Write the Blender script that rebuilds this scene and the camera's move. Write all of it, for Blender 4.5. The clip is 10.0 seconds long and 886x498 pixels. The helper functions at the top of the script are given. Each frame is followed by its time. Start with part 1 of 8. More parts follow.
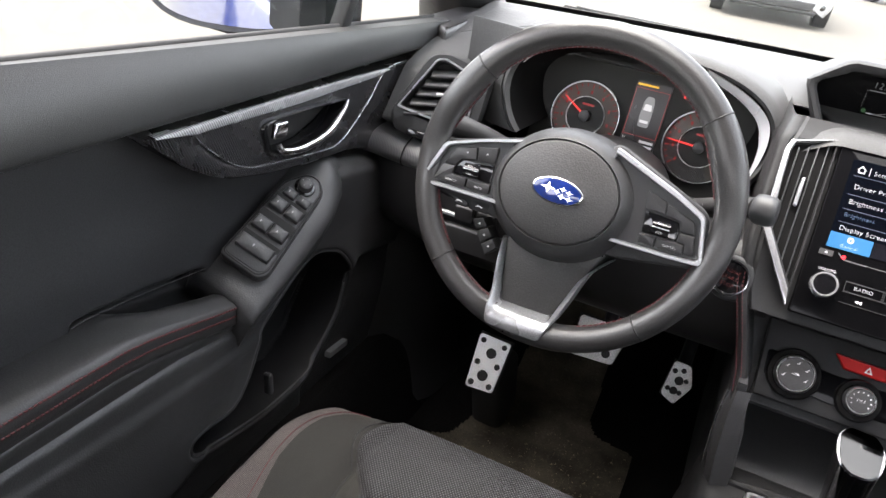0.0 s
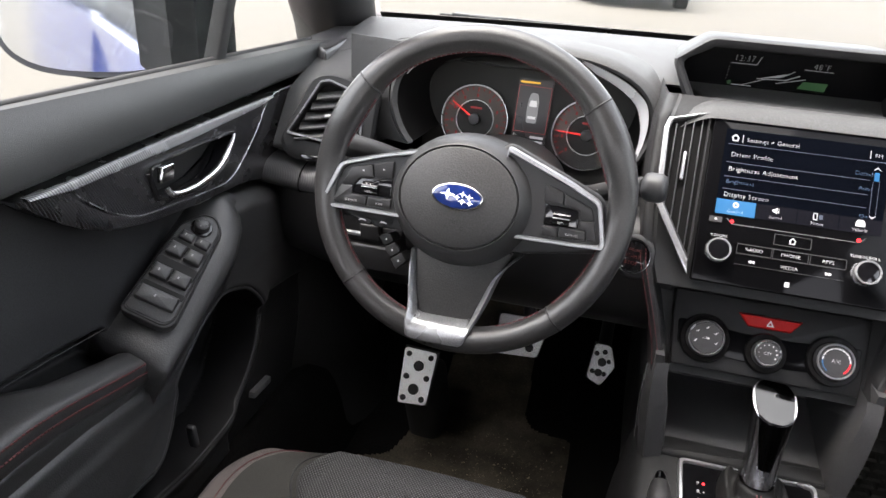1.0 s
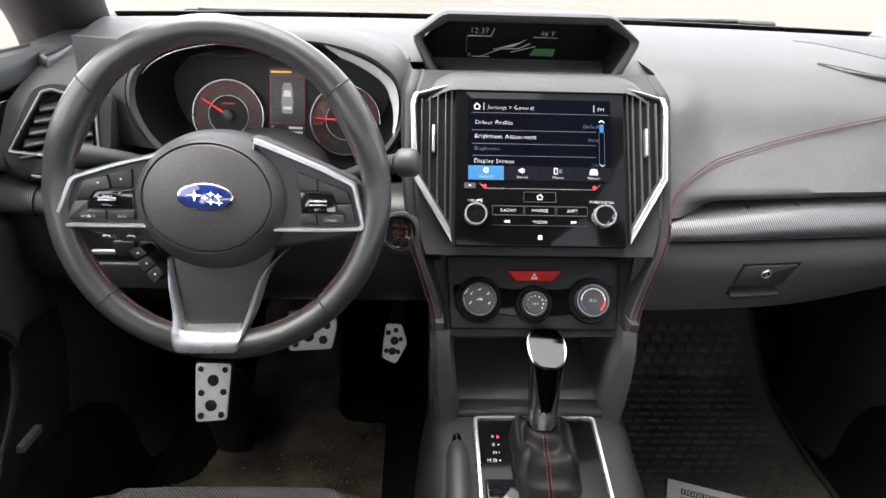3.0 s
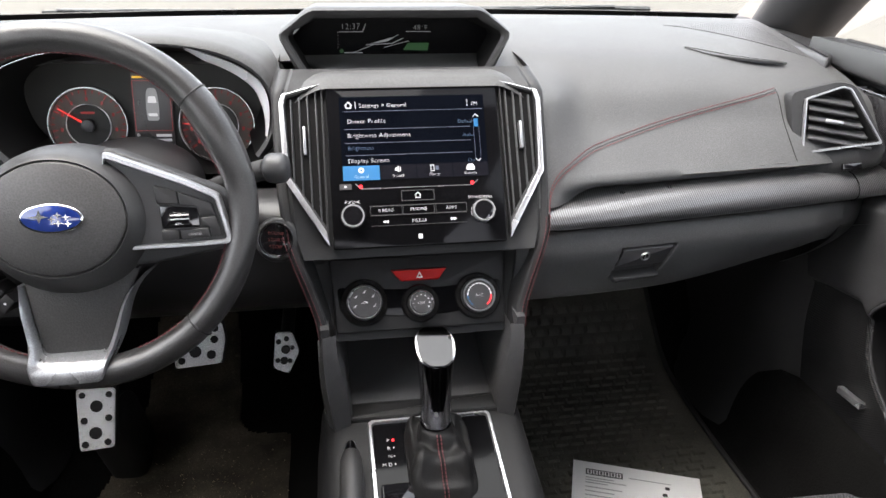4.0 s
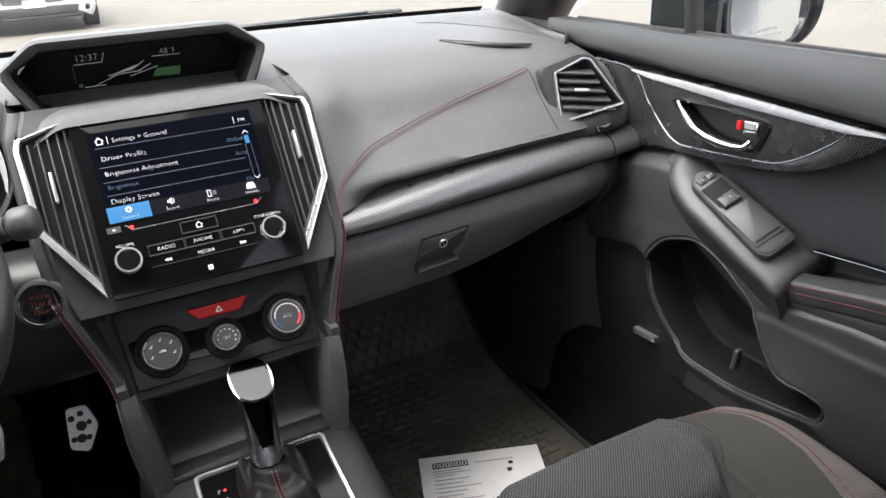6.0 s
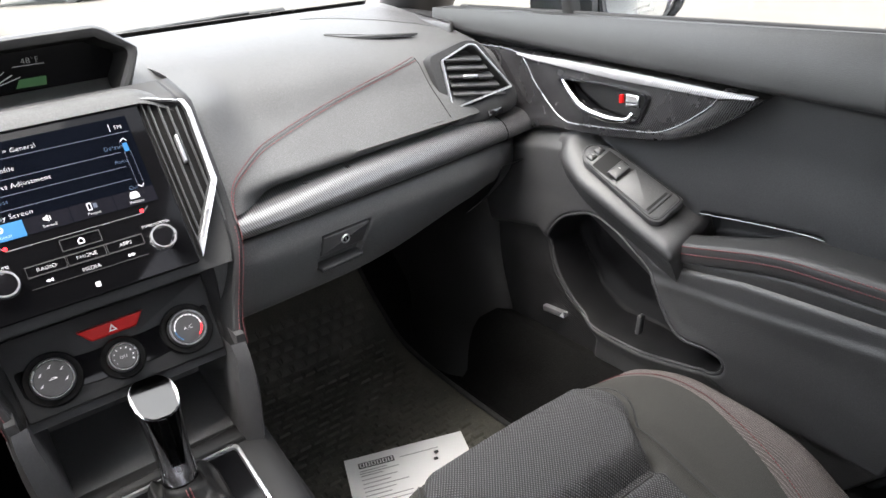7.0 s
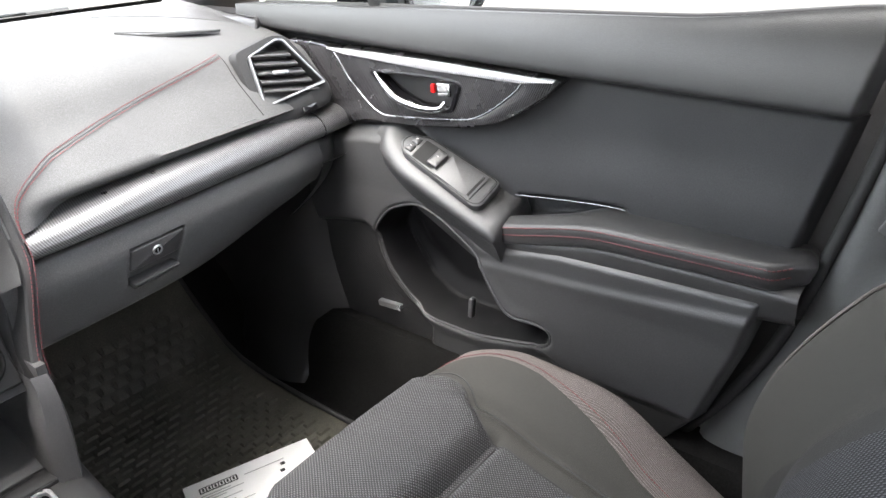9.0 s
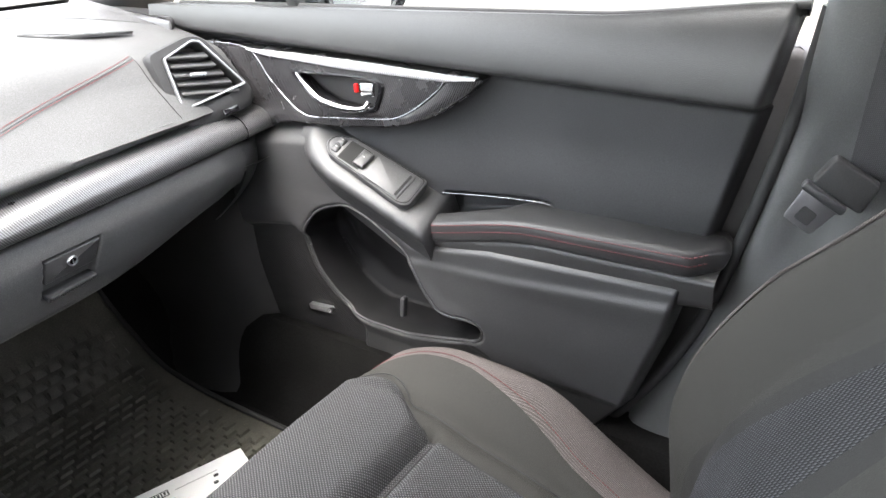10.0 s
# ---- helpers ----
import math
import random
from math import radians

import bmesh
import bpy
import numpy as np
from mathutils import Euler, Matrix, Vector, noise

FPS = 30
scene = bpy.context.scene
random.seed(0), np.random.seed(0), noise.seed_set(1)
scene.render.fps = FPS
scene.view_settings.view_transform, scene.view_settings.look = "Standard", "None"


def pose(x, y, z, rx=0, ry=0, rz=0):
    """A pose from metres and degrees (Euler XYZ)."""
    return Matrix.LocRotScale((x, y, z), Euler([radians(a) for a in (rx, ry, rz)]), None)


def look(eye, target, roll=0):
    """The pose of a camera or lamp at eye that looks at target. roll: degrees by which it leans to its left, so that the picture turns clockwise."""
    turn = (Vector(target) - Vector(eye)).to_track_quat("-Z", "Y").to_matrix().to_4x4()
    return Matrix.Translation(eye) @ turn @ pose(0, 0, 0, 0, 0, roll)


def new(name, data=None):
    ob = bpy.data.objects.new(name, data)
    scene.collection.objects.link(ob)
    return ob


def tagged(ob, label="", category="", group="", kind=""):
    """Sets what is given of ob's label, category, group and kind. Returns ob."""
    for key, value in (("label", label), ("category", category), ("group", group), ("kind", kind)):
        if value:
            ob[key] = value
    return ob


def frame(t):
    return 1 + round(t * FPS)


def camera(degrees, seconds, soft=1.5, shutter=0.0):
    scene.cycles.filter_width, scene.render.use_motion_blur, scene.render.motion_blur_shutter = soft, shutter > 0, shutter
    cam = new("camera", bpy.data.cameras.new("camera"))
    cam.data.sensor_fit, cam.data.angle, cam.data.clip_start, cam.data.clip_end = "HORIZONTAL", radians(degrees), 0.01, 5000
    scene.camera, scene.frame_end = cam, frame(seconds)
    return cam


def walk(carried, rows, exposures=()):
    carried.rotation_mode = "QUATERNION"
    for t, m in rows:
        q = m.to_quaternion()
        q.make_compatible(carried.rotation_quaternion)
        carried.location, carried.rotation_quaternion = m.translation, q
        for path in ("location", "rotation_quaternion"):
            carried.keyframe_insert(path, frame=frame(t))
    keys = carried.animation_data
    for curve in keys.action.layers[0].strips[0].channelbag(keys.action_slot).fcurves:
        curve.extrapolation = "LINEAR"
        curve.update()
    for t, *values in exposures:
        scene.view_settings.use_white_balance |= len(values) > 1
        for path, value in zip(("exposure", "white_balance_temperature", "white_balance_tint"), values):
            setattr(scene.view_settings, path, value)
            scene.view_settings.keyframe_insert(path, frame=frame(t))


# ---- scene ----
cam = camera(64.66, 10.0)
PATH = [
    (0, (-0.2187, -0.2924, 1.1858), (-0.8609, 1.3662, 0.2711), 8.90),
    (0.5, (-0.2215, -0.2872, 1.1848), (-0.7495, 1.4338, 0.3133), 6.23),
    (1, (-0.2134, -0.2866, 1.1871), (-0.6391, 1.4686, 0.328), 3.77),
    (1.5, (-0.2034, -0.2844, 1.1846), (-0.4915, 1.5004, 0.3293), 2.58),
    (2, (-0.1919, -0.2866, 1.1825), (-0.3382, 1.5157, 0.328), 2.62),
    (2.5, (-0.1792, -0.2834, 1.1779), (-0.2006, 1.5276, 0.3293), 2.43),
    (4, (-0.1027, -0.2593, 1.1871), (0.2003, 1.5128, 0.3109), 1.15),
    (4.5, (-0.0981, -0.2585, 1.1815), (0.3515, 1.4867, 0.3142), 0.86),
    (5, (-0.0963, -0.2560, 1.1818), (0.4917, 1.4576, 0.3346), -0.46),
    (5.5, (-0.0938, -0.2520, 1.1749), (0.6197, 1.4181, 0.3373), -1.67),
    (7, (-0.0801, -0.2619, 1.1512), (0.9494, 1.2264, 0.2998), -5.24),
    (7.5, (-0.0732, -0.2672, 1.1449), (1.0610, 1.1393, 0.2875), -5.34),
    (8, (-0.0644, -0.2723, 1.1396), (1.1446, 1.0646, 0.2729), -5.27),
    (8.5, (-0.0637, -0.2727, 1.137), (1.2195, 0.9888, 0.2641), -4.86),
    (9, (-0.0649, -0.2704, 1.1351), (1.2923, 0.9069, 0.2564), -4.33),
    (9.5, (-0.0615, -0.2732, 1.1339), (1.3507, 0.832, 0.2482), -4.33),
    (10, (-0.0644, -0.2756, 1.1333), (1.4063, 0.7473, 0.2439), -3.79),
]
walk(cam, [(t, look(eye, target, roll)) for t, eye, target, roll in PATH], [(0.0, 3.58, 7000, 17), (1.0, 3.31, 7000, 17), (1.5, 3.32, 7000, 17), (2.5, 3.40, 7000, 16), (4.0, 3.28, 6900, 16), (5.5, 3.18, 6900, 15), (7.5, 3.71, 6900, 15), (8.5, 3.82, 6900, 15), (9.0, 4.13, 6900, 15), (10.0, 4.32, 6900, 15)])

# ---------------------------------------------------------------- daylight
world = bpy.data.worlds.new("overcast_sky")
scene.world = world
world.use_nodes = True
_wn = world.node_tree.nodes
_sky = _wn.new("ShaderNodeTexSky")
_sky.sky_type = "NISHITA"
_sky.sun_disc = False
_sky.sun_elevation, _sky.sun_rotation = radians(70), radians(-90)
_sky.air_density, _sky.dust_density, _sky.ozone_density = 1.0, 2.0, 0.8
_grey = _wn.new("ShaderNodeHueSaturation")
_grey.inputs["Saturation"].default_value = 0.35
world.node_tree.links.new(_sky.outputs[0], _grey.inputs["Color"])
world.node_tree.links.new(_grey.outputs[0], _wn["Background"].inputs[0])
_wn["Background"].inputs[1].default_value = 0.15
_sun = bpy.data.lights.new("sun", "SUN")
_sun.energy, _sun.angle, _sun.color = 0.9, radians(75), (1.0, 0.995, 0.985)
sun = new("sun", _sun)
sun.matrix_world = look((-2.0, 0.0, 9.5), (0, 0.4, 0.8))

# ---------------------------------------------------------------- materials


def material(name, color, rough=0.6, metal=0.0, vary=0.12, scale=9.0, grain=0.0, grain_scale=900.0, spots=0.0, coat=0.0,
             emit=None, emit_strength=0.0, kind="noise", spec=0.5):
    """A surface with large soft variation, fine grain in colour and roughness, and a grain relief."""
    m = bpy.data.materials.new(name)
    m.use_nodes = True
    nt = m.node_tree
    n, l = nt.nodes, nt.links
    b = n["Principled BSDF"]
    tc = n.new("ShaderNodeTexCoord")
    big = n.new("ShaderNodeTexNoise")
    big.inputs["Scale"].default_value, big.inputs["Detail"].default_value = scale, 5
    fine = n.new("ShaderNodeTexNoise" if kind == "noise" else "ShaderNodeTexVoronoi")
    fine.inputs["Scale"].default_value = grain_scale
    l.new(tc.outputs["Object"], big.inputs["Vector"])
    l.new(tc.outputs["Object"], fine.inputs["Vector"])
    ramp = n.new("ShaderNodeMapRange")
    ramp.inputs[1].default_value, ramp.inputs[2].default_value = 0.3, 0.7
    ramp.inputs[3].default_value, ramp.inputs[4].default_value = 1 - vary, 1 + vary
    l.new(big.outputs[0], ramp.inputs[0])
    mixv = n.new("ShaderNodeVectorMath")
    mixv.operation = "SCALE"
    mixv.inputs[0].default_value = color[:3]
    l.new(ramp.outputs[0], mixv.inputs["Scale"])
    out = mixv.outputs[0]
    if grain:
        speck = n.new("ShaderNodeMapRange")
        speck.inputs[1].default_value, speck.inputs[2].default_value = (0.3, 0.7) if kind == "noise" else (0.0, 0.9)
        speck.inputs[3].default_value, speck.inputs[4].default_value = 0.72, 1.28
        l.new(fine.outputs[0], speck.inputs[0])
        fleck = n.new("ShaderNodeVectorMath")
        fleck.operation = "SCALE"
        l.new(out, fleck.inputs[0])
        l.new(speck.outputs[0], fleck.inputs["Scale"])
        out = fleck.outputs[0]
    if spots:
        dust = n.new("ShaderNodeTexNoise")
        dust.inputs["Scale"].default_value, dust.inputs["Detail"].default_value = 140, 8
        l.new(tc.outputs["Object"], dust.inputs["Vector"])
        r2 = n.new("ShaderNodeMapRange")
        r2.inputs[1].default_value, r2.inputs[2].default_value = 0.6, 0.75
        r2.inputs[4].default_value = spots
        l.new(dust.outputs[0], r2.inputs[0])
        mx = n.new("ShaderNodeMix")
        mx.data_type = "RGBA"
        mx.inputs[7].default_value = (0.25, 0.22, 0.17, 1)
        l.new(r2.outputs[0], mx.inputs[0])
        l.new(out, mx.inputs[6])
        out = mx.outputs[2]
    l.new(out, b.inputs["Base Color"])
    rr = n.new("ShaderNodeMapRange")
    rr.inputs[1].default_value, rr.inputs[2].default_value = 0.25, 0.75
    rr.inputs[3].default_value, rr.inputs[4].default_value = max(rough - 0.07, 0.02), min(rough + 0.07, 1)
    l.new(big.outputs[0], rr.inputs[0])
    l.new(rr.outputs[0], b.inputs["Roughness"])
    b.inputs["Metallic"].default_value = metal
    b.inputs["Specular IOR Level"].default_value = spec
    b.inputs["Coat Weight"].default_value = coat
    if grain:
        bump = n.new("ShaderNodeBump")
        bump.inputs["Strength"].default_value, bump.inputs["Distance"].default_value = grain, 0.0006 if rough > 0.75 else 0.00022
        l.new(fine.outputs[0], bump.inputs["Height"])
        l.new(bump.outputs[0], b.inputs["Normal"])
    if emit:
        b.inputs["Emission Color"].default_value = (*emit, 1)
        b.inputs["Emission Strength"].default_value = 0.19 * emit_strength
    return m


def weave(name, dark, light, u_pitch, v_pitch, axis_u, axis_v, rough=0.85, relief=0.6, twill=0.0):
    """Woven rows of small dashes: two crossed sine waves along the given axes, in metres."""
    m = material(name, dark, rough, vary=0.2, scale=14)
    nt = m.node_tree
    n, l = nt.nodes, nt.links
    b = n["Principled BSDF"]
    tc = next(x for x in n if x.type == "TEX_COORD")
    waves = []
    for axis, pitch in ((axis_u, u_pitch), (axis_v, v_pitch)):
        dot = n.new("ShaderNodeVectorMath")
        dot.operation = "DOT_PRODUCT"
        dot.inputs[1].default_value = [c * 2 * math.pi / pitch for c in axis]
        l.new(tc.outputs["Object"], dot.inputs[0])
        waves.append(dot.outputs["Value"])
    if twill:
        add = n.new("ShaderNodeMath")
        add.operation = "MULTIPLY_ADD"
        add.inputs[1].default_value = twill
        l.new(waves[0], add.inputs[0])
        l.new(waves[1], add.inputs[2])
        waves[1] = add.outputs[0]
    sines = []
    for w in waves:
        s = n.new("ShaderNodeMath")
        s.operation = "SINE"
        l.new(w, s.inputs[0])
        sines.append(s.outputs[0])
    prod = n.new("ShaderNodeMath")
    prod.operation = "MULTIPLY"
    l.new(sines[0], prod.inputs[0])
    l.new(sines[1], prod.inputs[1])
    mr = n.new("ShaderNodeMapRange")
    mr.inputs[1].default_value, mr.inputs[2].default_value = 0.05, 0.8
    l.new(prod.outputs[0], mr.inputs[0])
    mx = n.new("ShaderNodeMix")
    mx.data_type = "RGBA"
    mx.inputs[7].default_value = (*light, 1)
    src = b.inputs["Base Color"].links[0].from_socket
    l.new(mr.outputs[0], mx.inputs[0])
    l.new(src, mx.inputs[6])
    l.new(mx.outputs[2], b.inputs["Base Color"])
    bump = n.new("ShaderNodeBump")
    bump.inputs["Strength"].default_value, bump.inputs["Distance"].default_value = relief, 0.0012
    l.new(prod.outputs[0], bump.inputs["Height"])
    l.new(bump.outputs[0], b.inputs["Normal"])
    return m


def twill(name, dark, light, pitch, along, across, rough=0.3, relief=0.3, slant=1.0):
    """Carbon-look foil: slanting threads in rows, each row leaning the other way in brightness only, with a soft gloss."""
    m = material(name, dark, rough, vary=0.05, scale=30, spec=0.9)
    n, l = m.node_tree.nodes, m.node_tree.links
    b = n["Principled BSDF"]
    tc = next(x for x in n if x.type == "TEX_COORD")
    phases = []
    for axis, per in ((along, pitch), (across, pitch * 1.6)):
        dot = n.new("ShaderNodeVectorMath")
        dot.operation = "DOT_PRODUCT"
        dot.inputs[1].default_value = [c / per for c in axis]
        l.new(tc.outputs["Object"], dot.inputs[0])
        phases.append(dot.outputs["Value"])
    lean = n.new("ShaderNodeMath")
    lean.operation = "MULTIPLY_ADD"
    lean.inputs[1].default_value = slant
    l.new(phases[1], lean.inputs[0])
    l.new(phases[0], lean.inputs[2])
    saw = n.new("ShaderNodeMath")
    saw.operation = "FRACT"
    l.new(lean.outputs[0], saw.inputs[0])
    hump = n.new("ShaderNodeMath")
    hump.operation = "PINGPONG"
    hump.inputs[1].default_value = 0.5
    l.new(saw.outputs[0], hump.inputs[0])
    mr = n.new("ShaderNodeMapRange")
    mr.inputs[1].default_value, mr.inputs[2].default_value = 0.12, 0.42
    l.new(hump.outputs[0], mr.inputs[0])
    mx = n.new("ShaderNodeMix")
    mx.data_type = "RGBA"
    mx.inputs[7].default_value = (*light, 1)
    l.new(mr.outputs[0], mx.inputs[0])
    l.new(b.inputs["Base Color"].links[0].from_socket, mx.inputs[6])
    l.new(mx.outputs[2], b.inputs["Base Color"])
    bump = n.new("ShaderNodeBump")
    bump.inputs["Strength"].default_value, bump.inputs["Distance"].default_value = relief, 0.0010
    l.new(hump.outputs[0], bump.inputs["Height"])
    l.new(bump.outputs[0], b.inputs["Normal"])
    return m


def thin_glass(name, tint=(0.93, 0.96, 0.95), gloss=0.06):
    """A pane: clear, with a faint mirror on it."""
    m = bpy.data.materials.new(name)
    m.use_nodes = True
    nt = m.node_tree
    n, l = nt.nodes, nt.links
    n.remove(n["Principled BSDF"])
    clear, shine, mix = n.new("ShaderNodeBsdfTransparent"), n.new("ShaderNodeBsdfGlossy"), n.new("ShaderNodeMixShader")
    clear.inputs[0].default_value = (*tint, 1)
    shine.inputs["Roughness"].default_value = 0.02
    mix.inputs[0].default_value = gloss
    l.new(clear.outputs[0], mix.inputs[1])
    l.new(shine.outputs[0], mix.inputs[2])
    l.new(mix.outputs[0], n["Material Output"].inputs[0])
    return m


SOFT = material("soft_touch_dash", (0.062, 0.063, 0.063), 0.55, spec=0.2, grain=0.9, grain_scale=760, kind="voronoi", vary=0.10)
PLASTIC = material("grained_plastic", (0.033, 0.034, 0.035), 0.42, grain=0.4, grain_scale=1300, kind="voronoi", vary=0.12)
DARK = material("dark_plastic", (0.038, 0.038, 0.039), 0.42, grain=0.25, grain_scale=1300, kind="voronoi", vary=0.15)
MATTE = material("door_insert_cloth", (0.021, 0.022, 0.0235), 0.52, grain=0.7, grain_scale=700, vary=0.16)
LEATHER = material("black_leather", (0.029, 0.0286, 0.0282), 0.32, spec=0.6, grain=0.6, grain_scale=700, kind="voronoi", vary=0.15)
GLOSS = material("piano_black", (0.006, 0.006, 0.007), 0.08, vary=0.1, coat=0.5)
SATIN = material("satin_silver", (0.46, 0.47, 0.48), 0.27, metal=0.85, vary=0.05, grain=0.05)
CHROME = material("chrome", (0.80, 0.81, 0.83), 0.07, metal=1.0, vary=0.03)
SILVERTRIM = material("bright_silver_trim", (0.55, 0.56, 0.57), 0.26, metal=0.7, vary=0.05, grain=0.05)
STEEL = material("brushed_pedal_metal", (0.95, 0.95, 0.94), 0.40, metal=0.0, vary=0.08, grain=0.1, spots=0.15)
PAINTSILVER = material("painted_silver", (0.37, 0.38, 0.39), 0.30, metal=0.65, vary=0.05, grain=0.05)
HUBPLASTIC = material("wheel_hub_plastic", (0.034, 0.034, 0.034), 0.45, grain=0.6, grain_scale=900, kind="voronoi", vary=0.10)
SWITCH = material("switch_plastic", (0.020, 0.020, 0.0205), 0.42, grain=0.3, grain_scale=1500, vary=0.08)
CLIMATEPANEL = material("climate_panel_plastic", (0.017, 0.0172, 0.0175), 0.52, spec=0.3, grain=0.5, grain_scale=1300, kind="voronoi", vary=0.10)
CONSOLEGREY = material("console_plastic", (0.0120, 0.0122, 0.0125), 0.52, spec=0.25, grain=0.7, grain_scale=1000, kind="voronoi", vary=0.12)
HOODBLACK = material("display_hood_plastic", (0.021, 0.0213, 0.0218), 0.50, grain=0.7, grain_scale=1000, kind="voronoi", vary=0.10)
KNEEBLACK = material("knee_panel_plastic", (0.013, 0.013, 0.0135), 0.36, spec=0.5, grain=0.5, grain_scale=1000, kind="voronoi", vary=0.12)
KICK = material("kick_panel_plastic", (0.014, 0.014, 0.0144), 0.45, grain=0.5, grain_scale=1000, kind="voronoi", vary=0.12)
CONSOLELEG = material("console_leg_plastic", (0.046, 0.0464, 0.047), 0.40, grain=0.7, grain_scale=1000, kind="voronoi", vary=0.12)
CUBBY = material("cubby_plastic", (0.058, 0.0585, 0.059), 0.45, grain=0.5, grain_scale=1000, kind="voronoi", vary=0.12)
RUBBER = material("black_rubber", (0.018, 0.018, 0.018), 0.7, grain=0.3, vary=0.2)
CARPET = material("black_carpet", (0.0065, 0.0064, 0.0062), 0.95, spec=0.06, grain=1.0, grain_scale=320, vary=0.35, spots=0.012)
MATCLOTH = material("dusty_floor_mat", (0.078, 0.068, 0.052), 0.95, spec=0.1, grain=1.0, grain_scale=500, vary=0.5, scale=14, spots=0.35)
RED = material("red_thread", (0.105, 0.023, 0.026), 0.7, vary=0.2, scale=200)
REDBTN = material("red_button", (0.42, 0.006, 0.006), 0.4, spec=0.2, vary=0.06)
HEADLINER = material("headliner_grey", (0.16, 0.157, 0.15), 0.95, grain=0.3, vary=0.06)
SCREENGLASS = material("screen_glass", (0.004, 0.004, 0.0045), 0.08, vary=0.1, spec=0.10)
WHITE = material("white_print", (0.8, 0.8, 0.8), 0.6, vary=0.03)
PAPER = material("white_paper", (0.78, 0.78, 0.77), 0.7, vary=0.03)
BLACKINK = material("black_ink", (0.03, 0.03, 0.03), 0.7, vary=0.05)
DOORPAD = material("door_soft_pad", (0.028, 0.029, 0.029), 0.40, grain=0.6, grain_scale=1100, kind="voronoi", vary=0.10)
DOORPLASTIC = material("door_plastic", (0.035, 0.0356, 0.0362), 0.40, grain=0.9, grain_scale=620, kind="voronoi", vary=0.12)
STACKGREY = material("stack_soft_plastic", (0.023, 0.0234, 0.0238), 0.50, spec=0.25, grain=0.7, grain_scale=1100, kind="voronoi", vary=0.10)
PILLAR = material("pillar_plastic", (0.074, 0.076, 0.076), 0.5, grain=0.4, grain_scale=1300, kind="voronoi", vary=0.1)
BACKSIDE = material("backrest_side_fabric", (0.036, 0.0351, 0.0310), 0.85, spec=0.3, grain=0.9, grain_scale=1600, vary=0.08)
GLASS = thin_glass("window_glass")
SEATCLOTH = weave("seat_centre_weave", (0.014, 0.014, 0.015), (0.105, 0.105, 0.108), 0.0040, 0.0047, (1, 0, 0), (0, 0.94, 0.34))
BACKCLOTH = weave("seat_back_weave", (0.004, 0.004, 0.005), (0.085, 0.087, 0.092), 0.0044, 0.0072, (1, 0, 0), (0, -0.45, 0.9), twill=0.5)
SEATSIDE = material("seat_side_fabric", (0.033, 0.0323, 0.0290), 0.85, spec=0.3, grain=0.9, grain_scale=1600, vary=0.08)
SEATEDGE = weave("seat_piping_fabric", (0.075, 0.064, 0.060), (0.19, 0.163, 0.155), 0.0022, 0.0022, (0.7, 0.7, 0), (-0.5, 0.5, 0.7))
CARBON = twill("carbon_look_trim", (0.008, 0.008, 0.0085), (0.115, 0.115, 0.118), 0.0030, (1, 0, 0), (0, -0.45, 0.9), rough=0.33, relief=0.28)
DOORCARBON = twill("door_carbon_trim", (0.006, 0.006, 0.0065), (0.042, 0.042, 0.044), 0.0036, (0, 1, 0), (0, 0.2, 1), rough=0.25, relief=0.22)
# door plastic inside the map pocket, shade of its depth put into the colour
POCKETSHADE = material("pocket_lining", (0.007, 0.007, 0.0075), 0.55, spec=0.15, grain=0.4, grain_scale=1300, kind="voronoi", vary=0.2)
SPEAKER = weave("speaker_mesh", (0.004, 0.004, 0.004), (0.020, 0.020, 0.021), 0.0036, 0.0036, (0, 1, 0), (0, 0, 1), rough=0.6)

# ---------------------------------------------------------------- mesh helpers


def thing(name, label, category, kind="", group="", at=(0, 0, 0)):
    """An empty that carries the parts of one thing."""
    ob = tagged(new(name), label, category, group, kind)
    ob.location = at
    return ob


def finish(name, verts, faces, mat, parent=None, label="", smooth=35.0):
    me = bpy.data.meshes.new(name)
    me.from_pydata([tuple(map(float, v)) for v in verts], [], faces)
    me.materials.append(mat)
    me.polygons.foreach_set("use_smooth", [True] * len(me.polygons))
    if smooth < 180:
        me.set_sharp_from_angle(angle=radians(smooth))
    ob = new(name, me)
    if parent is not None:
        ob.parent = parent
        ob.matrix_parent_inverse = Matrix.Translation(parent.location).inverted()
        if parent.parent is not None:
            ob.matrix_parent_inverse = Matrix.Identity(4)
    if label:
        ob["label"] = label
    return ob


def part(name, bm, mat, parent=None, label="", smooth=35.0):
    """One mesh object out of a bmesh, under its thing."""
    bm.verts.ensure_lookup_table()
    bmesh.ops.recalc_face_normals(bm, faces=bm.faces[:])
    v = [x.co.copy() for x in bm.verts]
    bm.verts.index_update()
    f = [[x.index for x in p.verts] for p in bm.faces]
    bm.free()
    return finish(name, v, f, mat, parent, label, smooth)


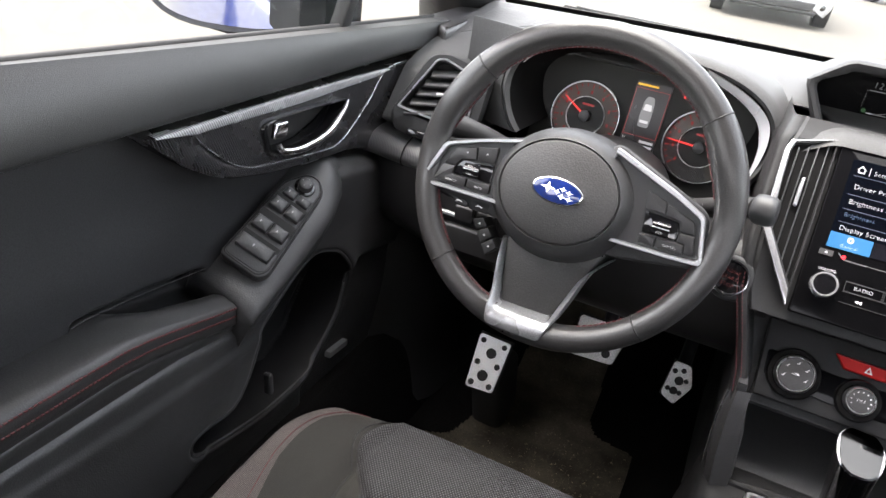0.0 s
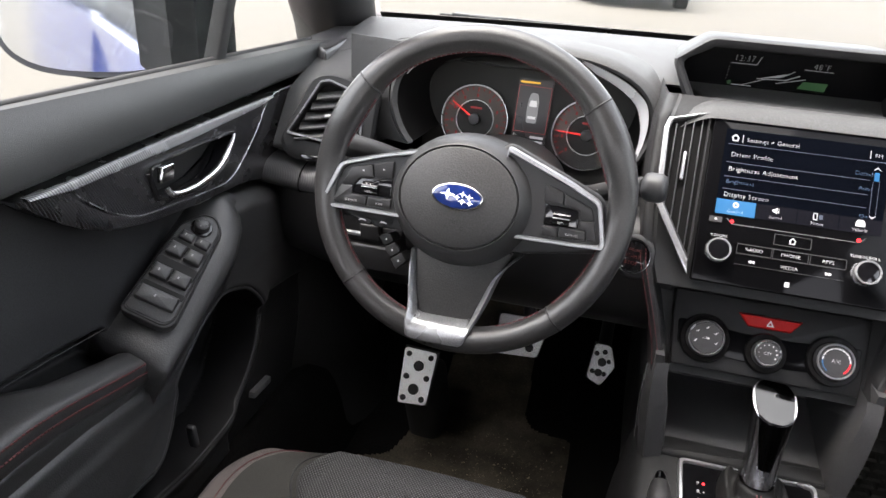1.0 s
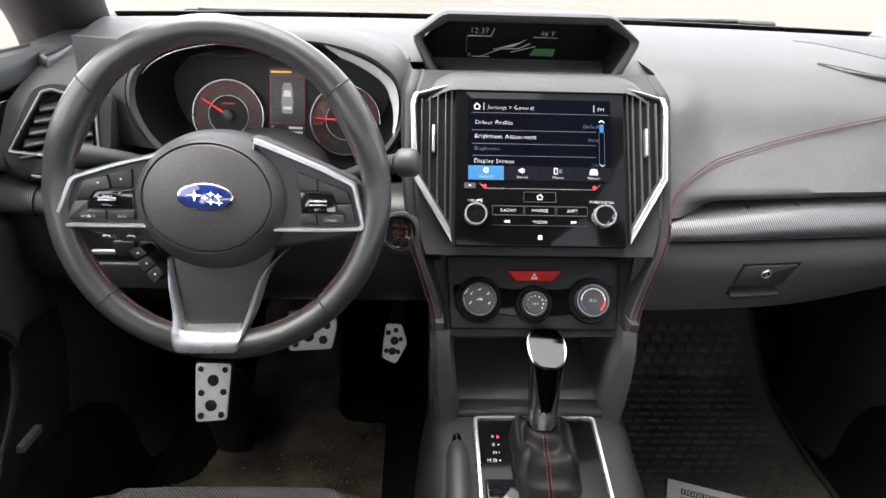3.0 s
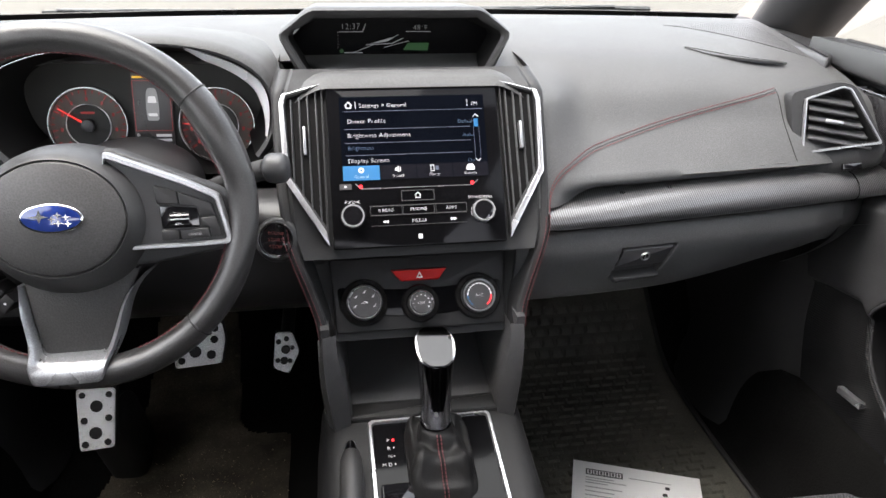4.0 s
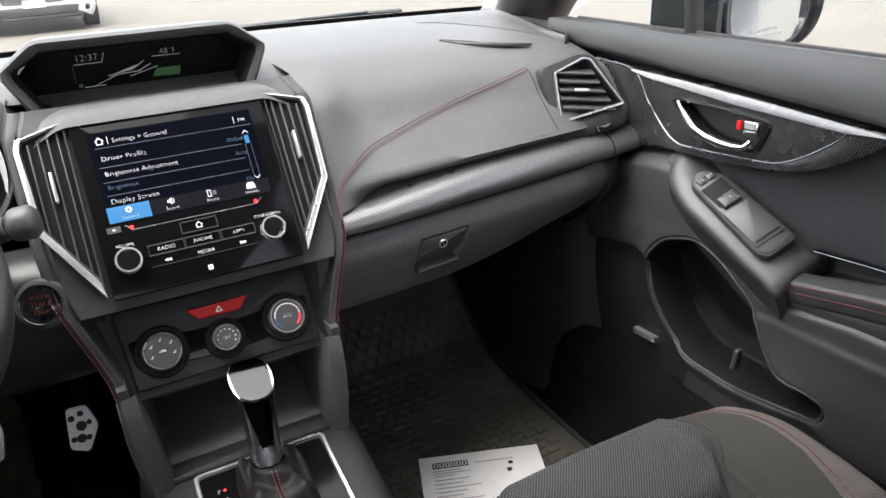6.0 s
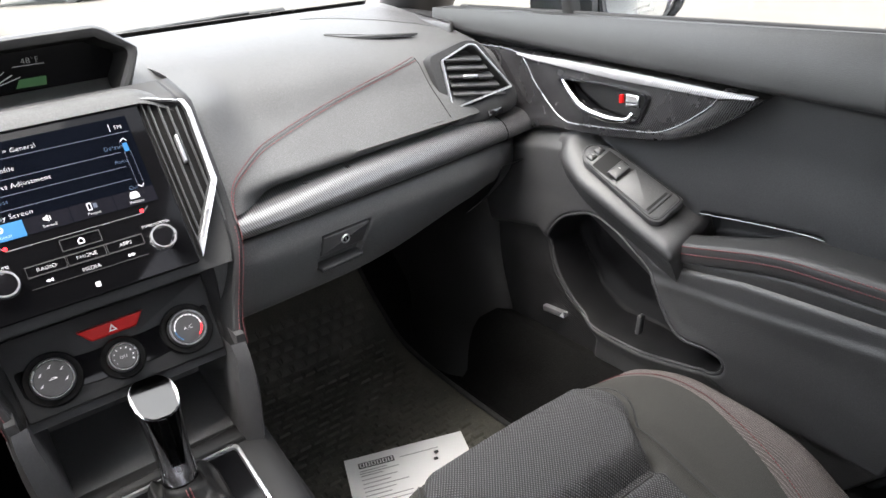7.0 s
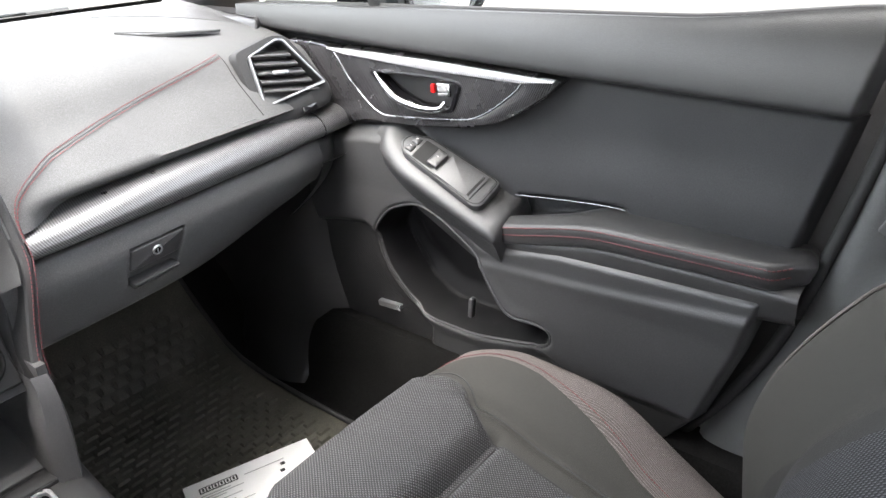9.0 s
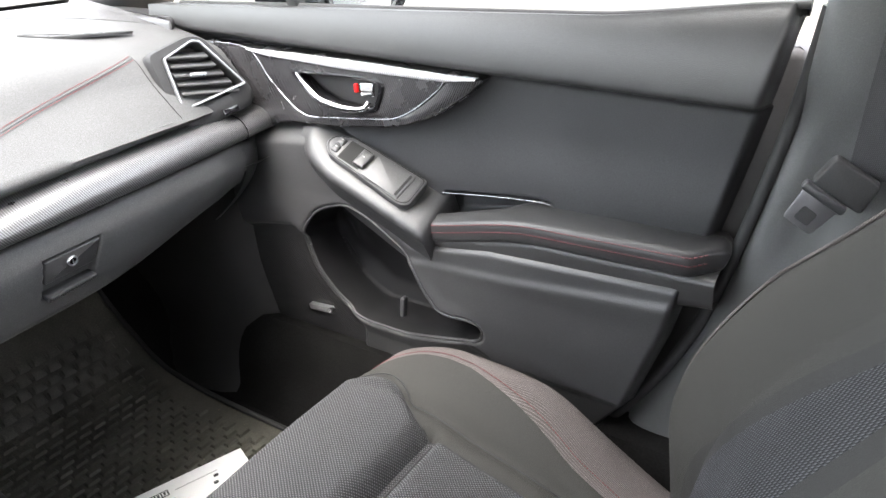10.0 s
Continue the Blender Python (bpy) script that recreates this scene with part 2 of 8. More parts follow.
def sheet(name, pts, mat, parent=None, label="", thick=None, smooth=50.0, loop_u=False, keep=None):
    """A grid of points (nu, nv, 3) as a surface; thick: the vector to its back side. keep: mask of the faces that stay."""
    pts = np.asarray(pts, float)
    nu, nv = pts.shape[:2]
    v = pts.reshape(-1, 3)
    idx = np.arange(nu * nv).reshape(nu, nv)
    iu = idx if not loop_u else np.concatenate([idx, idx[:1]], 0)
    quads = np.stack([iu[:-1, :-1], iu[1:, :-1], iu[1:, 1:], iu[:-1, 1:]], -1)
    if keep is not None:
        quads = quads[keep]
    faces = quads.reshape(-1, 4).tolist()
    if thick is not None:
        n = len(v)
        back = [[a + n for a in reversed(f)] for f in faces]
        count = {}
        for f in faces:
            for a, b in zip(f, f[1:] + f[:1]):
                count[(a, b)] = 1
        rim = [[b, a, a + n, b + n] for (a, b) in count if (b, a) not in count]
        v = np.concatenate([v, v + np.asarray(thick, float)])
        faces = faces + back + rim
    used = sorted({i for f in faces for i in f})
    if len(used) < len(v):
        where = {o: k for k, o in enumerate(used)}
        v = v[used]
        faces = [[where[i] for i in f] for f in faces]
    return finish(name, v, faces, mat, parent, label, smooth)


def spline(points, n, closed=False):
    """n points along a smooth curve through the given ones (evenly by length)."""
    p = np.asarray(points, float)
    q = np.concatenate([p[-1:], p, p[:2]]) if closed else np.concatenate([2 * p[:1] - p[1:2], p, 2 * p[-1:] - p[-2:-1]])
    out = []
    for i in range(1, len(q) - 2):
        for t in np.linspace(0, 1, 16, endpoint=False):
            a, b, c, d = q[i - 1], q[i], q[i + 1], q[i + 2]
            out.append(0.5 * (2 * b + (c - a) * t + (2 * a - 5 * b + 4 * c - d) * t * t + (3 * b - a - 3 * c + d) * t**3))
    out.append(q[-2])
    out = np.array(out)
    s = np.r_[0, np.cumsum(np.linalg.norm(np.diff(out, axis=0), axis=1))]
    at = np.linspace(0, s[-1], n, endpoint=not closed)
    return np.stack([np.interp(at, s, out[:, k]) for k in range(out.shape[1])], 1)


def straight(points, n):
    p = np.asarray(points, float)
    s = np.r_[0, np.cumsum(np.linalg.norm(np.diff(p, axis=0), axis=1))]
    at = np.linspace(0, s[-1], n)
    return np.stack([np.interp(at, s, p[:, k]) for k in range(p.shape[1])], 1)


def tube_bm(bm, path, radius, sides=10, closed=False, flat=1.0, up=(0, 0, 1)):
    """A pipe along a path; radius: one number or one for each point; flat: height over width of its section."""
    p = [Vector([float(c) for c in q]) for q in path]
    r = [float(q) for q in radius] if hasattr(radius, "__len__") else [float(radius)] * len(p)
    rings = []
    side = None
    for i, q in enumerate(p):
        a, b = (p[i - 1], p[(i + 1) % len(p)]) if closed else (p[max(i - 1, 0)], p[min(i + 1, len(p) - 1)])
        d = (b - a).normalized()
        s = d.cross(Vector(up))
        if s.length < 1e-3:
            s = side if side is not None else d.orthogonal()
        s.normalize()
        if side is not None and s.dot(side) < 0:
            s = -s
        side = s
        w = s.cross(d).normalized()
        rings.append([bm.verts.new(q + r[i] * (math.cos(k * 2 * math.pi / sides) * s + flat * math.sin(k * 2 * math.pi / sides) * w)) for k in range(sides)])
    m = len(rings)
    for i in range(m if closed else m - 1):
        a, b = rings[i], rings[(i + 1) % m]
        for k in range(sides):
            bm.faces.new((a[k], a[(k + 1) % sides], b[(k + 1) % sides], b[k]))
    if not closed:
        bm.faces.new(rings[0][::-1])
        bm.faces.new(rings[-1])
    return bm


def tube(name, path, radius, mat, parent=None, label="", sides=10, closed=False, flat=1.0, up=(0, 0, 1)):
    return part(name, tube_bm(bmesh.new(), path, radius, sides, closed, flat, up), mat, parent, label, 60)


def rounded(poly, r, n=4):
    """A polygon with its corners rounded off."""
    out = []
    p = [Vector(q) for q in poly]
    for i, b in enumerate(p):
        a, c = p[i - 1], p[(i + 1) % len(p)]
        k = min(r, 0.45 * (a - b).length, 0.45 * (c - b).length)
        s, e = b + (a - b).normalized() * k, b + (c - b).normalized() * k
        for t in np.linspace(0, 1, n + 1):
            out.append(tuple(s * (1 - t) ** 2 + b * 2 * t * (1 - t) + e * t * t))
    return out


def circle(cx, cy, r, n=32, ry=None):
    return [(cx + r * math.cos(2 * math.pi * k / n), cy + (ry or r) * math.sin(2 * math.pi * k / n)) for k in range(n)]


def plate_bm(bm, poly, m, z0, z1, bevel=0.0, holes=(), dome=0.0, inset_floor=0.0):
    """A plate of the outline poly in the plane of m, from z0 up to z1, with a chamfered top edge."""
    if len(poly) < 3:
        return bm
    area = sum(a[0] * b[1] - a[1] * b[0] for a, b in zip(poly, list(poly[1:]) + [poly[0]]))
    poly = list(poly) if area > 0 else list(poly)[::-1]
    k = len(poly)
    cx, cy = sum(q[0] for q in poly) / k, sum(q[1] for q in poly) / k

    def inward(d):
        out = []
        for i, b in enumerate(poly):
            a, c = Vector(poly[i - 1]), Vector(poly[(i + 1) % k])
            t = (c - a).normalized() if (c - a).length > 1e-9 else Vector((1, 0))
            out.append((b[0] - t[1] * d, b[1] + t[0] * d))
        return out

    rings = [(poly, z0), (poly, z1 - bevel), (inward(bevel * 0.35), z1 - bevel * 0.3), (inward(bevel), z1)] if bevel else [(poly, z0), (poly, z1)]
    if dome:
        last = inward(bevel)
        for f in (0.75, 0.45, 0.2):
            rings.append(([(cx + (x - cx) * f, cy + (y - cy) * f) for x, y in last], z1 + dome * (1 - f * f)))
    vs = [[bm.verts.new(m @ Vector((x, y, z))) for x, y in ring] for ring, z in rings]
    for a, b in zip(vs, vs[1:]):
        for i in range(k):
            bm.faces.new((a[i], a[(i + 1) % k], b[(i + 1) % k], b[i]))
    bm.faces.new(vs[-1])
    bm.faces.new(vs[0][::-1])
    return bm


def plate(name, poly, m, z0, z1, mat, parent=None, label="", bevel=0.0, dome=0.0):
    return part(name, plate_bm(bmesh.new(), poly, m, z0, z1, bevel, dome=dome), mat, parent, label, 40)


def frame_bm(bm, outer, inner, m, z0, z1, bevel=0.0):
    """A ring-shaped plate between two outlines with the same number of corners."""
    k = len(outer)
    lay = []
    for poly, z in ((outer, z0), (outer, z1 - bevel), ([(o[0] * 0.8 + i[0] * 0.2, o[1] * 0.8 + i[1] * 0.2) for o, i in zip(outer, inner)], z1),
                    ([(o[0] * 0.2 + i[0] * 0.8, o[1] * 0.2 + i[1] * 0.8) for o, i in zip(outer, inner)], z1), (inner, z1 - bevel), (inner, z0)):
        lay.append([bm.verts.new(m @ Vector((x, y, z))) for x, y in poly])
    for a, b in zip(lay, lay[1:] + lay[:1]):
        for i in range(k):
            bm.faces.new((a[i], a[(i + 1) % k], b[(i + 1) % k], b[i]))
    return bm


def cast(poly, mid, n=72):
    """An outline seen from a middle point at even angles, so that two outlines match corner by corner."""
    pts = []
    for t in np.linspace(0, 2 * math.pi, n + 1)[:-1]:
        c, q = math.cos(t), math.sin(t)
        best = 0.0
        for p0, p1 in zip(poly, poly[1:] + poly[:1]):
            ex, ez = p1[0] - p0[0], p1[1] - p0[1]
            det = c * ez - q * ex
            if abs(det) > 1e-12:
                r = ((p0[0] - mid[0]) * ez - (p0[1] - mid[1]) * ex) / det
                k = ((p0[0] - mid[0]) * q - (p0[1] - mid[1]) * c) / det
                if r > 0 and -1e-6 <= k <= 1 + 1e-6:
                    best = max(best, r)
        pts.append((mid[0] + best * c, mid[1] + best * q))
    return pts


def box(name, size, m, mat, parent=None, label="", bevel=0.002):
    sx, sy, sz = size[0] / 2, size[1] / 2, size[2] / 2
    poly = rounded([(-sx, -sy), (sx, -sy), (sx, sy), (-sx, sy)], min(bevel, sx * 0.9, sy * 0.9), 3) if bevel else [(-sx, -sy), (sx, -sy), (sx, sy), (-sx, sy)]
    return plate(name, poly, m, -sz, sz, mat, parent, label, bevel=min(bevel, sz))


def inside(py, pz, poly):
    """Signed distance from points to a polygon's outline, positive inside."""
    poly = np.asarray(poly, float)
    d = np.full(np.shape(py), 1e9)
    odd = np.zeros(np.shape(py), bool)
    for a, b in zip(poly, np.roll(poly, -1, 0)):
        e = b - a
        t = np.clip(((py - a[0]) * e[0] + (pz - a[1]) * e[1]) / max(e @ e, 1e-12), 0, 1)
        d = np.minimum(d, np.hypot(py - a[0] - t * e[0], pz - a[1] - t * e[1]))
        cross = (a[1] > pz) != (b[1] > pz)
        with np.errstate(divide="ignore", invalid="ignore"):
            xs = a[0] + (pz - a[1]) * e[0] / (e[1] if e[1] else 1e-12)
        odd ^= cross & (py < xs)
    return np.where(odd, d, -d)


def step(v, lo, hi):
    t = np.clip((np.asarray(v, float) - lo) / (hi - lo), 0, 1)
    return t * t * (3 - 2 * t)


def words(text, m, size, mat, parent, label="", name="lettering", spread=1.0, center=False):
    """Raised lettering in the built-in font, in the plane of m."""
    cu = bpy.data.curves.new(name, "FONT")
    cu.body, cu.size, cu.extrude, cu.space_character = text, size, 0.0001, spread * 1.06
    cu.offset = -0.020 * size
    cu.resolution_u = 2
    cu.align_x = "CENTER" if center else "LEFT"
    ob = bpy.data.objects.new(name, cu)
    me = bpy.data.meshes.new_from_object(ob)
    bpy.data.objects.remove(ob)
    v = [m @ q.co for q in me.vertices]
    f = [list(q.vertices) for q in me.polygons]
    bpy.data.meshes.remove(me)
    return finish(name, v, f, mat, parent, label, 180)


def plane_frame(origin, right, up):
    """The matrix of a plane with its x to the right, y up and z out of it."""
    r = Vector(right).normalized()
    u = Vector(up)
    u = (u - r * u.dot(r)).normalized()
    n = r.cross(u)
    m = Matrix((r, u, n)).transposed().to_4x4()
    m.translation = origin
    return m

# ---------------------------------------------------------------- cabin shell
FLOOR_Z = 0.29
PILLARDARK = material("windscreen_pillar_plastic", (0.022, 0.0225, 0.023), 0.55, grain=0.4, grain_scale=1300, kind="voronoi", vary=0.12)
carpet = thing("floor", "black carpeted car floor with raised toe board", "floor", "structure")
_x = np.linspace(-0.74, 0.74, 75)
_prof = spline([(-1.7, FLOOR_Z), (-0.6, FLOOR_Z), (0.3, FLOOR_Z), (0.80, FLOOR_Z + 0.005), (0.95, 0.36), (1.08, 0.50), (1.16, 0.68), (1.18, 0.96)], 70)
_g = np.zeros((75, 70, 3))
for i, x in enumerate(_x):
    hump = 0.17 * step(0.16 - abs(x), -0.06, 0.05) + 0.16 * step(abs(x), 0.60, 0.68)
    _g[i, :, 0] = x
    _g[i, :, 1] = _prof[:, 0]
    _g[i, :, 2] = _prof[:, 1] + hump * (_prof[:, 1] < 0.6)
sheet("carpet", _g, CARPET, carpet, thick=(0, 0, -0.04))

roof = tagged(box("ceiling", (1.22, 2.0, 0.035), pose(0, -0.72, 1.425), HEADLINER, bevel=0.012), "dark grey cloth headliner under the roof", "ceiling", kind="structure")
tagged(box("wall_rear", (1.5, 0.04, 0.75), pose(0, -1.72, 0.64), DARK, bevel=0.01), "dark rear bulkhead trim", "wall", kind="structure")
for s, nm in ((-1, "left"), (1, "right")):
    tagged(box("wall_rear_" + nm, (0.04, 1.28, 0.74), pose(s * 0.755, -1.06, 0.62), PLASTIC, bevel=0.01), "dark rear side trim below the window line", "wall", kind="structure")
    tagged(tube("rear_pillar_" + nm, [(s * 0.72, -1.60, 0.98), (s * 0.66, -1.45, 1.25), (s * 0.60, -1.40, 1.42)], [0.06, 0.05, 0.05], PLASTIC, sides=12), "dark rear roof pillar", "pillar", kind="structure")
    # windscreen pillar with rounded trim
    o = 0.030 if s > 0 else 0.004
    path = spline([(s * (0.80 + o), 1.10, 0.93), (s * (0.765 + o), 1.0, 1.02), (s * (0.715 + o), 0.80, 1.16), (s * (0.66 + o), 0.50, 1.31), (s * 0.62, 0.26, 1.42)], 24)
    tagged(tube("windscreen_pillar_" + nm, path, 0.080, PILLARDARK, sides=20, flat=0.75), "dark grained plastic windscreen pillar trim", "pillar", kind="structure")
    tagged(tube("roof_rail_" + nm, [(s * 0.60, 0.28, 1.405), (s * 0.61, -0.5, 1.43), (s * 0.60, -1.45, 1.41)], 0.03, HEADLINER, sides=12), "dark grey roof rail trim", "rail", kind="structure")
tagged(tube("windscreen_header", spline([(-0.59, 0.27, 1.41), (0, 0.33, 1.43), (0.59, 0.27, 1.41)], 12), 0.028, HEADLINER, sides=12), "dark grey trim along the top of the windscreen", "trim", kind="structure")

# windscreen with its dark printed lower edge
_ws = np.zeros((25, 9, 3))
for i, x in enumerate(np.linspace(-0.70, 0.70, 25)):
    for j, t in enumerate(np.linspace(0, 1, 9)):
        _ws[i, j] = (x * (1 - 0.16 * t), 1.20 - 0.09 * (x / 0.7) ** 2 - t * (0.86 - 0.02 * (x / 0.7) ** 2) - 0.02 * math.sin(math.pi * t) * -1, 0.975 + t * 0.44 + 0.03 * math.sin(math.pi * t))
windscreen = tagged(sheet("window_1", _ws, GLASS, thick=(0, 0.003, 0.004)), "clear slanted windscreen glass", "window", kind="structure")
windscreen.visible_shadow = False
FRIT = material("dark_frit", (0.01, 0.01, 0.01), 0.3)
tagged(sheet("windscreen_border", np.array([[_ws[i, 0] * (1 - t) + _ws[i, 1] * t + np.array([0, -0.004, -0.003]) for t in (0.0, 0.3, 0.62)] for i in range(25)]), FRIT, thick=(0, 0.001, 0.001)), "black printed border of the windscreen", "trim", kind="structure")
_cowl = [(x, 1.20 - 0.09 * (x / 0.7) ** 2 + dy, z) for x in np.linspace(-0.74, 0.74, 30) for dy, z in ((-0.06, 0.985), (-0.015, 1.000), (0.03, 1.000), (0.12, 0.96), (0.18, 0.90))]
tagged(sheet("cowl_trim", np.array(_cowl).reshape(30, 5, 3), RUBBER, thick=(0, 0, -0.01)), "black plastic cowl below the windscreen", "trim", kind="structure")


def wiper(m, length, flip):
    w = thing("windscreen_wiper", "black windscreen wiper arm with rubber blade on the glass", "wiper", group="windscreen wipers", at=m.translation)
    tube("arm", [m @ Vector(p) for p in spline([(0, 0, 0), (flip * length * 0.3, 0.004, 0.003), (flip * length * 0.62, 0.0, 0.004)], 14)], np.linspace(0.010, 0.005, 14), RUBBER, w, sides=8, flat=0.5)
    tube("blade", [m @ Vector(p) for p in spline([(flip * length * 0.15, 0.0, -0.002), (flip * length * 0.6, 0.0, 0.0), (flip * length * 1.05, 0.0, -0.002)], 20)], 0.0055, RUBBER, w, sides=6)
    tube("spoiler", [m @ Vector(p) for p in spline([(flip * length * 0.2, -0.008, 0.006), (flip * length * 0.6, -0.008, 0.005), (flip * length * 1.0, -0.008, 0.004)], 16)], 0.004, DARK, w, sides=6)
    return w


wiper(pose(0.56, 1.165, 1.008, 0, 0, 2.0), 0.40, -1)
wiper(pose(-0.02, 1.18, 0.997, 0, 0.5, 0.0), 0.56, -1)

# ---------------------------------------------------------------- doors


def pad_edge(y):
    return 0.921 + 0.05 * y


LOW_TOP = [(1.0, 0.80), (0.62, 0.822), (0.53, 0.835), (0.47, 0.838), (0.41, 0.800), (0.33, 0.745), (0.290, 0.700), (0.17, 0.718), (-0.3, 0.732), (-0.3, 0.2), (1.0, 0.2)]
PANEL = [(0.308, 0.655), (0.13, 0.664), (-0.10, 0.682), (-0.3, 0.690), (-0.3, 0.50), (-0.05, 0.50), (0.16, 0.505), (0.235, 0.545), (0.275, 0.600)]
POCKET = rounded([(0.522, 0.655), (0.485, 0.700), (0.425, 0.720), (0.37, 0.702), (0.310, 0.662), (0.278, 0.606), (0.252, 0.574), (0.206, 0.576), (0.180, 0.569), (0.182, 0.545), (0.212, 0.534), (0.324, 0.510), (0.420, 0.511), (0.470, 0.545), (0.505, 0.590)], 0.022, 4)
GRILLE = [(0.74, 0.62), (0.62, 0.65), (0.545, 0.662), (0.518, 0.648), (0.480, 0.585), (0.450, 0.530), (0.42, 0.490), (0.43, 0.445), (0.55, 0.40), (0.74, 0.37)]


CUP = [(0.262, 0.752), (0.18, 0.760), (0.115, 0.7640), (0.088, 0.7625), (0.110, 0.742), (0.16, 0.722), (0.265, 0.705)]


def door_x(y, z, hollow=1.0):
    """How far the inner skin of a door lies from the car's middle."""
    d = z - pad_edge(y)
    x = 0.733 - 0.010 * step(z, 0.86, 0.76)
    x = x + step(d, -0.004, 0.010) * (-0.042 + 0.033 * np.clip((d - 0.01) / 0.075, 0, 1.05) ** 2.4)
    low = step(inside(y, z, LOW_TOP), -0.002, 0.028)
    body = 0.679 + 0.020 * step(z, 0.60, 0.34) - 0.004 * np.sin(np.clip((z - 0.64) / 0.09, 0, 1) * math.pi)
    x = x + low * (body - x)
    x = x - 0.006 * step(inside(y, z, PANEL), -0.006, 0.008)
    p = inside(y, z, POCKET)
    x = x - 0.005 * step(p, -0.030, -0.004) * step(y, 0.16, 0.24) * step(0.15 * (y - 0.35) - (z - 0.62), -0.06, 0.0) + hollow * (0.076 * step(p, -0.003, 0.011) + 0.018 * step(p, 0.006, 0.045) - 0.030 * np.exp(-(((y - 0.455) / 0.030) ** 2)) * step(p, 0.0, 0.018) * step(z, 0.57, 0.66))
    g = inside(y, z, GRILLE)
    x = x + 0.008 * step(g, -0.004, 0.004)
    x = x + 0.040 * step(inside(y, z, CUP), 0.0, 0.006)
    # the skin turns away to the front and to the sill
    x = x + 0.06 * step(y, 0.66, 0.95) * step(z, 0.95, 0.6) + 0.05 * step(z, 0.42, 0.30)
    return x


def door_rear(z):
    """Where the rear edge of a door runs."""
    return np.interp(z, [0.31, 0.36, 0.419, 0.498, 0.625, 0.687, 0.747, 0.844, 0.91, 0.964, 1.015], [0.17, 0.09, 0.016, -0.04, -0.084, -0.100, -0.117, -0.14, -0.155, -0.169, -0.182])


def door(s):
    """One front door: s is -1 for the driver's and +1 for the passenger's."""
    who = "driver" if s < 0 else "passenger"
    d = thing("door_1" if s < 0 else "door_2", f"closed {who} door with black trim, carbon-look accent and red stitching", "door", "structure", "front doors", at=(s * 0.72, 0.3, 0.32))

    def at(y, z, off=0.0):
        return (s * (float(door_x(np.array(y), np.array(z))) - off), y, z)

    ys, zs = np.arange(-0.176, 0.95, 0.0024), np.arange(0.315, 1.0011, 0.0024)
    Y, Z = np.meshgrid(ys, zs, indexing="ij")
    Y = Y + (door_rear(Z) + 0.176) * step(Y, 0.12, -0.176)
    X = door_x(Y, Z) + 0.035 * step(Y - door_rear(Z), 0.010, 0.0)
    for _ in range(4):
        Q = np.pad(X, 1, mode="edge")
        X = (Q[:-2, 1:-1] + Q[2:, 1:-1] + Q[1:-1, :-2] + Q[1:-1, 2:] + 2 * Q[1:-1, 1:-1]) / 6
    top = 0.009 + 0.016 * step(0.05 - Y, 0.0, 0.25)
    Zt = Z + top * step(Z, 0.93, 1.0)
    P = np.stack([s * X, Y, Zt], -1)
    mid = lambda a: (a[:-1, :-1] + a[1:, 1:]) / 2  # noqa: E731
    Ym, Zm = mid(Y), mid(Z)
    upper = Zm > pad_edge(Ym) - 0.002
    low = inside(Ym, Zm, LOW_TOP) > 0.006
    grille = inside(Ym, Zm, GRILLE) > 0.001
    hole = inside(Ym, Zm, POCKET)
    hollow = hole > 0.010
    sheet("upper_pad", P, DOORPAD, d, "soft black pad below the window", keep=upper & (Ym < 0.82), smooth=180)
    sheet("insert_panel", P, MATTE, d, "dark cloth-like insert", keep=~upper & ~low, smooth=180)
    lower = sheet("lower_panel", P, DOORPLASTIC, d, "grained black plastic with moulded map pocket", keep=low & ~grille & ~upper & (hole < -0.002), smooth=180)
    # pocket floor in the darkened plastic: painted shade, no separate liner
    sheet("pocket_lining", P, POCKETSHADE, lower, "inside of the map pocket, door plastic with its shade in the colour", keep=hollow, smooth=180)
    # rounded lip and side wall of the map pocket
    loop = [Vector(q[:2]) for q in straight([tuple(v[:2]) for v in POCKET] + [tuple(POCKET[0][:2])], 161)[:-1]]
    mouth, wall = [], []
    for k, q in enumerate(loop):
        tang = (loop[(k + 1) % len(loop)] - loop[k - 1]).normalized()
        into = Vector((-tang.y, tang.x))
        if float(inside(np.array(q.x + into.x * 0.006), np.array(q.y + into.y * 0.006), POCKET)) < 0:
            into = -into
        x0 = float(door_x(np.array(q.x - into.x * 0.006), np.array(q.y - into.y * 0.006), 0.0))
        mouth.append((s * (x0 + 0.0040), q.x - into.x * 0.001, q.y - into.y * 0.001))
        wall.append([(s * (x0 + dx), q.x + into.x * dq, q.y + into.y * dq) for dx, dq in ((0.004, 0.002), (0.012, 0.0045), (0.035, 0.007), (0.060, 0.009), (0.085, 0.0115), (0.099, 0.013))])
    tube("pocket_rim", mouth, 0.0026, DOORPLASTIC, lower, "rounded lip of the map pocket", sides=12, closed=True)
    # the pocket's side wall carries the same painted shade
    sheet("pocket_wall", wall + wall[:1], POCKETSHADE, lower, "side wall of the map pocket", smooth=180)
    sheet("speaker_grille", P, SPEAKER, d, "fine black speaker mesh", keep=low & grille, smooth=180)
    badge = plane_frame(at(0.516, 0.503, 0.004), (0, -s * 1.0, s * 0.08), (0, 0, 1))
    plate("badge", rounded([(-0.026, -0.0055), (0.026, -0.0055), (0.026, 0.0055), (-0.026, 0.0055)], 0.001), badge, -0.012, 0.006, SATIN, lower, "small satin silver plate", bevel=0.001)
    # outer skin and the back of the panel
    box("outer_shell", (0.03, 1.05, 0.58), pose(s * 0.855, 0.40, 0.64), BLUEPAINT, d, "dark blue painted outer skin", bevel=0.012)
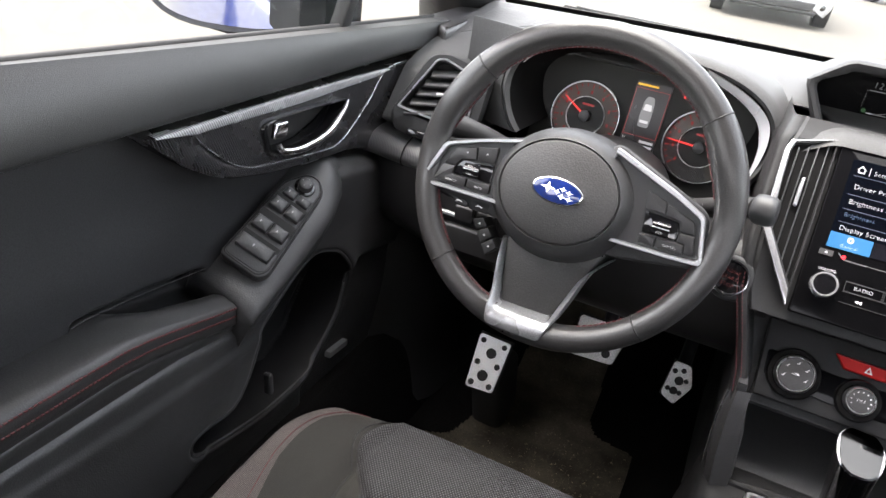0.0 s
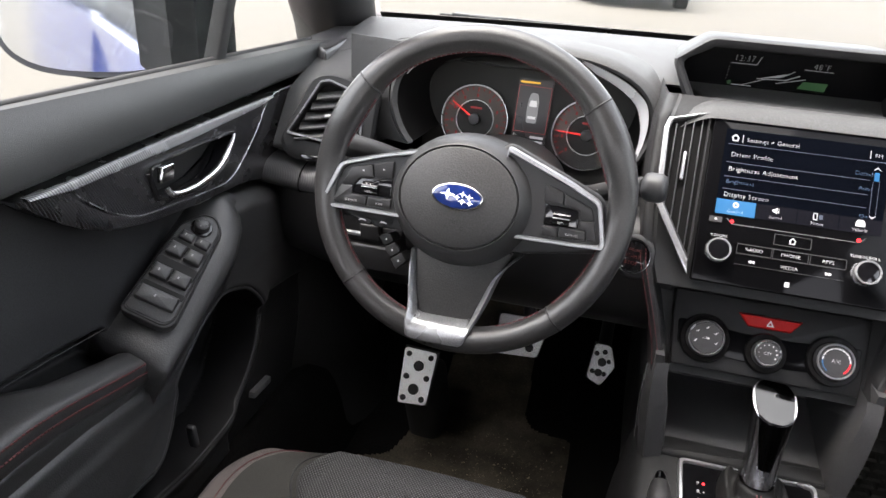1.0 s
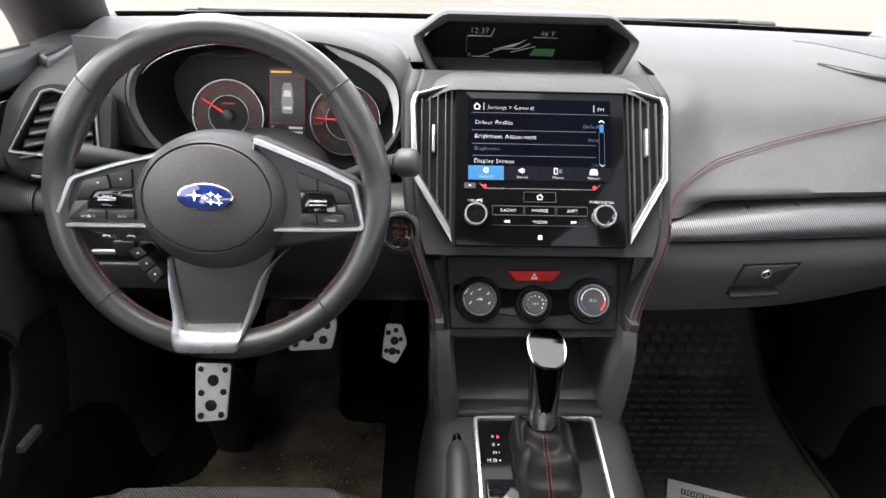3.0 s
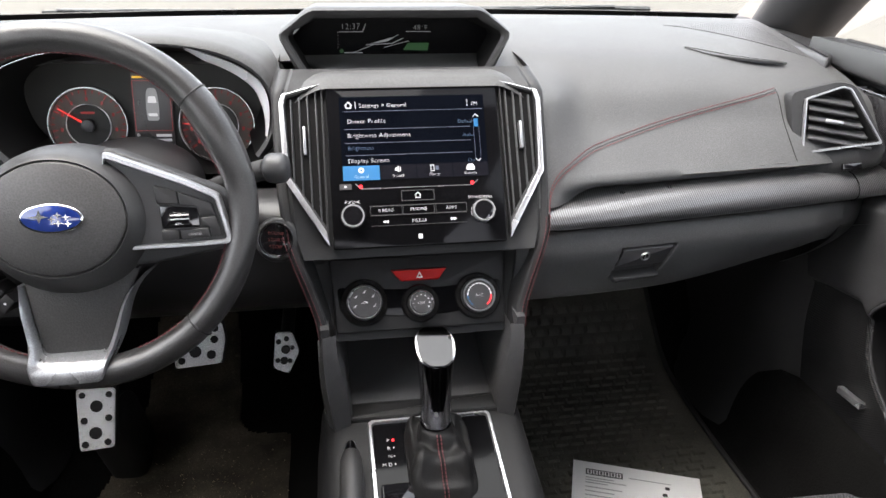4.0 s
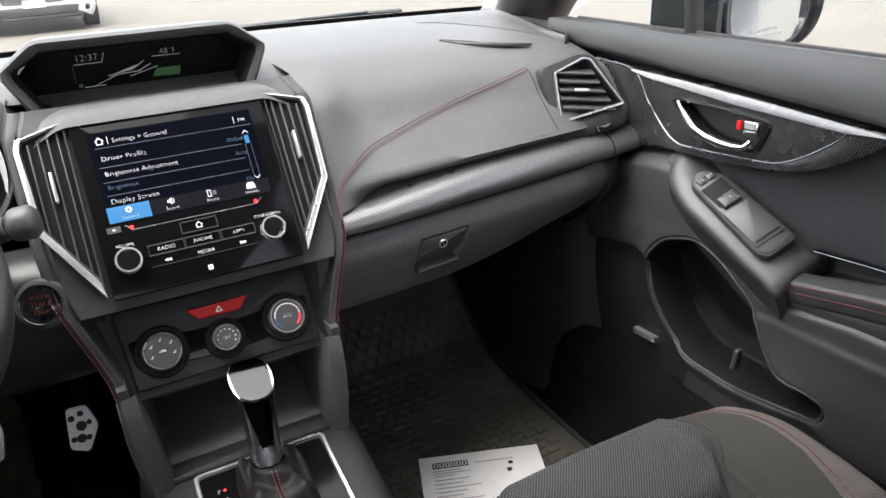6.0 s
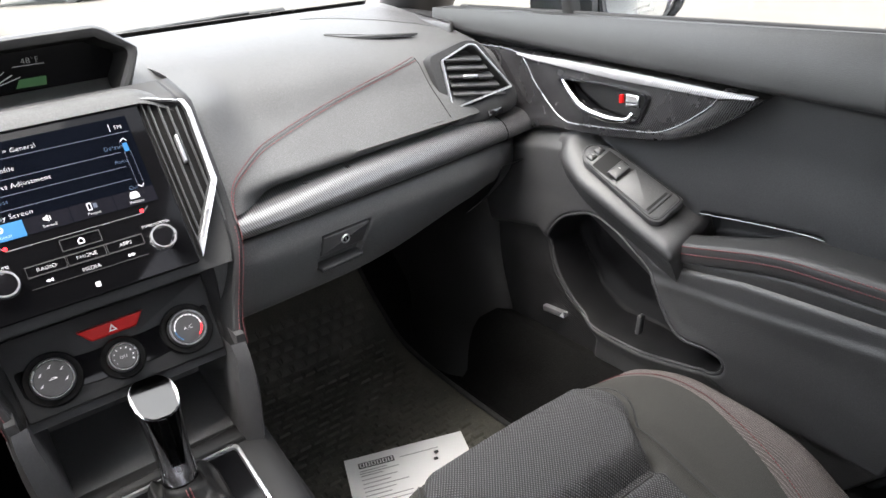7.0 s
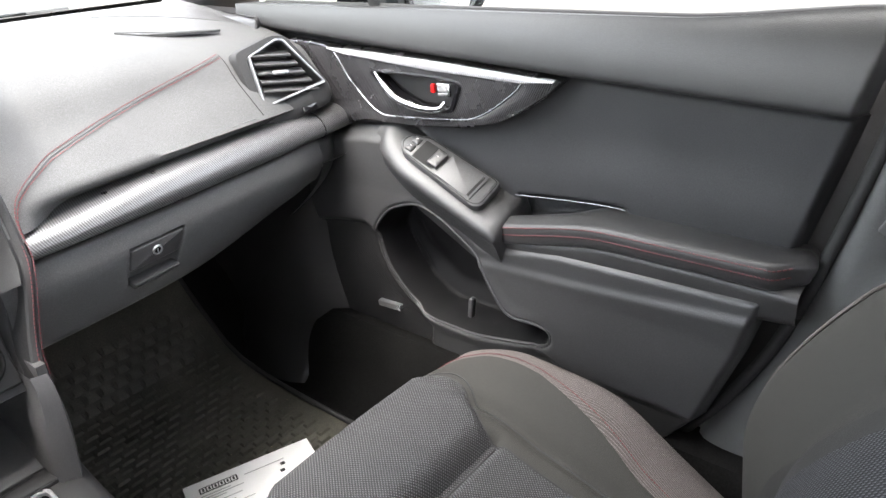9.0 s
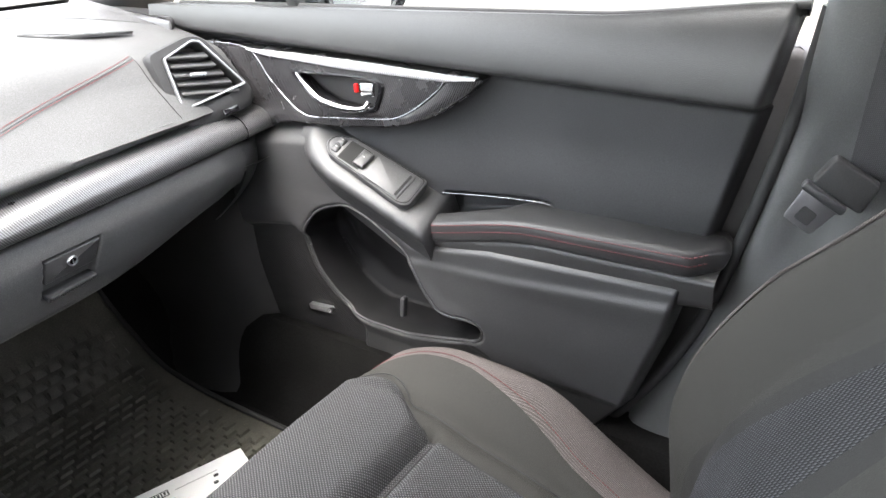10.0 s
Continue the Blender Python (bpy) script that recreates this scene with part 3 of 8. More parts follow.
    box("inner_frame", (0.05, 1.13, 0.66), pose(s * 0.80, 0.385, 0.64), RUBBER, d, "black door frame", bevel=0.012)
    sheet("window_ledge", [[tuple(P[i, -1]), (s * 0.734, P[i, -1, 1], P[i, -1, 2] - 0.002), (s * 0.748, P[i, -1, 1], P[i, -1, 2] - 0.004)] for i in range(0, len(ys), 6) if ys[i] < 0.83], RUBBER, d, "black rubber ledge below the glass", thick=(0, 0, -0.012), smooth=60)
    # belt rubber along the window
    belt = [(s * 0.730, y, 1.006 + 0.016 * float(step(0.05 - y, 0, 0.25))) for y in np.linspace(-0.18, 0.78, 20)]
    tube("belt_seal", belt, 0.0045, RUBBER, d, "black rubber window seal", sides=8)
    # window glass, its front divider and the sail corner
    g = np.zeros((2, 8, 3))
    for k, t in enumerate(np.linspace(0, 1, 8)):
        z = 1.0 + 0.39 * t
        x = 0.735 - 0.11 * t**1.2
        g[0, k], g[1, k] = (s * x, -0.20, z), (s * x, max(0.83 - 1.15 * t * 0.72, -0.1), z)
    pane = sheet("window_pane", g, GLASS, d, "clear side window", thick=(s * 0.004, 0, 0))
    pane.visible_shadow = False
    sail = [(0.531, 0.985), (0.511, 0.985), (0.506, 1.05), (0.476, 1.30), (0.492, 1.30), (0.526, 1.05)]
    plate("window_divider", [(-s * y, z) for y, z in rounded(sail, 0.01, 2)], plane_frame((s * 0.995, 0, 0), (0, -s, 0.0), (s * -0.26, 0, 1)), -0.010, 0.010, RUBBER, d, "black upright window divider", bevel=0.003)
    # carbon-look accent round the release

    def slab(name, poly, a, b, mat, label="", bevel=0.0012, parent=d):
        """A plate on the door: its depth runs from a to b towards the cabin."""
        m = plane_frame((s * 0.724, 0, 0), (0, -s, 0), (0, 0, 1))
        return plate(name, [(-s * y, z) for y, z in poly], m, a, b, mat, parent, label, bevel=bevel)

    outer = [(0.70, 0.9525), (0.615, 0.948), (0.50, 0.946), (0.365, 0.9405), (0.25, 0.934), (0.176, 0.928), (0.195, 0.912), (0.229, 0.889), (0.262, 0.869), (0.297, 0.856), (0.35, 0.846), (0.436, 0.838), (0.50, 0.836), (0.555, 0.834), (0.60, 0.820), (0.64, 0.806), (0.70, 0.80)]
    inner = [(0.600, 0.9465), (0.50, 0.944), (0.365, 0.938), (0.232, 0.930), (0.240, 0.915), (0.262, 0.897), (0.285, 0.881), (0.31, 0.868), (0.335, 0.861), (0.40, 0.855), (0.478, 0.850), (0.50, 0.853), (0.522, 0.866), (0.56, 0.902)]
    bez = [(0.514, 0.9185), (0.45, 0.919), (0.379, 0.918), (0.338, 0.9145), (0.335, 0.905), (0.350, 0.872), (0.362, 0.867), (0.40, 0.866), (0.435, 0.869), (0.475, 0.886)]
    mid_ = (0.415, 0.896)

    def ring(name, out_, in_, a, b, mat, label="", parent=d, bevel=0.001):
        """A plate with an opening: both outlines are seen from one middle point, at even angles."""
        def cast(poly):
            pts = []
            for t in np.linspace(0, 2 * math.pi, 97)[:-1]:
                c, q = math.cos(t), math.sin(t)
                best = 0.0
                for p0, p1 in zip(poly, poly[1:] + poly[:1]):
                    ex, ez = p1[0] - p0[0], p1[1] - p0[1]
                    det = c * ez - q * ex
                    if abs(det) > 1e-12:
                        r = ((p0[0] - mid_[0]) * ez - (p0[1] - mid_[1]) * ex) / det
                        k = ((p0[0] - mid_[0]) * q - (p0[1] - mid_[1]) * c) / det
                        if r > 0 and -1e-6 <= k <= 1 + 1e-6:
                            best = max(best, r)
                pts.append((mid_[0] + best * c, mid_[1] + best * q))
            return pts
        m = plane_frame((s * 0.724, 0, 0), (0, -s, 0), (0, 0, 1))
        o_, i_ = ([(-s * y, z) for y, z in cast(p)] for p in (out_, in_))
        return part(name, frame_bm(bmesh.new(), o_, i_, m, a, b, bevel), mat, parent, label, 40)

    accent = ring("accent_panel", outer, inner, 0.0, 0.027, DOORCARBON, "dark carbon-look panel", bevel=0.003)
    ring("inner_panel", inner, bez, 0.0, 0.0275, DOORCARBON, "dark carbon-look field", parent=accent, bevel=0.0006)
    line = [(s * (0.724 - 0.0275), y, z) for y, z in inner[3:] + inner[:1]] + [(s * (0.724 - 0.027), 0.70, 0.9525)]
    tube("chrome_line", spline(line, 50), 0.0006, SATIN, accent, "thin bright outline", sides=6)
    slab("silver_band", [(0.600, 0.9465), (0.50, 0.9445), (0.365, 0.939), (0.185, 0.929), (0.232, 0.921), (0.398, 0.9265), (0.565, 0.937)], 0.02, 0.0305, material_silverband, "silver textured strip", bevel=0.002, parent=accent)
    cx, cz = 0.415, 0.895
    small = [((y - cx) * 0.90 + cx, (z - cz) * 0.86 + cz) for y, z in bez]
    handle = ring("release_bezel", bez, small, 0.006, 0.0310, GLOSS, "black recessed door release", bevel=0.002)
    slab("recess", small, -0.004, 0.004, RUBBER, "dark recess", parent=handle)
    rim_ = [(s * (0.724 - 0.020), y, z) for y, z in small]
    tube("recess_edge", spline(rim_, 40, True), 0.0012, GLOSS, handle, sides=5, closed=True)
    lev = spline([(s * 0.688, 0.492, 0.9165), (s * 0.683, 0.476, 0.905), (s * 0.680, 0.445, 0.884), (s * 0.680, 0.400, 0.8745), (s * 0.684, 0.366, 0.876), (s * 0.688, 0.358, 0.886)], 26)
    tube("lever", lev, np.interp(np.arange(26), [0, 6, 16, 25], [0.002, 0.0048, 0.0046, 0.003]), CHROME, handle, "chrome pull lever", sides=12, flat=1.2)
    box("lock_tab", (0.007, 0.022, 0.018), pose(s * 0.690, 0.360, 0.903), CHROME, handle, "small lock tab", bevel=0.002)
    if s > 0:
        box("lock_mark", (0.006, 0.006, 0.012), pose(s * 0.689, 0.379, 0.904), REDBTN, handle, "red unlocked mark", bevel=0.0015)
    # armrest pad with stitched edge; wide() sets armrest and switch pod out to their true reach
    def wide(x, y, z):
        return (s * (1.049 * x + 0.003), 1.049 * y + 0.0135, 1.049 * z - 0.0551)

    rows = []
    for y in np.linspace(0.282, -0.135, 40):
        f = (0.282 - y) / 0.417
        zt = 0.738 + 0.030 * float(step(f, 0, 0.5)) + 0.004 * f
        xo = 0.712 - 0.034 * float(step(y, 0.070, 0.150))
        xi = 0.640 + 0.016 * float(step(f, 0.10, 0.0)) + 0.022 * float(step(f, 0.94, 1.0))
        zb = zt - 0.030
        sec = [(xo, zb), (xo, zt + 0.006 * math.sin(f * 3) - 0.006 * float(step(y, 0.070, 0.150))), (xo - 0.010, zt + 0.008 * math.sin(f * 3)), (0.5 * (xi + xo), zt + 0.005), (xi + 0.011, zt + 0.0015), (xi + 0.0030, zt - 0.0012), (xi, zt - 0.006), (xi + 0.0008, zt - 0.016), (xi + 0.005, zb), (0.69, zb - 0.002)]
        rows.append([wide(a, y, b) for a, b in spline(sec, 26)])
    for k in (0.7, 0.0):
        last = np.array(rows[39])
        mid0 = last.mean(0)
        rows.append([tuple(mid0 + (q - mid0) * k + np.array([0, -0.012 + 0.006 * k, 0])) for q in last])
    rows.insert(0, [tuple(np.array(rows[0]).mean(0))] * 26)
    arm = sheet("armrest", rows, ARMLEATHER, d, "black padded armrest with red double stitching", smooth=60, thick=None)
    for dz, dx in ((0.0042, 0.0002), (0.0145, -0.0002)):
        pts = [wide(0.640 + dx + 0.016 * float(step((0.282 - y) / 0.417, 0.10, 0.0)) + 0.022 * float(step((0.282 - y) / 0.417, 0.94, 1.0)), y,
                0.738 + 0.030 * float(step((0.282 - y) / 0.417, 0, 0.5)) + 0.004 * (0.282 - y) / 0.417 - dz) for y in np.linspace(0.27, -0.128, 95)]
        bm = bmesh.new()
        for a, b in zip(pts[::1], pts[1::1]):
            a, b = Vector(a), Vector(b)
            tube_bm(bm, [a + (b - a) * 0.12, a + (b - a) * 0.8], 0.0010, 5)
        part("stitching", bm, RED, arm, "red thread")
    band = []
    for y in np.linspace(0.265, -0.14, 30):
        f = (0.265 - y) / 0.405
        zt, zb = 0.716 + 0.026 * float(step(f, 0, 0.5)), 0.700 + 0.002 * f - 0.012 * math.sin(f * math.pi)
        band.append([wide(a, y, b) for a, b in spline([(0.675, zt + 0.004), (0.650, zt), (0.645, zt - 0.006), (0.6465, (zt + zb) / 2), (0.650, zb + 0.004), (0.656, zb), (0.68, zb - 0.004)], 16)])
    sheet("armrest_side", band, ARMLEATHER, d, "dark band below the armrest", smooth=60)
    # switch pod: a sloped, rounded wedge
    pod = []
    front, rear = Vector((0.652, 0.470, 0.846)), Vector((0.652, 0.236, 0.750))
    for f in np.linspace(0, 1, 26):
        c = front.lerp(rear, f)
        w = 0.016 + 0.026 * float(step(f, 0, 0.35)) + 0.004 * f
        drop = 0.09 + 0.03 * f
        sec = [(c.x + 0.075, c.z - 0.03), (c.x + w + 0.012, c.z + 0.010), (c.x + w, c.z + 0.0145), (c.x, c.z + 0.002), (c.x - w * 0.55, c.z - 0.012), (c.x - w * 0.72, c.z - 0.024), (c.x - w * 0.55 + 0.004, c.z - 0.045), (c.x + 0.012, c.z - drop)]
        if f < 0.12:
            k = 0.55 + 0.45 * float(step(f, 0, 0.12))
            sec = [(c.x + 0.02 + (a - c.x - 0.02) * k, c.z - 0.02 + (b - c.z + 0.02) * k) for a, b in sec]
        pod.append([wide(a, c.y, b) for a, b in spline(sec, 34)])
    last = np.array(pod[-1])
    pod.append([tuple(last.mean(0) + (q - last.mean(0)) * 0.85 + np.array([0, -0.004, 0])) for q in last])
    pod.append([tuple(last.mean(0) + np.array([0, -0.005, 0]))] * 34)
    podob = sheet("switch_pod", pod, DOORPLASTIC, d, "sloped black switch panel", smooth=60)
    axis = (Vector((s * 0.652, 0.236, 0.752)) - Vector((s * 0.652, 0.470, 0.848))).normalized()
    pc = wide(0.6535, 0.338, 0.8035)
    side = Vector((s * 0.045, 0, 0.027)).normalized()
    # x runs forward along the pod, y outwards
    pm = plane_frame(pc, -axis, side) if s < 0 else plane_frame(pc, axis, side)
    pm = pm @ pose(0, 0, 0.003)
    k = 1 if s < 0 else -1
    fr = rounded([(k * 0.082, -0.006), (k * 0.066, -0.022), (k * -0.078, -0.030), (k * -0.090, -0.022), (k * -0.088, 0.027), (k * 0.050, 0.025), (k * 0.078, 0.010)], 0.008, 3)
    plate("switch_frame", fr, pm, -0.01, 0.0035, DARK, podob, bevel=0.002)
    plate("switch_base", [(x * 0.93, y * 0.88) for x, y in fr], pm, -0.01, 0.0042, DOORPLASTIC, podob, bevel=0.001)

    def key(x, y, w, h, z=0.009, lab="", mat=DOORPLASTIC, name="switch", mark=True):
        mk = pm @ pose(k * x, y, 0)
        b = plate(name, rounded([(-w / 2, -h / 2), (w / 2, -h / 2), (w / 2, h / 2), (-w / 2, h / 2)], 0.002), mk, 0, z, mat, podob, lab, bevel=0.0018, dome=0.001)
        if mark:
            plate("mark", [(-0.0016, -0.0007), (0.0016, -0.0007), (0.0016, 0.0007), (-0.0016, 0.0007)], mk @ pose(0, 0.002, 0), z, z + 0.0013, KEYMARK, b)

    grv = [(x * 0.965, y * 0.93) for x, y in fr]
    part("frame_groove", frame_bm(bmesh.new(), grv, [(x * 0.955, y * 0.90) for x, y in fr], pm, 0.001, 0.0046), SLOTBLACK_, podob, "thin groove round the switches", 180)

    def well(x0, x1, y0, y1):
        # no hollow here: a flat black plate paints the shade of the finger recess
        plate("switch_well", rounded([(k * x0, y0), (k * x1, y0), (k * x1, y1), (k * x0, y1)], 0.002, 2), pm, 0.0, 0.0047, SLOTBLACK_, podob, "flat dark patch for the shade of the recess before the switches")

    if s < 0:
        plate("knob_ring", circle(0.056, 0.001, 0.0130, 24), pm, 0, 0.0062, GLOSS, podob, "gloss black collar", bevel=0.001)
        kn_ = plate("mirror_knob", circle(0.056, 0.001, 0.0092, 24), pm, 0, 0.0150, DOORPLASTIC, podob, "round mirror adjusting knob", bevel=0.002, dome=0.0015)
        for j in range(4):
            t = j * math.pi / 2
            plate("mark", circle(0.056 + 0.0055 * math.cos(t), 0.001 + 0.0055 * math.sin(t), 0.0007, 6), pm, 0.0155, 0.0166, KEYMARK, kn_)
        key(0.036, -0.0105, 0.013, 0.017, 0.0075)
        key(0.036, 0.0085, 0.013, 0.017, 0.0075)
        well(0.0275, 0.0115, -0.0215, 0.0205)
        key(0.0125, -0.0110, 0.0175, 0.0190, 0.0090)
        key(0.0125, 0.0100, 0.0175, 0.0190, 0.0090)
        well(-0.0020, -0.0190, -0.0235, 0.0215)
        key(-0.0235, -0.0118, 0.0185, 0.0200, 0.0090)
        key(-0.0235, 0.0100, 0.0185, 0.0200, 0.0090)
        well(-0.0400, -0.0480, -0.0245, 0.0215)
        key(-0.0570, -0.0010, 0.0200, 0.0420, 0.0085)
    else:
        key(0.060, -0.0085, 0.0125, 0.0130, 0.0070)
        key(0.060, 0.0065, 0.0125, 0.0130, 0.0070)
        well(0.0485, 0.0080, -0.0190, 0.0165)
        key(0.0115, -0.0010, 0.0190, 0.0285, 0.0105)
        plate("blank_cover", rounded([(0.002, -0.0225), (0.070, -0.0245), (0.070, 0.0205), (0.002, 0.0185)], 0.002), pm, 0, 0.0062, DOORPLASTIC, podob, bevel=0.0008)
        plate("cover_notch", [(0.062, -0.0215), (0.066, -0.0215), (0.066, 0.0175), (0.062, 0.0175)], pm, 0, 0.0068, SLOTBLACK_, podob)
    # pull cup behind the armrest and pocket divider
    tube("cup_edge", [(s * 0.7205, y, z) for y, z in spline([(0.264, 0.7525), (0.18, 0.7605), (0.115, 0.7645), (0.092, 0.7635)], 16)], 0.0004, PAINTSILVER if s > 0 else SWITCH, d, "thin lip of the grab cup", sides=6)
    box("pocket_hook", (0.012, 0.008, 0.034), pose(s * 0.672, 0.318, 0.570, 6, 0, 0), PLASTIC, lower, "small bottle stop", bevel=0.003)
    return d


VENTBLADE = material("vent_blade_plastic", (0.050, 0.051, 0.052), 0.38, vary=0.06)
SLOTBLACK_ = material("switch_gap_shade", (0.006, 0.006, 0.006), 0.6, spec=0.2)
KEYMARK = material("switch_print", (0.30, 0.30, 0.30), 0.6, vary=0.03)
BLUEPAINT = material("dark_blue_paint", (0.030, 0.045, 0.16), 0.22, coat=0.8, vary=0.04)
ARMLEATHER = material("armrest_leather", (0.030, 0.030, 0.030), 0.42, grain=0.5, grain_scale=700, kind="voronoi", vary=0.15)
material_silverband = twill("silver_ribbed_band", (0.14, 0.14, 0.143), (0.36, 0.36, 0.37), 0.0036, (0, 1, 0), (0, 0.2, 1), rough=0.25, relief=0.3)
driver_door = door(-1)
door(1)
for o_ in driver_door.children_recursive:
    for v_ in o_.data.vertices:
        y_, z_ = v_.co.y, v_.co.z
        k_ = float(step(z_, 0.72, 0.85))
        v_.co.y += k_ * (-0.1832 + 0.0654 * y_ + 0.1654 * z_)
        v_.co.z += k_ * (0.0691 - 0.0474 * y_ - 0.0486 * z_)

# ---------------------------------------------------------------- centre pillars beside the seats
for s, nm in ((-1, "left"), (1, "right")):
    pl = thing("centre_pillar_" + nm, "black moulded centre pillar trim beside the seat", "pillar", "structure", at=(s * 0.75, -0.3, 0.3))
    rows = []
    for z in np.linspace(0.31, 1.42, 60):
        f0 = np.interp(z, [0.31, 0.36, 0.41, 0.5, 0.6, 0.73, 0.9, 1.02, 1.42], [0.12, 0.05, -0.005, -0.060, -0.106, -0.147, -0.180, -0.195, -0.25])
        x0 = np.interp(z, [0.31, 0.9, 1.42], [0.715, 0.735, 0.62])
        cup = 0.012 * math.sin(math.pi * min(max((z - 0.71) / 0.21, 0), 1)) ** 0.4 if 0.71 < z < 0.92 else 0.0
        sec = [(x0 + 0.05, f0 + 0.005), (x0 + 0.012, f0), (x0, f0 - 0.012), (x0 - 0.004 + cup * 0.2, f0 - 0.028), (x0 - 0.006 + cup, f0 - 0.045), (x0 - 0.006 + cup, f0 - 0.075), (x0 - 0.010, f0 - 0.10), (x0 - 0.012, f0 - 0.20), (x0, f0 - 0.29), (x0 + 0.05, f0 - 0.31)]
        rows.append([(s * a, b, z) for a, b in spline(sec, 30)])
    sheet("pillar_trim", rows, PILLAR, pl, smooth=60)
    tube("door_seal", spline([(s * 0.738, -0.196, 1.02), (s * 0.742, -0.178, 0.9), (s * 0.738, -0.142, 0.74), (s * 0.732, -0.098, 0.6), (s * 0.726, -0.018, 0.46), (s * 0.722, 0.07, 0.375), (s * 0.715, 0.25, 0.345), (s * 0.715, 0.7, 0.335)], 40), 0.008, RUBBER, pl, "black rubber door seal", sides=8)
    sill = box("sill_trim", (0.075, 1.1, 0.05), pose(s * 0.70, 0.30, 0.315), RUBBER, pl, "scuffed black sill cover", bevel=0.014)

# ---------------------------------------------------------------- dashboard


def stack_y(z):
    """Front plane of the centre stack."""
    return 0.492 + (z - 0.822) * 0.635


def dash_profile(x):
    """Section of the padded dash at x, from the windscreen down to the accent strip, as (y, z)."""
    a = abs(x)
    c = 0.026 * min(max((a - 0.3) / 0.35, 0), 1.1) ** 2
    dy = 0.055 * min(max((a - 0.163) / 0.45, 0), 1.1) ** 1.4
    return [(1.14 - 0.09 * (x / 0.7) ** 2, 0.985), (1.10 - 0.09 * (x / 0.7) ** 2, 1.008), (0.96, 1.017 - 0.3 * c), (0.83, 1.013 - 0.8 * c), (0.73, 0.999 - c), (0.66, 0.968 - 0.7 * c),
            (0.612 + 0.4 * dy, 0.925), (0.562 + 0.75 * dy, 0.892), (0.536 + dy, 0.8785), (0.531 + dy, 0.8745), (0.536 + dy, 0.870), (0.560 + dy, 0.858), (0.574 + dy, 0.852)]


dash = thing("dashboard", "black soft-touch dashboard with red stitching and carbon-look strip", "dashboard", at=(0, 0.8, 0.6))
_xs = np.linspace(-0.69, 0.69, 139)
_rows = []
for x in _xs:
    q = spline(dash_profile(x), 64)
    a = abs(x)
    wing = float(step(a, 0.245, 0.165))
    for k in range(64):
        y, z = q[k]
        ys = stack_y(z) + 0.006 + 0.10 * float(step(z, 0.985, 1.01))
        if z < 0.995 and k > 25 and x > 0:
            y = y + wing * float(step(z, 1.0, 0.965)) * (min(ys, y) - y)
        if x < 0 and k > 25:
            cav = float(step(x, -0.60, -0.55)) * float(step(-x, 0.10, 0.15)) * float(step(z, 1.0, 0.96))
            y += 0.30 * cav
        q[k] = (y, z)
    _rows.append([(x, *p) for p in q])
sheet("dash_pad", _rows, SOFT, dash, "soft black padded top", smooth=75)


def on_dash(x, z, off=0.0015):
    """The dash pad's surface at (x, z) on its front face."""
    q = spline(dash_profile(x), 120)
    y = float(np.interp(-z, -q[34:, 1], q[34:, 0]))
    if x > 0:
        y += float(step(abs(x), 0.245, 0.165)) * float(step(z, 1.0, 0.965)) * (min(stack_y(z) + 0.006, y) - y)
    return Vector((x, y - off * 0.8, z + off * 0.6))


def stitched(name, pts, parent, gap=0.0, label="red thread", r=0.0006, mat=None, dash_len=0.0046):
    """A seam of single stitches along a curve."""
    n = max(4, int(sum((Vector(b) - Vector(a)).length for a, b in zip(pts, pts[1:])) / dash_len))
    p = [Vector(q) for q in straight([tuple(q) for q in pts], n)]
    bm = bmesh.new()
    for a, b in zip(p, p[1:]):
        tube_bm(bm, [a + (b - a) * 0.1, a + (b - a) * 0.82], r, 5)
    return part(name, bm, mat or RED, parent, label)


_seam = [(x, z) for x, z in spline([(0.163, 0.842), (0.168, 0.866), (0.184, 0.884), (0.225, 0.898), (0.31, 0.916), (0.40, 0.933), (0.50, 0.950), (0.535, 0.956)], 60)]
for dz in (0.0005, 0.0055):
    stitched("stitching", [on_dash(x, z + dz) for x, z in _seam], dash)
tube("seam_ridge", [on_dash(x, z + 0.003, -0.0006) for x, z in _seam], 0.0017, SOFT, dash, sides=8)

# accent strip and glove box on the passenger side
_strip, _glove = [], []
for x in np.linspace(0.163, 0.712, 74):
    dy = 0.055 * ((x - 0.163) / 0.45) ** 1.4
    u = x - 0.163
    zt, zb = 0.8515 + 0.0095 * float(step(u, 0.0, 0.20)) - 0.0035 * float(step(u, 0.30, 0.50)), 0.8215 - 0.003 * u / 0.5
    h = zt - zb
    _strip.append([(x, y + dy, z) for y, z in spline([(0.586, zt + 0.001), (0.545, zt), (0.522, zt - h * 0.10), (0.510, zt - h * 0.30), (0.504, zt - h * 0.55), (0.504, zt - h * 0.75), (0.509, zt - h * 0.92), (0.520, zb), (0.55, zb - 0.002)], 26)])
sheet("accent_strip", _strip, CARBON, dash, "curved carbon-look strip", smooth=60)
LATCH = [(0.258, 0.7425), (0.327, 0.7425), (0.347, 0.792), (0.268, 0.792)]
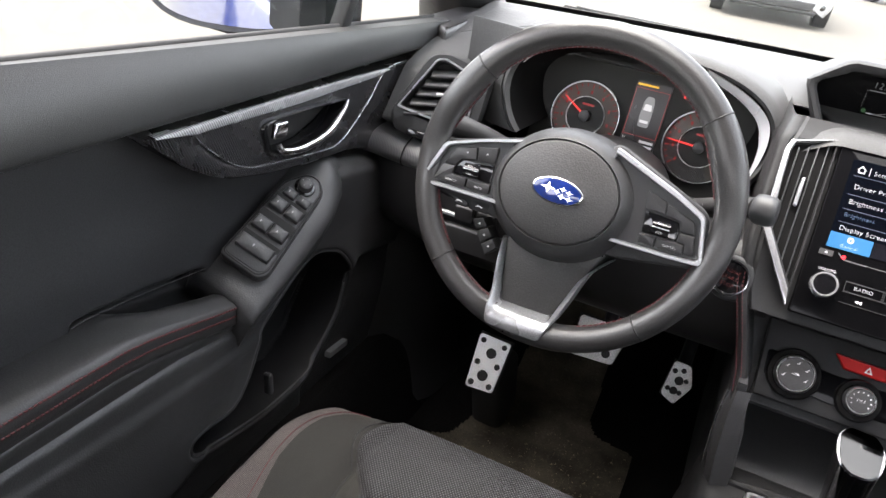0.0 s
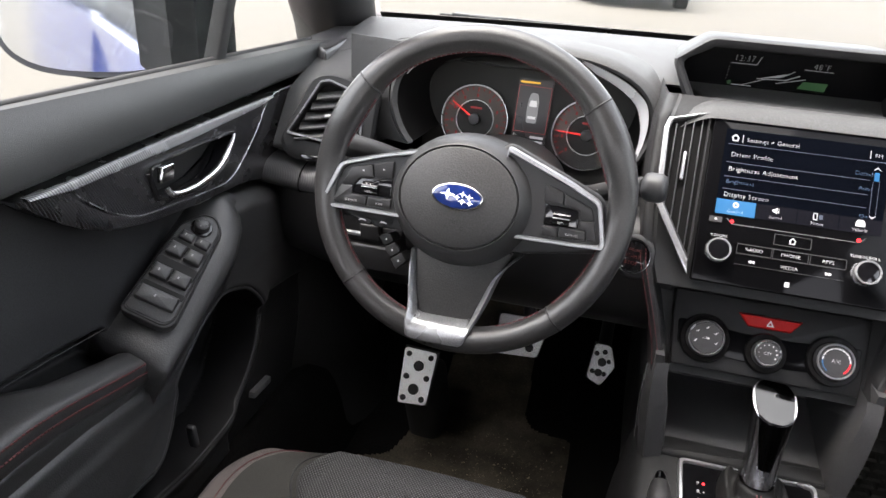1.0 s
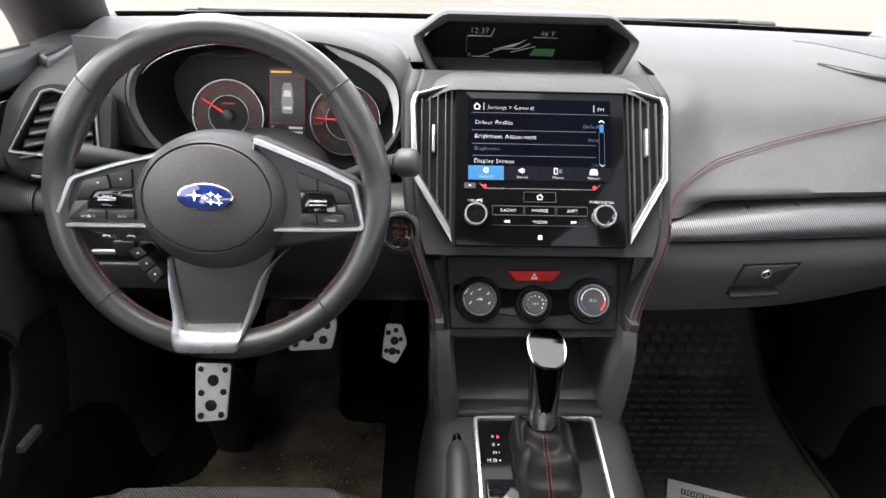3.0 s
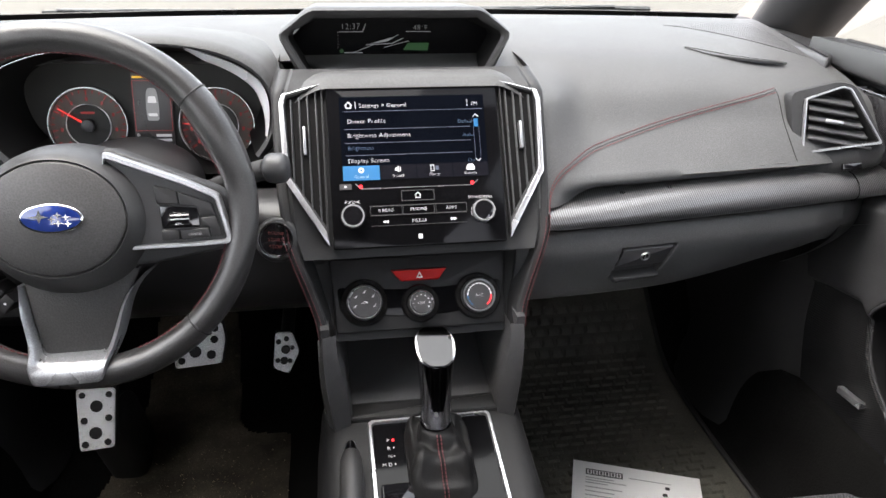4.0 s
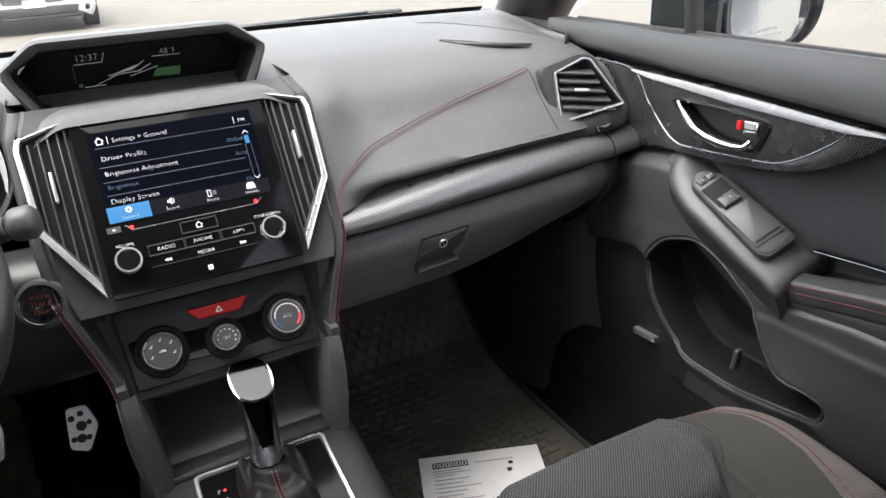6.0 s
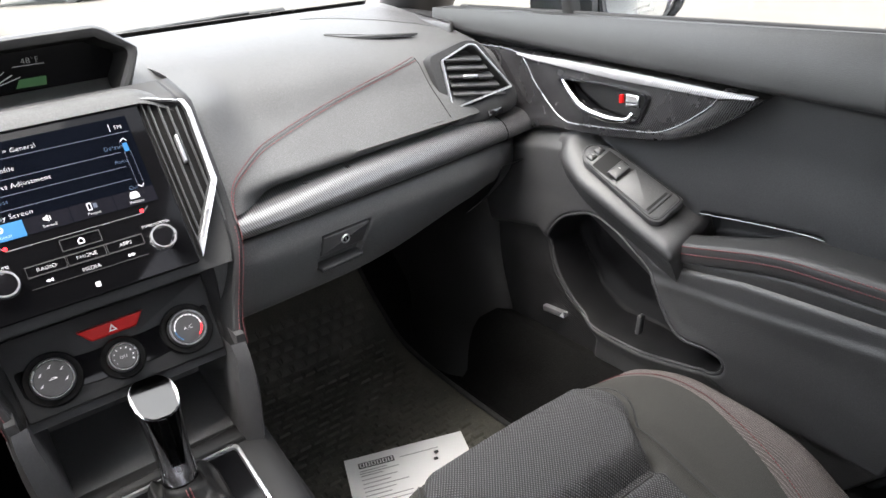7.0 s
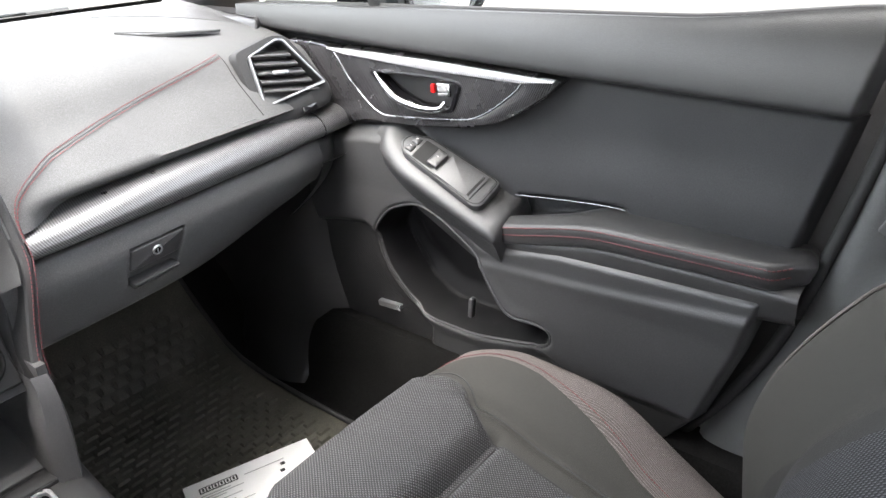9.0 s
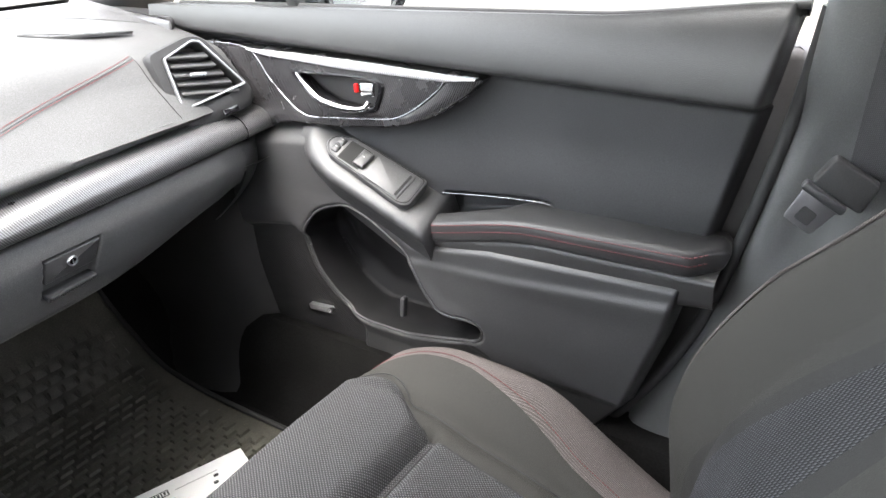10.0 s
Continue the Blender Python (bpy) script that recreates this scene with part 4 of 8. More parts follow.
for x in np.linspace(0.122, 0.628, 190):
    dy = 0.050 * (max(x - 0.15, 0) / 0.45) ** 1.5
    end = float(step(x, 0.56, 0.628))
    lift = 0.036 * float(step(x, 0.30, 0.62)) ** 1.3
    prof = spline([(0.56, 0.8195), (0.522, 0.8180), (0.511, 0.8125), (0.505, 0.79), (0.511, 0.76 + lift * 0.3), (0.527, 0.724 + lift * 0.7), (0.544, 0.705 + lift), (0.575, 0.695 + lift), (0.66, 0.70 + lift)], 130)
    sink = 0.010 * step(inside(np.full(130, x), prof[:, 1], LATCH), -0.0010, 0.0030) * (prof[:, 0] < 0.53)
    _glove.append([(x, y + dy + 0.01 * end + q, z) for (y, z), q in zip(prof, sink)])
glove = sheet("glove_box_lid", _glove, SOFT, dash, "closed black glove box lid with a sunk pull", smooth=60)
_end = []
for x in np.linspace(0.634, 0.70, 12):
    dy = 0.050 * ((x - 0.15) / 0.45) ** 1.5 + 0.012 + 0.03 * ((x - 0.634) / 0.066) ** 2
    _end.append([(x, y + dy, z) for y, z in spline([(0.56, 0.8175), (0.524, 0.8145), (0.510, 0.80), (0.512, 0.77), (0.53, 0.74), (0.57, 0.70), (0.62, 0.66)], 24)])
sheet("dash_end", _end, PLASTIC, dash, smooth=60)
_under = [[(x, y, z) for y, z in ((0.57, 0.70 + 0.08 * float(step(x, 0.3, 0.62))), (0.72, 0.70), (0.95, 0.72), (1.16, 0.74))] for x in np.linspace(0.13, 0.70, 12)]
sheet("dash_underside", _under, DARK, dash, smooth=60)
_hm = plane_frame((0.302, 0.5250, 0.7690), (1, 0.100, 0.0), (0, -0.24, 1))
plate("latch_handle", rounded([(-0.0395, -0.0075), (0.0300, -0.0075), (0.0420, 0.0215), (-0.0340, 0.0215)], 0.003), _hm, -0.012, 0.0050, DARK, glove, "dark pull flap", bevel=0.002)
plate("latch_lip", rounded([(-0.042, -0.0285), (0.025, -0.0285), (0.027, -0.0215), (-0.040, -0.0215)], 0.002), _hm, -0.006, 0.0125, STACKGREY, glove, "rounded lower lip", bevel=0.003)
part("lock_ring", frame_bm(bmesh.new(), circle(0.0, 0.0085, 0.0068, 24), circle(0.0, 0.0085, 0.0046, 24), _hm, 0.002, 0.0076, 0.001), SATIN, glove, "metal lock ring", 40)
plate("lock_core", circle(0.0, 0.0085, 0.0046, 20), _hm, 0, 0.0062, GLOSS, glove)
box("key_slot", (0.0012, 0.0055, 0.0012), _hm @ pose(0, 0.0085, 0.0064), SATIN, glove, bevel=0)

TWEETER = weave("tweeter_mesh", (0.022, 0.022, 0.022), (0.075, 0.075, 0.076), 0.0040, 0.0052, (1, 0.2, 0), (-0.2, 1, 0), rough=0.5)
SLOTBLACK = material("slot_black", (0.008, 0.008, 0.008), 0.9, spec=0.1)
# end vents, mirrored
for s in (-1, 1):
    v = thing("air_vent", "pentagonal side air vent with silver surround and black blades", "air vent", group="side air vents", at=(s * 0.60, 0.64, 0.88))
    vm = plane_frame((s * 0.600, 0.603, 0.926), (1, -s * 0.30, 0), (0, 0.36, 1))
    k = s

    def pl(pts):
        lean = 0.0 if k > 0 else 0.10
        return [(k * (0.006 + (x - 0.006) * 0.87 + lean * max(x, 0) / 0.07 * y), y) for x, y in pts]

    hood = rounded(pl([(-0.078, 0.040), (0.0, 0.058), (0.028, 0.054), (0.088, -0.034), (0.080, -0.058), (-0.055, -0.084), (-0.064, -0.040)]), 0.010, 3)
    plate("vent_housing", hood, vm, -0.10, -0.032, STACKGREY, v, bevel=0.002)
    o = rounded(pl([(-0.0508, 0.0308), (0.004, 0.0500), (0.0178, 0.0475), (0.0752, -0.0265), (-0.0468, -0.0470)]), 0.004, 3)
    i_ = rounded(pl([(-0.0478, 0.0286), (0.004, 0.0472), (0.0160, 0.0448), (0.0703, -0.0238), (-0.0440, -0.0432)]), 0.003, 3)
    part("surround", frame_bm(bmesh.new(), o, i_, vm, -0.004, 0.005, 0.0022), PAINTSILVER, v, "satin silver surround", 40)
    _c = (k * 0.006, 0.001)
    part("vent_bezel", frame_bm(bmesh.new(), cast(hood, _c), cast(i_, _c), vm, -0.034, -0.001, 0.006), STACKGREY, v, "soft black vent pod", 40)
    part("duct_wall", frame_bm(bmesh.new(), [(x * 1.005, y * 1.005) for x, y in i_], [(x * 0.97, y * 0.97) for x, y in i_], vm, -0.032, 0.002), RUBBER, v, "", 40)
    plate("duct", i_, vm, -0.034, -0.0300, RUBBER, v)
    for j in range(5):
        y = 0.0305 - 0.0138 * j
        l0, l1 = -0.037 + 0.0008 * j, 0.0225 + 0.0076 * j
        b = vm @ pose(k * (l0 + l1) / 2, y, -0.004, -58, 0, k * -7)
        box("blade", (l1 - l0, 0.0185, 0.0028), b, VENTBLADE, v, bevel=0.0012)
    box("blade_tab", (0.024, 0.005, 0.004), vm @ pose(k * -0.002, 0.0, 0.006, -20, 0, k * -6), PAINTSILVER, v, "bright blade slider", bevel=0.0015)
    box("slider_wheel", (0.026, 0.010, 0.006), vm @ pose(k * 0.030, -0.060, 0.001, 0, 0, k * 8), GLOSS, v, "shut-off slider", bevel=0.002)
    # demister slot and speaker mesh on top
    corner = [(s * x, y) for x, y in ((0.705, 0.770), (0.668, 0.735), (0.672, 0.90), (0.655, 1.02), (0.69, 1.08), (0.745, 1.06), (0.745, 0.82))]
    tagged(plate("dash_corner_" + ("left" if s < 0 else "right"), rounded(corner, 0.012, 3), plane_frame((0, 0.75, 0.992), (1, 0, 0), (0, 1, 0.03)) @ pose(0, -0.75, 0), -0.035, -0.003, DARK, None, bevel=0.008), "dark dash corner piece below the windscreen pillar", "trim", kind="structure")
    def top_z(x, y):
        q = spline(dash_profile(s * x), 120)
        return float(np.interp(-y, -q[:70, 0], q[:70, 1]))

    mesh = []
    for u in np.linspace(0, 1, 26):
        x0, y0 = np.interp(u, [0, 0.5, 1], [0.470, 0.570, 0.668]), np.interp(u, [0, 0.5, 1], [0.905, 0.945, 0.955])
        x1, y1 = np.interp(u, [0, 0.5, 1], [0.500, 0.585, 0.668]), np.interp(u, [0, 0.5, 1], [0.895, 0.835, 0.775])
        mesh.append([(s * (x0 + (x1 - x0) * v), y0 + (y1 - y0) * v, top_z(x0 + (x1 - x0) * v, y0 + (y1 - y0) * v) + 0.0016 * math.sin(math.pi * min(max(u, 0.04), 0.96)) ** 0.3 * math.sin(math.pi * min(max(v, 0.04), 0.96)) ** 0.3) for v in np.linspace(0, 1, 14)])
    tagged(sheet("tweeter_grille", mesh, TWEETER, None, thick=(0, 0, -0.003), smooth=60), "fine ribbed speaker mesh on the dash corner", "grille", kind="structure")
    # almond-shaped demister slot with a rim and fins
    axis_ = spline([(0.440, 0.762), (0.490, 0.737), (0.545, 0.722), (0.588, 0.722)], 22)
    wide_ = 0.0085 * np.sin(np.linspace(0.03, 0.97, 22) * math.pi) ** 0.7
    strip, lip = [], []
    for q, w in zip(axis_, wide_):
        strip.append([(s * (q[0] + 0.4 * e * w), q[1] + e * w, top_z(q[0] + 0.4 * e * w, q[1] + e * w) + 0.0006) for e in (-1, -0.5, 0, 0.5, 1)])
    demist = tagged(sheet("demister_slot", strip, DARK, thick=(0, 0, -0.003), smooth=60), "narrow side window demister slot in the dash top", "air vent", kind="structure")
    ring_ = [row[0] for row in strip] + [row[-1] for row in strip[::-1]]
    tube("slot_rim", [(x, y, z + 0.0004) for x, y, z in ring_], 0.0011, SOFT, demist, "soft rounded rim", sides=6, closed=True)
    for j in range(6):
        q, w = axis_[5 + 2 * j], wide_[5 + 2 * j]
        tube("slot_fin", [(s * (q[0] + 0.4 * e * w * 0.9), q[1] + e * w * 0.9, top_z(q[0], q[1]) + 0.0012) for e in (-1, 1)], 0.0008, STACKGREY, demist, sides=5)

# split line between the padded dash and the vent pod
for s in (-1, 1):
    if s > 0:
        tube("panel_split", [on_dash(0.537 + 0.002 * t, 0.960 - 0.100 * t, 0.0) for t in np.linspace(0, 1, 16)], 0.0006, SLOTBLACK, dash, "thin dark panel gap", sides=5)
        for j, w in enumerate((0.010, 0.026)):
            box("embossed_mark", (w, 0.0022, 0.004), Matrix.Translation(on_dash(0.482 + 0.026 * j, 0.878, -0.0012)) @ pose(0, 0, 0, 0, 0, 7), SOFT, dash, bevel=0.0006)

# accent strip between the driver's door and the steering column, with its end piece
sheet("accent_strip", [[(-x, y, z) for x, y, z in row] for row in _strip if row[0][0] > 0.42], CARBON, dash, "curved carbon-look strip", smooth=60)
sheet("dash_end", [[(-x, y, z) for x, y, z in row] for row in _end], PLASTIC, dash, smooth=60)
tube("panel_split", [(-0.634, y - 0.001, z) for _, y, z in _strip[61]], 0.0010, SLOTBLACK, dash, "thin dark panel gap", sides=5)
tube("panel_split", [(0.634, y - 0.001, z) for _, y, z in _strip[61]], 0.0008, SLOTBLACK, dash, "thin dark panel gap", sides=5)

# driver's side lower panel
_knee = []
for x in np.linspace(-0.69, -0.118, 40):
    _knee.append([(x, y + 0.05 * max(0, (abs(x) - 0.5) / 0.17) ** 1.5, z) for y, z in spline([(0.60, 0.862), (0.555, 0.855), (0.535, 0.83), (0.535, 0.78), (0.540, 0.745), (0.556, 0.712), (0.60, 0.695), (0.80, 0.70), (1.1, 0.72)], 34)])
knee = sheet("knee_panel", _knee, KNEEBLACK, dash, "dark lower panel above the pedals", smooth=60)
for j in range(3):
    box("switch", (0.028, 0.010, 0.022), pose(-0.515 + 0.033 * j, 0.533, 0.795, 8, 0, 0), SWITCH, knee, "small black switch", bevel=0.003)
box("silver_bar", (0.036, 0.006, 0.005), pose(-0.540, 0.5325, 0.7885, 4, 0, 0), PAINTSILVER, knee, "short silver bar", bevel=0.0015)
box("coin_tray", (0.15, 0.012, 0.036), pose(-0.49, 0.534, 0.757, 4, 0, 0), SWITCH, knee, "small lidded tray", bevel=0.004)

# kick panels between the dash and the doors
for s, nm in ((-1, "left"), (1, "right")):
    rows = []
    for z in np.linspace(0.30, 0.90, 24):
        b = 0.02 * math.sin((z - 0.30) / 0.6 * math.pi) + 0.070 * max(0.0, (0.47 - z) / 0.17) ** 2
        rows.append([(s * x, y, z) for x, y in spline([(0.745, 0.60), (0.718 - 0.25 * b, 0.625), (0.692 - 0.6 * b, 0.665), (0.668 - b, 0.72), (0.656 - b, 0.80), (0.655 - 0.8 * b, 0.95), (0.66 - 0.5 * b, 1.17)], 20)])
    tagged(sheet("kick_panel_" + nm, rows, KICK, None, smooth=70, thick=(s * 0.01, 0, 0)), "dark moulded kick panel beside the footwell", "trim", kind="structure")

# ---------------------------------------------------------------- centre stack
stack = thing("centre_stack", "dark grey centre stack housing with silver-edged air vents", "dashboard console", at=(0, 0.6, 0.6))
SM = plane_frame((0, stack_y(0.9075), 0.9075), (1, 0, 0), (0, 0.536, 0.844))
_rows = []
for z in np.linspace(0.70, 1.003, 80):
    hw = np.interp(z, [0.70, 0.735, 0.78, 0.83, 0.88, 0.93, 0.98, 1.003], [0.127, 0.132, 0.146, 0.163, 0.168, 0.170, 0.170, 0.160])
    yf = stack_y(z) + 0.004 + 0.064 * float(step(z, 0.812, 0.797)) + 0.03 * float(step(z, 0.985, 1.006))
    y0 = stack_y(z) + 0.004 + 0.034 * float(step(z, 0.83, 0.72)) + 0.03 * float(step(z, 0.985, 1.006))
    q0 = max(yf - y0, 0.0)
    half = [(hw * 0.5, yf), (hw - 0.019, yf), (hw - 0.0175, yf - 0.001), (hw - 0.015, y0 + 0.5 * q0 + 0.002), (hw - 0.0135, y0 + 0.003), (hw - 0.0115, y0 + 0.0008), (hw - 0.006, y0), (hw - 0.003, y0 + 0.0015), (hw - 0.001, y0 + 0.005), (hw, y0 + 0.010), (hw + 0.003, y0 + 0.05), (hw + 0.006, y0 + 0.20)]
    sec = [(-x, y) for x, y in half[::-1]] + [(0, yf)] + half
    _rows.append([(x, y, z) for x, y in sec])
sheet("stack_body", _rows, STACKGREY, stack, "grey soft plastic housing", smooth=30)
for s in (-1, 1):
    pts = [(s * (np.interp(z, [0.70, 0.735, 0.78, 0.83, 0.85], [0.127, 0.132, 0.146, 0.163, 0.166]) - 0.001), stack_y(z) + 0.004 + 0.034 * float(step(z, 0.83, 0.72)) + 0.002, z) for z in np.linspace(0.715, 0.845, 30)]
    stitched("stitching", [(x, y - 0.001, z) for x, y, z in pts], stack)
    stitched("stitching", [(x - s * 0.006, y - 0.0035, z) for x, y, z in pts], stack)
    # side air vents of the stack
    v = thing("air_vent", "tall tapered centre air vent with silver edge and upright blades", "air vent", group="centre air vents", at=(s * 0.13, 0.55, 0.85))
    o = rounded([(s * x, y) for x, y in ((0.1085, 0.100), (0.156, 0.087), (0.160, 0.075), (0.157, -0.016), (0.1095, -0.0965))], 0.003, 3)
    i_ = rounded([(s * x, y) for x, y in ((0.1105, 0.096), (0.1515, 0.0835), (0.1535, 0.073), (0.1495, -0.012), (0.1115, -0.074))], 0.003, 3)
    part("surround", frame_bm(bmesh.new(), o, i_, SM, -0.004, 0.0060, 0.0022), STACKGREY, v, "dark vent frame", 40)
    edge_ = [(s * x, y) for x, y in ((0.1500, 0.0890), (0.1565, 0.0870), (0.1605, 0.0750), (0.1575, -0.0165), (0.1098, -0.0970), (0.1112, -0.0800), (0.1510, -0.0135), (0.1548, 0.0735), (0.1525, 0.0825))]
    tube("silver_line", [SM @ Vector((s * x, y, 0.0062)) for x, y in ((0.1100, 0.0985), (0.130, 0.0935), (0.1530, 0.0868))], 0.0009, SILVERTRIM, v, "thin bright upper edge", sides=6)
    plate("silver_edge", edge_, SM, 0.001, 0.0080, SILVERTRIM, v, "satin silver edge", bevel=0.0008)
    plate("duct", i_, SM, -0.004, 0.0002, SLOTBLACK, v)
    for j in range(4):
        x = 0.1165 + 0.0098 * j
        top = np.interp(x, [0.11, 0.151], [0.092, 0.080])
        bot = np.interp(x, [0.1115, 0.150], [-0.074, -0.012])
        box("blade", (0.0013, top - bot, 0.009), SM @ pose(s * x, (top + bot) / 2, 0.000, 0, s * 10, 0), VENTBLADE, v, bevel=0.0005)
    box("blade_tab", (0.0035, 0.034, 0.010), SM @ pose(s * 0.132, 0.030, 0.005), PAINTSILVER, v, "bright blade slider", bevel=0.0012)

# touchscreen unit
unit = thing("touchscreen_unit", "glossy black touchscreen radio showing a settings menu", "touchscreen", at=(0, 0.54, 0.82))
GW, GH = 0.1045, 0.1015
glass = plate("glass_face", rounded([(-GW, -GH), (GW, -GH), (GW, GH), (-GW, GH)], 0.003), SM, -0.006, 0.0065, SCREENGLASS, unit, "gloss black glass", bevel=0.001)
LCD = material("lcd_background", (0.002, 0.0025, 0.004), 0.08, spec=0.03, emit=(0.006, 0.014, 0.036), emit_strength=0.035)
LCDT = material("lcd_text_white", (0.5, 0.5, 0.5), 0.4, emit=(0.85, 0.9, 1.0), emit_strength=0.11)
LCDB = material("lcd_blue_tab", (0.02, 0.1, 0.2), 0.3, emit=(0.003, 0.16, 0.52), emit_strength=0.20)
LCDG = material("lcd_dim_blue_text", (0.05, 0.08, 0.12), 0.4, emit=(0.03, 0.13, 0.28), emit_strength=0.20)
LCDL = material("lcd_dim_lines", (0.05, 0.06, 0.08), 0.4, emit=(0.10, 0.14, 0.26), emit_strength=0.15)
LCDD = material("lcd_dark_tabs", (0.006, 0.006, 0.008), 0.15, spec=0.1, emit=(0.02, 0.022, 0.03), emit_strength=0.10)
REDLED = material("red_indicator", (0.3, 0.01, 0.01), 0.4, emit=(1.0, 0.02, 0.03), emit_strength=2.0)
Z0 = 0.0067


def flat(name, x0, y0, x1, y1, mat, parent, z=Z0, m=None, t=0.00025):
    return plate(name, [(x0, y0), (x1, y0), (x1, y1), (x0, y1)], m or SM, z, z + t, mat, parent)


lcd = flat("display", -0.0895, -0.0205, 0.0875, 0.082, LCD, unit)
lcd["label"] = "lit display with a dark blue menu"
Z1 = Z0 + 0.0004
for txt, x, y, size, mt in (("Settings > General", -0.066, 0.0685, 0.0072, LCDT), ("Driver Profile", -0.081, 0.049, 0.0078, LCDT), ("Brightness Adjustment", -0.0815, 0.0315, 0.0078, LCDT), ("Brightness", -0.082, 0.0165, 0.0070, LCDG),
                            ("Display Screen", -0.0825, 0.0005, 0.0078, LCDT), ("Default", 0.053, 0.0465, 0.0068, LCDG), ("Auto", 0.0585, 0.0295, 0.0068, LCDG), ("On", 0.0625, -0.0025, 0.0068, LCDG), ("FM", 0.0715, 0.0685, 0.0065, LCDT)):
    words(txt, SM @ pose(x, y, Z1), size, mt, lcd)
for y in (0.0635, 0.0415, 0.0245, 0.0095):
    flat("menu_line", -0.0850, y, 0.0685, y + 0.0006, LCDL, lcd, Z1)
flat("top_line", -0.0840, 0.0635, 0.085, 0.0642, LCDL, lcd, Z1)
flat("divider", -0.0705, 0.067, -0.0699, 0.076, LCDT, lcd, Z1)
flat("divider", 0.0665, 0.067, 0.0671, 0.076, LCDT, lcd, Z1)
flat("scroll_bar", 0.0735, 0.0415, 0.0785, 0.0515, LCDB, lcd, Z1)
flat("scroll_track", 0.0725, 0.003, 0.0729, 0.0415, LCDL, lcd, Z1)
flat("scroll_track", 0.0790, 0.003, 0.0794, 0.0415, LCDL, lcd, Z1)


def chevron(x, y, w, flip, mat, parent, m, z):
    plate("arrow", [(x - w, y - flip * w * 0.5), (x, y + flip * w * 0.5), (x + w, y - flip * w * 0.5), (x + w, y - flip * w * 0.5 - flip * 0.0009), (x, y + flip * w * 0.5 - flip * 0.0012), (x - w, y - flip * w * 0.5 - flip * 0.0009)], m, z, z + 0.0002, mat, parent)


chevron(0.076, 0.0560, 0.0035, 1, LCDT, lcd, SM, Z1)
chevron(0.076, -0.0005, 0.0035, -1, LCDT, lcd, SM, Z1)
for j, (txt, mt) in enumerate((("General", LCDB), ("Sound", LCDD), ("Phone", LCDD), ("Vehicle", LCDD))):
    x0 = -0.0895 + 0.04425 * j
    tb = flat("tab", x0 + 0.0004, -0.0205, x0 + 0.0438, -0.0030, mt, lcd, Z1)
    words(txt, SM @ pose(x0 + 0.022, -0.0180, Z1 + 0.0003), 0.0052, LCDT, tb, center=True)
    c = x0 + 0.022
    if j == 0:
        part("gear_icon", frame_bm(bmesh.new(), circle(c, -0.0085, 0.0034, 16), circle(c, -0.0085, 0.0015, 16), SM, Z1 + 0.0003, Z1 + 0.0005), LCDT, tb)
    elif j == 1:
        plate("sound_icon", [(c - 0.004, -0.010), (c - 0.002, -0.010), (c + 0.001, -0.0125), (c + 0.001, -0.0045), (c - 0.002, -0.007), (c - 0.004, -0.007)], SM, Z1 + 0.0003, Z1 + 0.0005, LCDT, tb)
        flat("sound_wave", c + 0.0022, -0.011, c + 0.003, -0.006, LCDT, tb, Z1 + 0.0003)
    elif j == 2:
        part("phone_icon", frame_bm(bmesh.new(), [(c - 0.005, -0.0125), (c - 0.0005, -0.0125), (c - 0.0005, -0.0045), (c - 0.005, -0.0045)], [(c - 0.0042, -0.0115), (c - 0.0013, -0.0115), (c - 0.0013, -0.0055), (c - 0.0042, -0.0055)], SM, Z1 + 0.0003, Z1 + 0.0005), LCDT, tb)
        flat("phone_icon", c + 0.001, -0.011, c + 0.005, -0.006, LCDL, tb, Z1 + 0.0003)
    else:
        plate("vehicle_icon", [(c - 0.005, -0.0125), (c + 0.005, -0.0125), (c + 0.005, -0.0085), (c + 0.003, -0.005), (c - 0.003, -0.005), (c - 0.005, -0.0085)], SM, Z1 + 0.0003, Z1 + 0.0005, LCDT, tb)


def home(x, y, r, m, z, mat, parent):
    o = [(x - r, y), (x, y + r), (x + r, y), (x + r * 0.7, y), (x + r * 0.7, y - r * 0.8), (x - r * 0.7, y - r * 0.8), (x - r * 0.7, y)]
    i_ = [(x - r * 0.6, y + r * 0.1), (x, y + r * 0.68), (x + r * 0.6, y + r * 0.1), (x + r * 0.48, y), (x + r * 0.48, y - r * 0.58), (x - r * 0.48, y - r * 0.58), (x - r * 0.48, y)]
    part("home_icon", frame_bm(bmesh.new(), o, i_, m, z, z + 0.0003), mat, parent, "", 180)


home(-0.0785, 0.0715, 0.0048, SM, Z1, LCDT, lcd)

# keys below the display
KEYW = material("lit_key_print", (0.6, 0.6, 0.6), 0.5, emit=(0.9, 0.92, 0.95), emit_strength=0.2)
for j, (txt, x) in enumerate((("RADIO", -0.0405), ("PHONE", -0.0015), ("APPS", 0.0380))):
    kx = part("key", frame_bm(bmesh.new(), rounded([(x - 0.0190, -0.0635), (x + 0.0190, -0.0635), (x + 0.0190, -0.0525), (x - 0.0190, -0.0525)], 0.001, 2), rounded([(x - 0.0185, -0.0630), (x + 0.0185, -0.0630), (x + 0.0185, -0.0530), (x - 0.0185, -0.0530)], 0.001, 2), SM, Z0, Z0 + 0.0008), PLASTIC, unit)
    words(txt, SM @ pose(x, -0.0598, Z0 + 0.0003), 0.0060, KEYW, kx, center=True, spread=1.0)
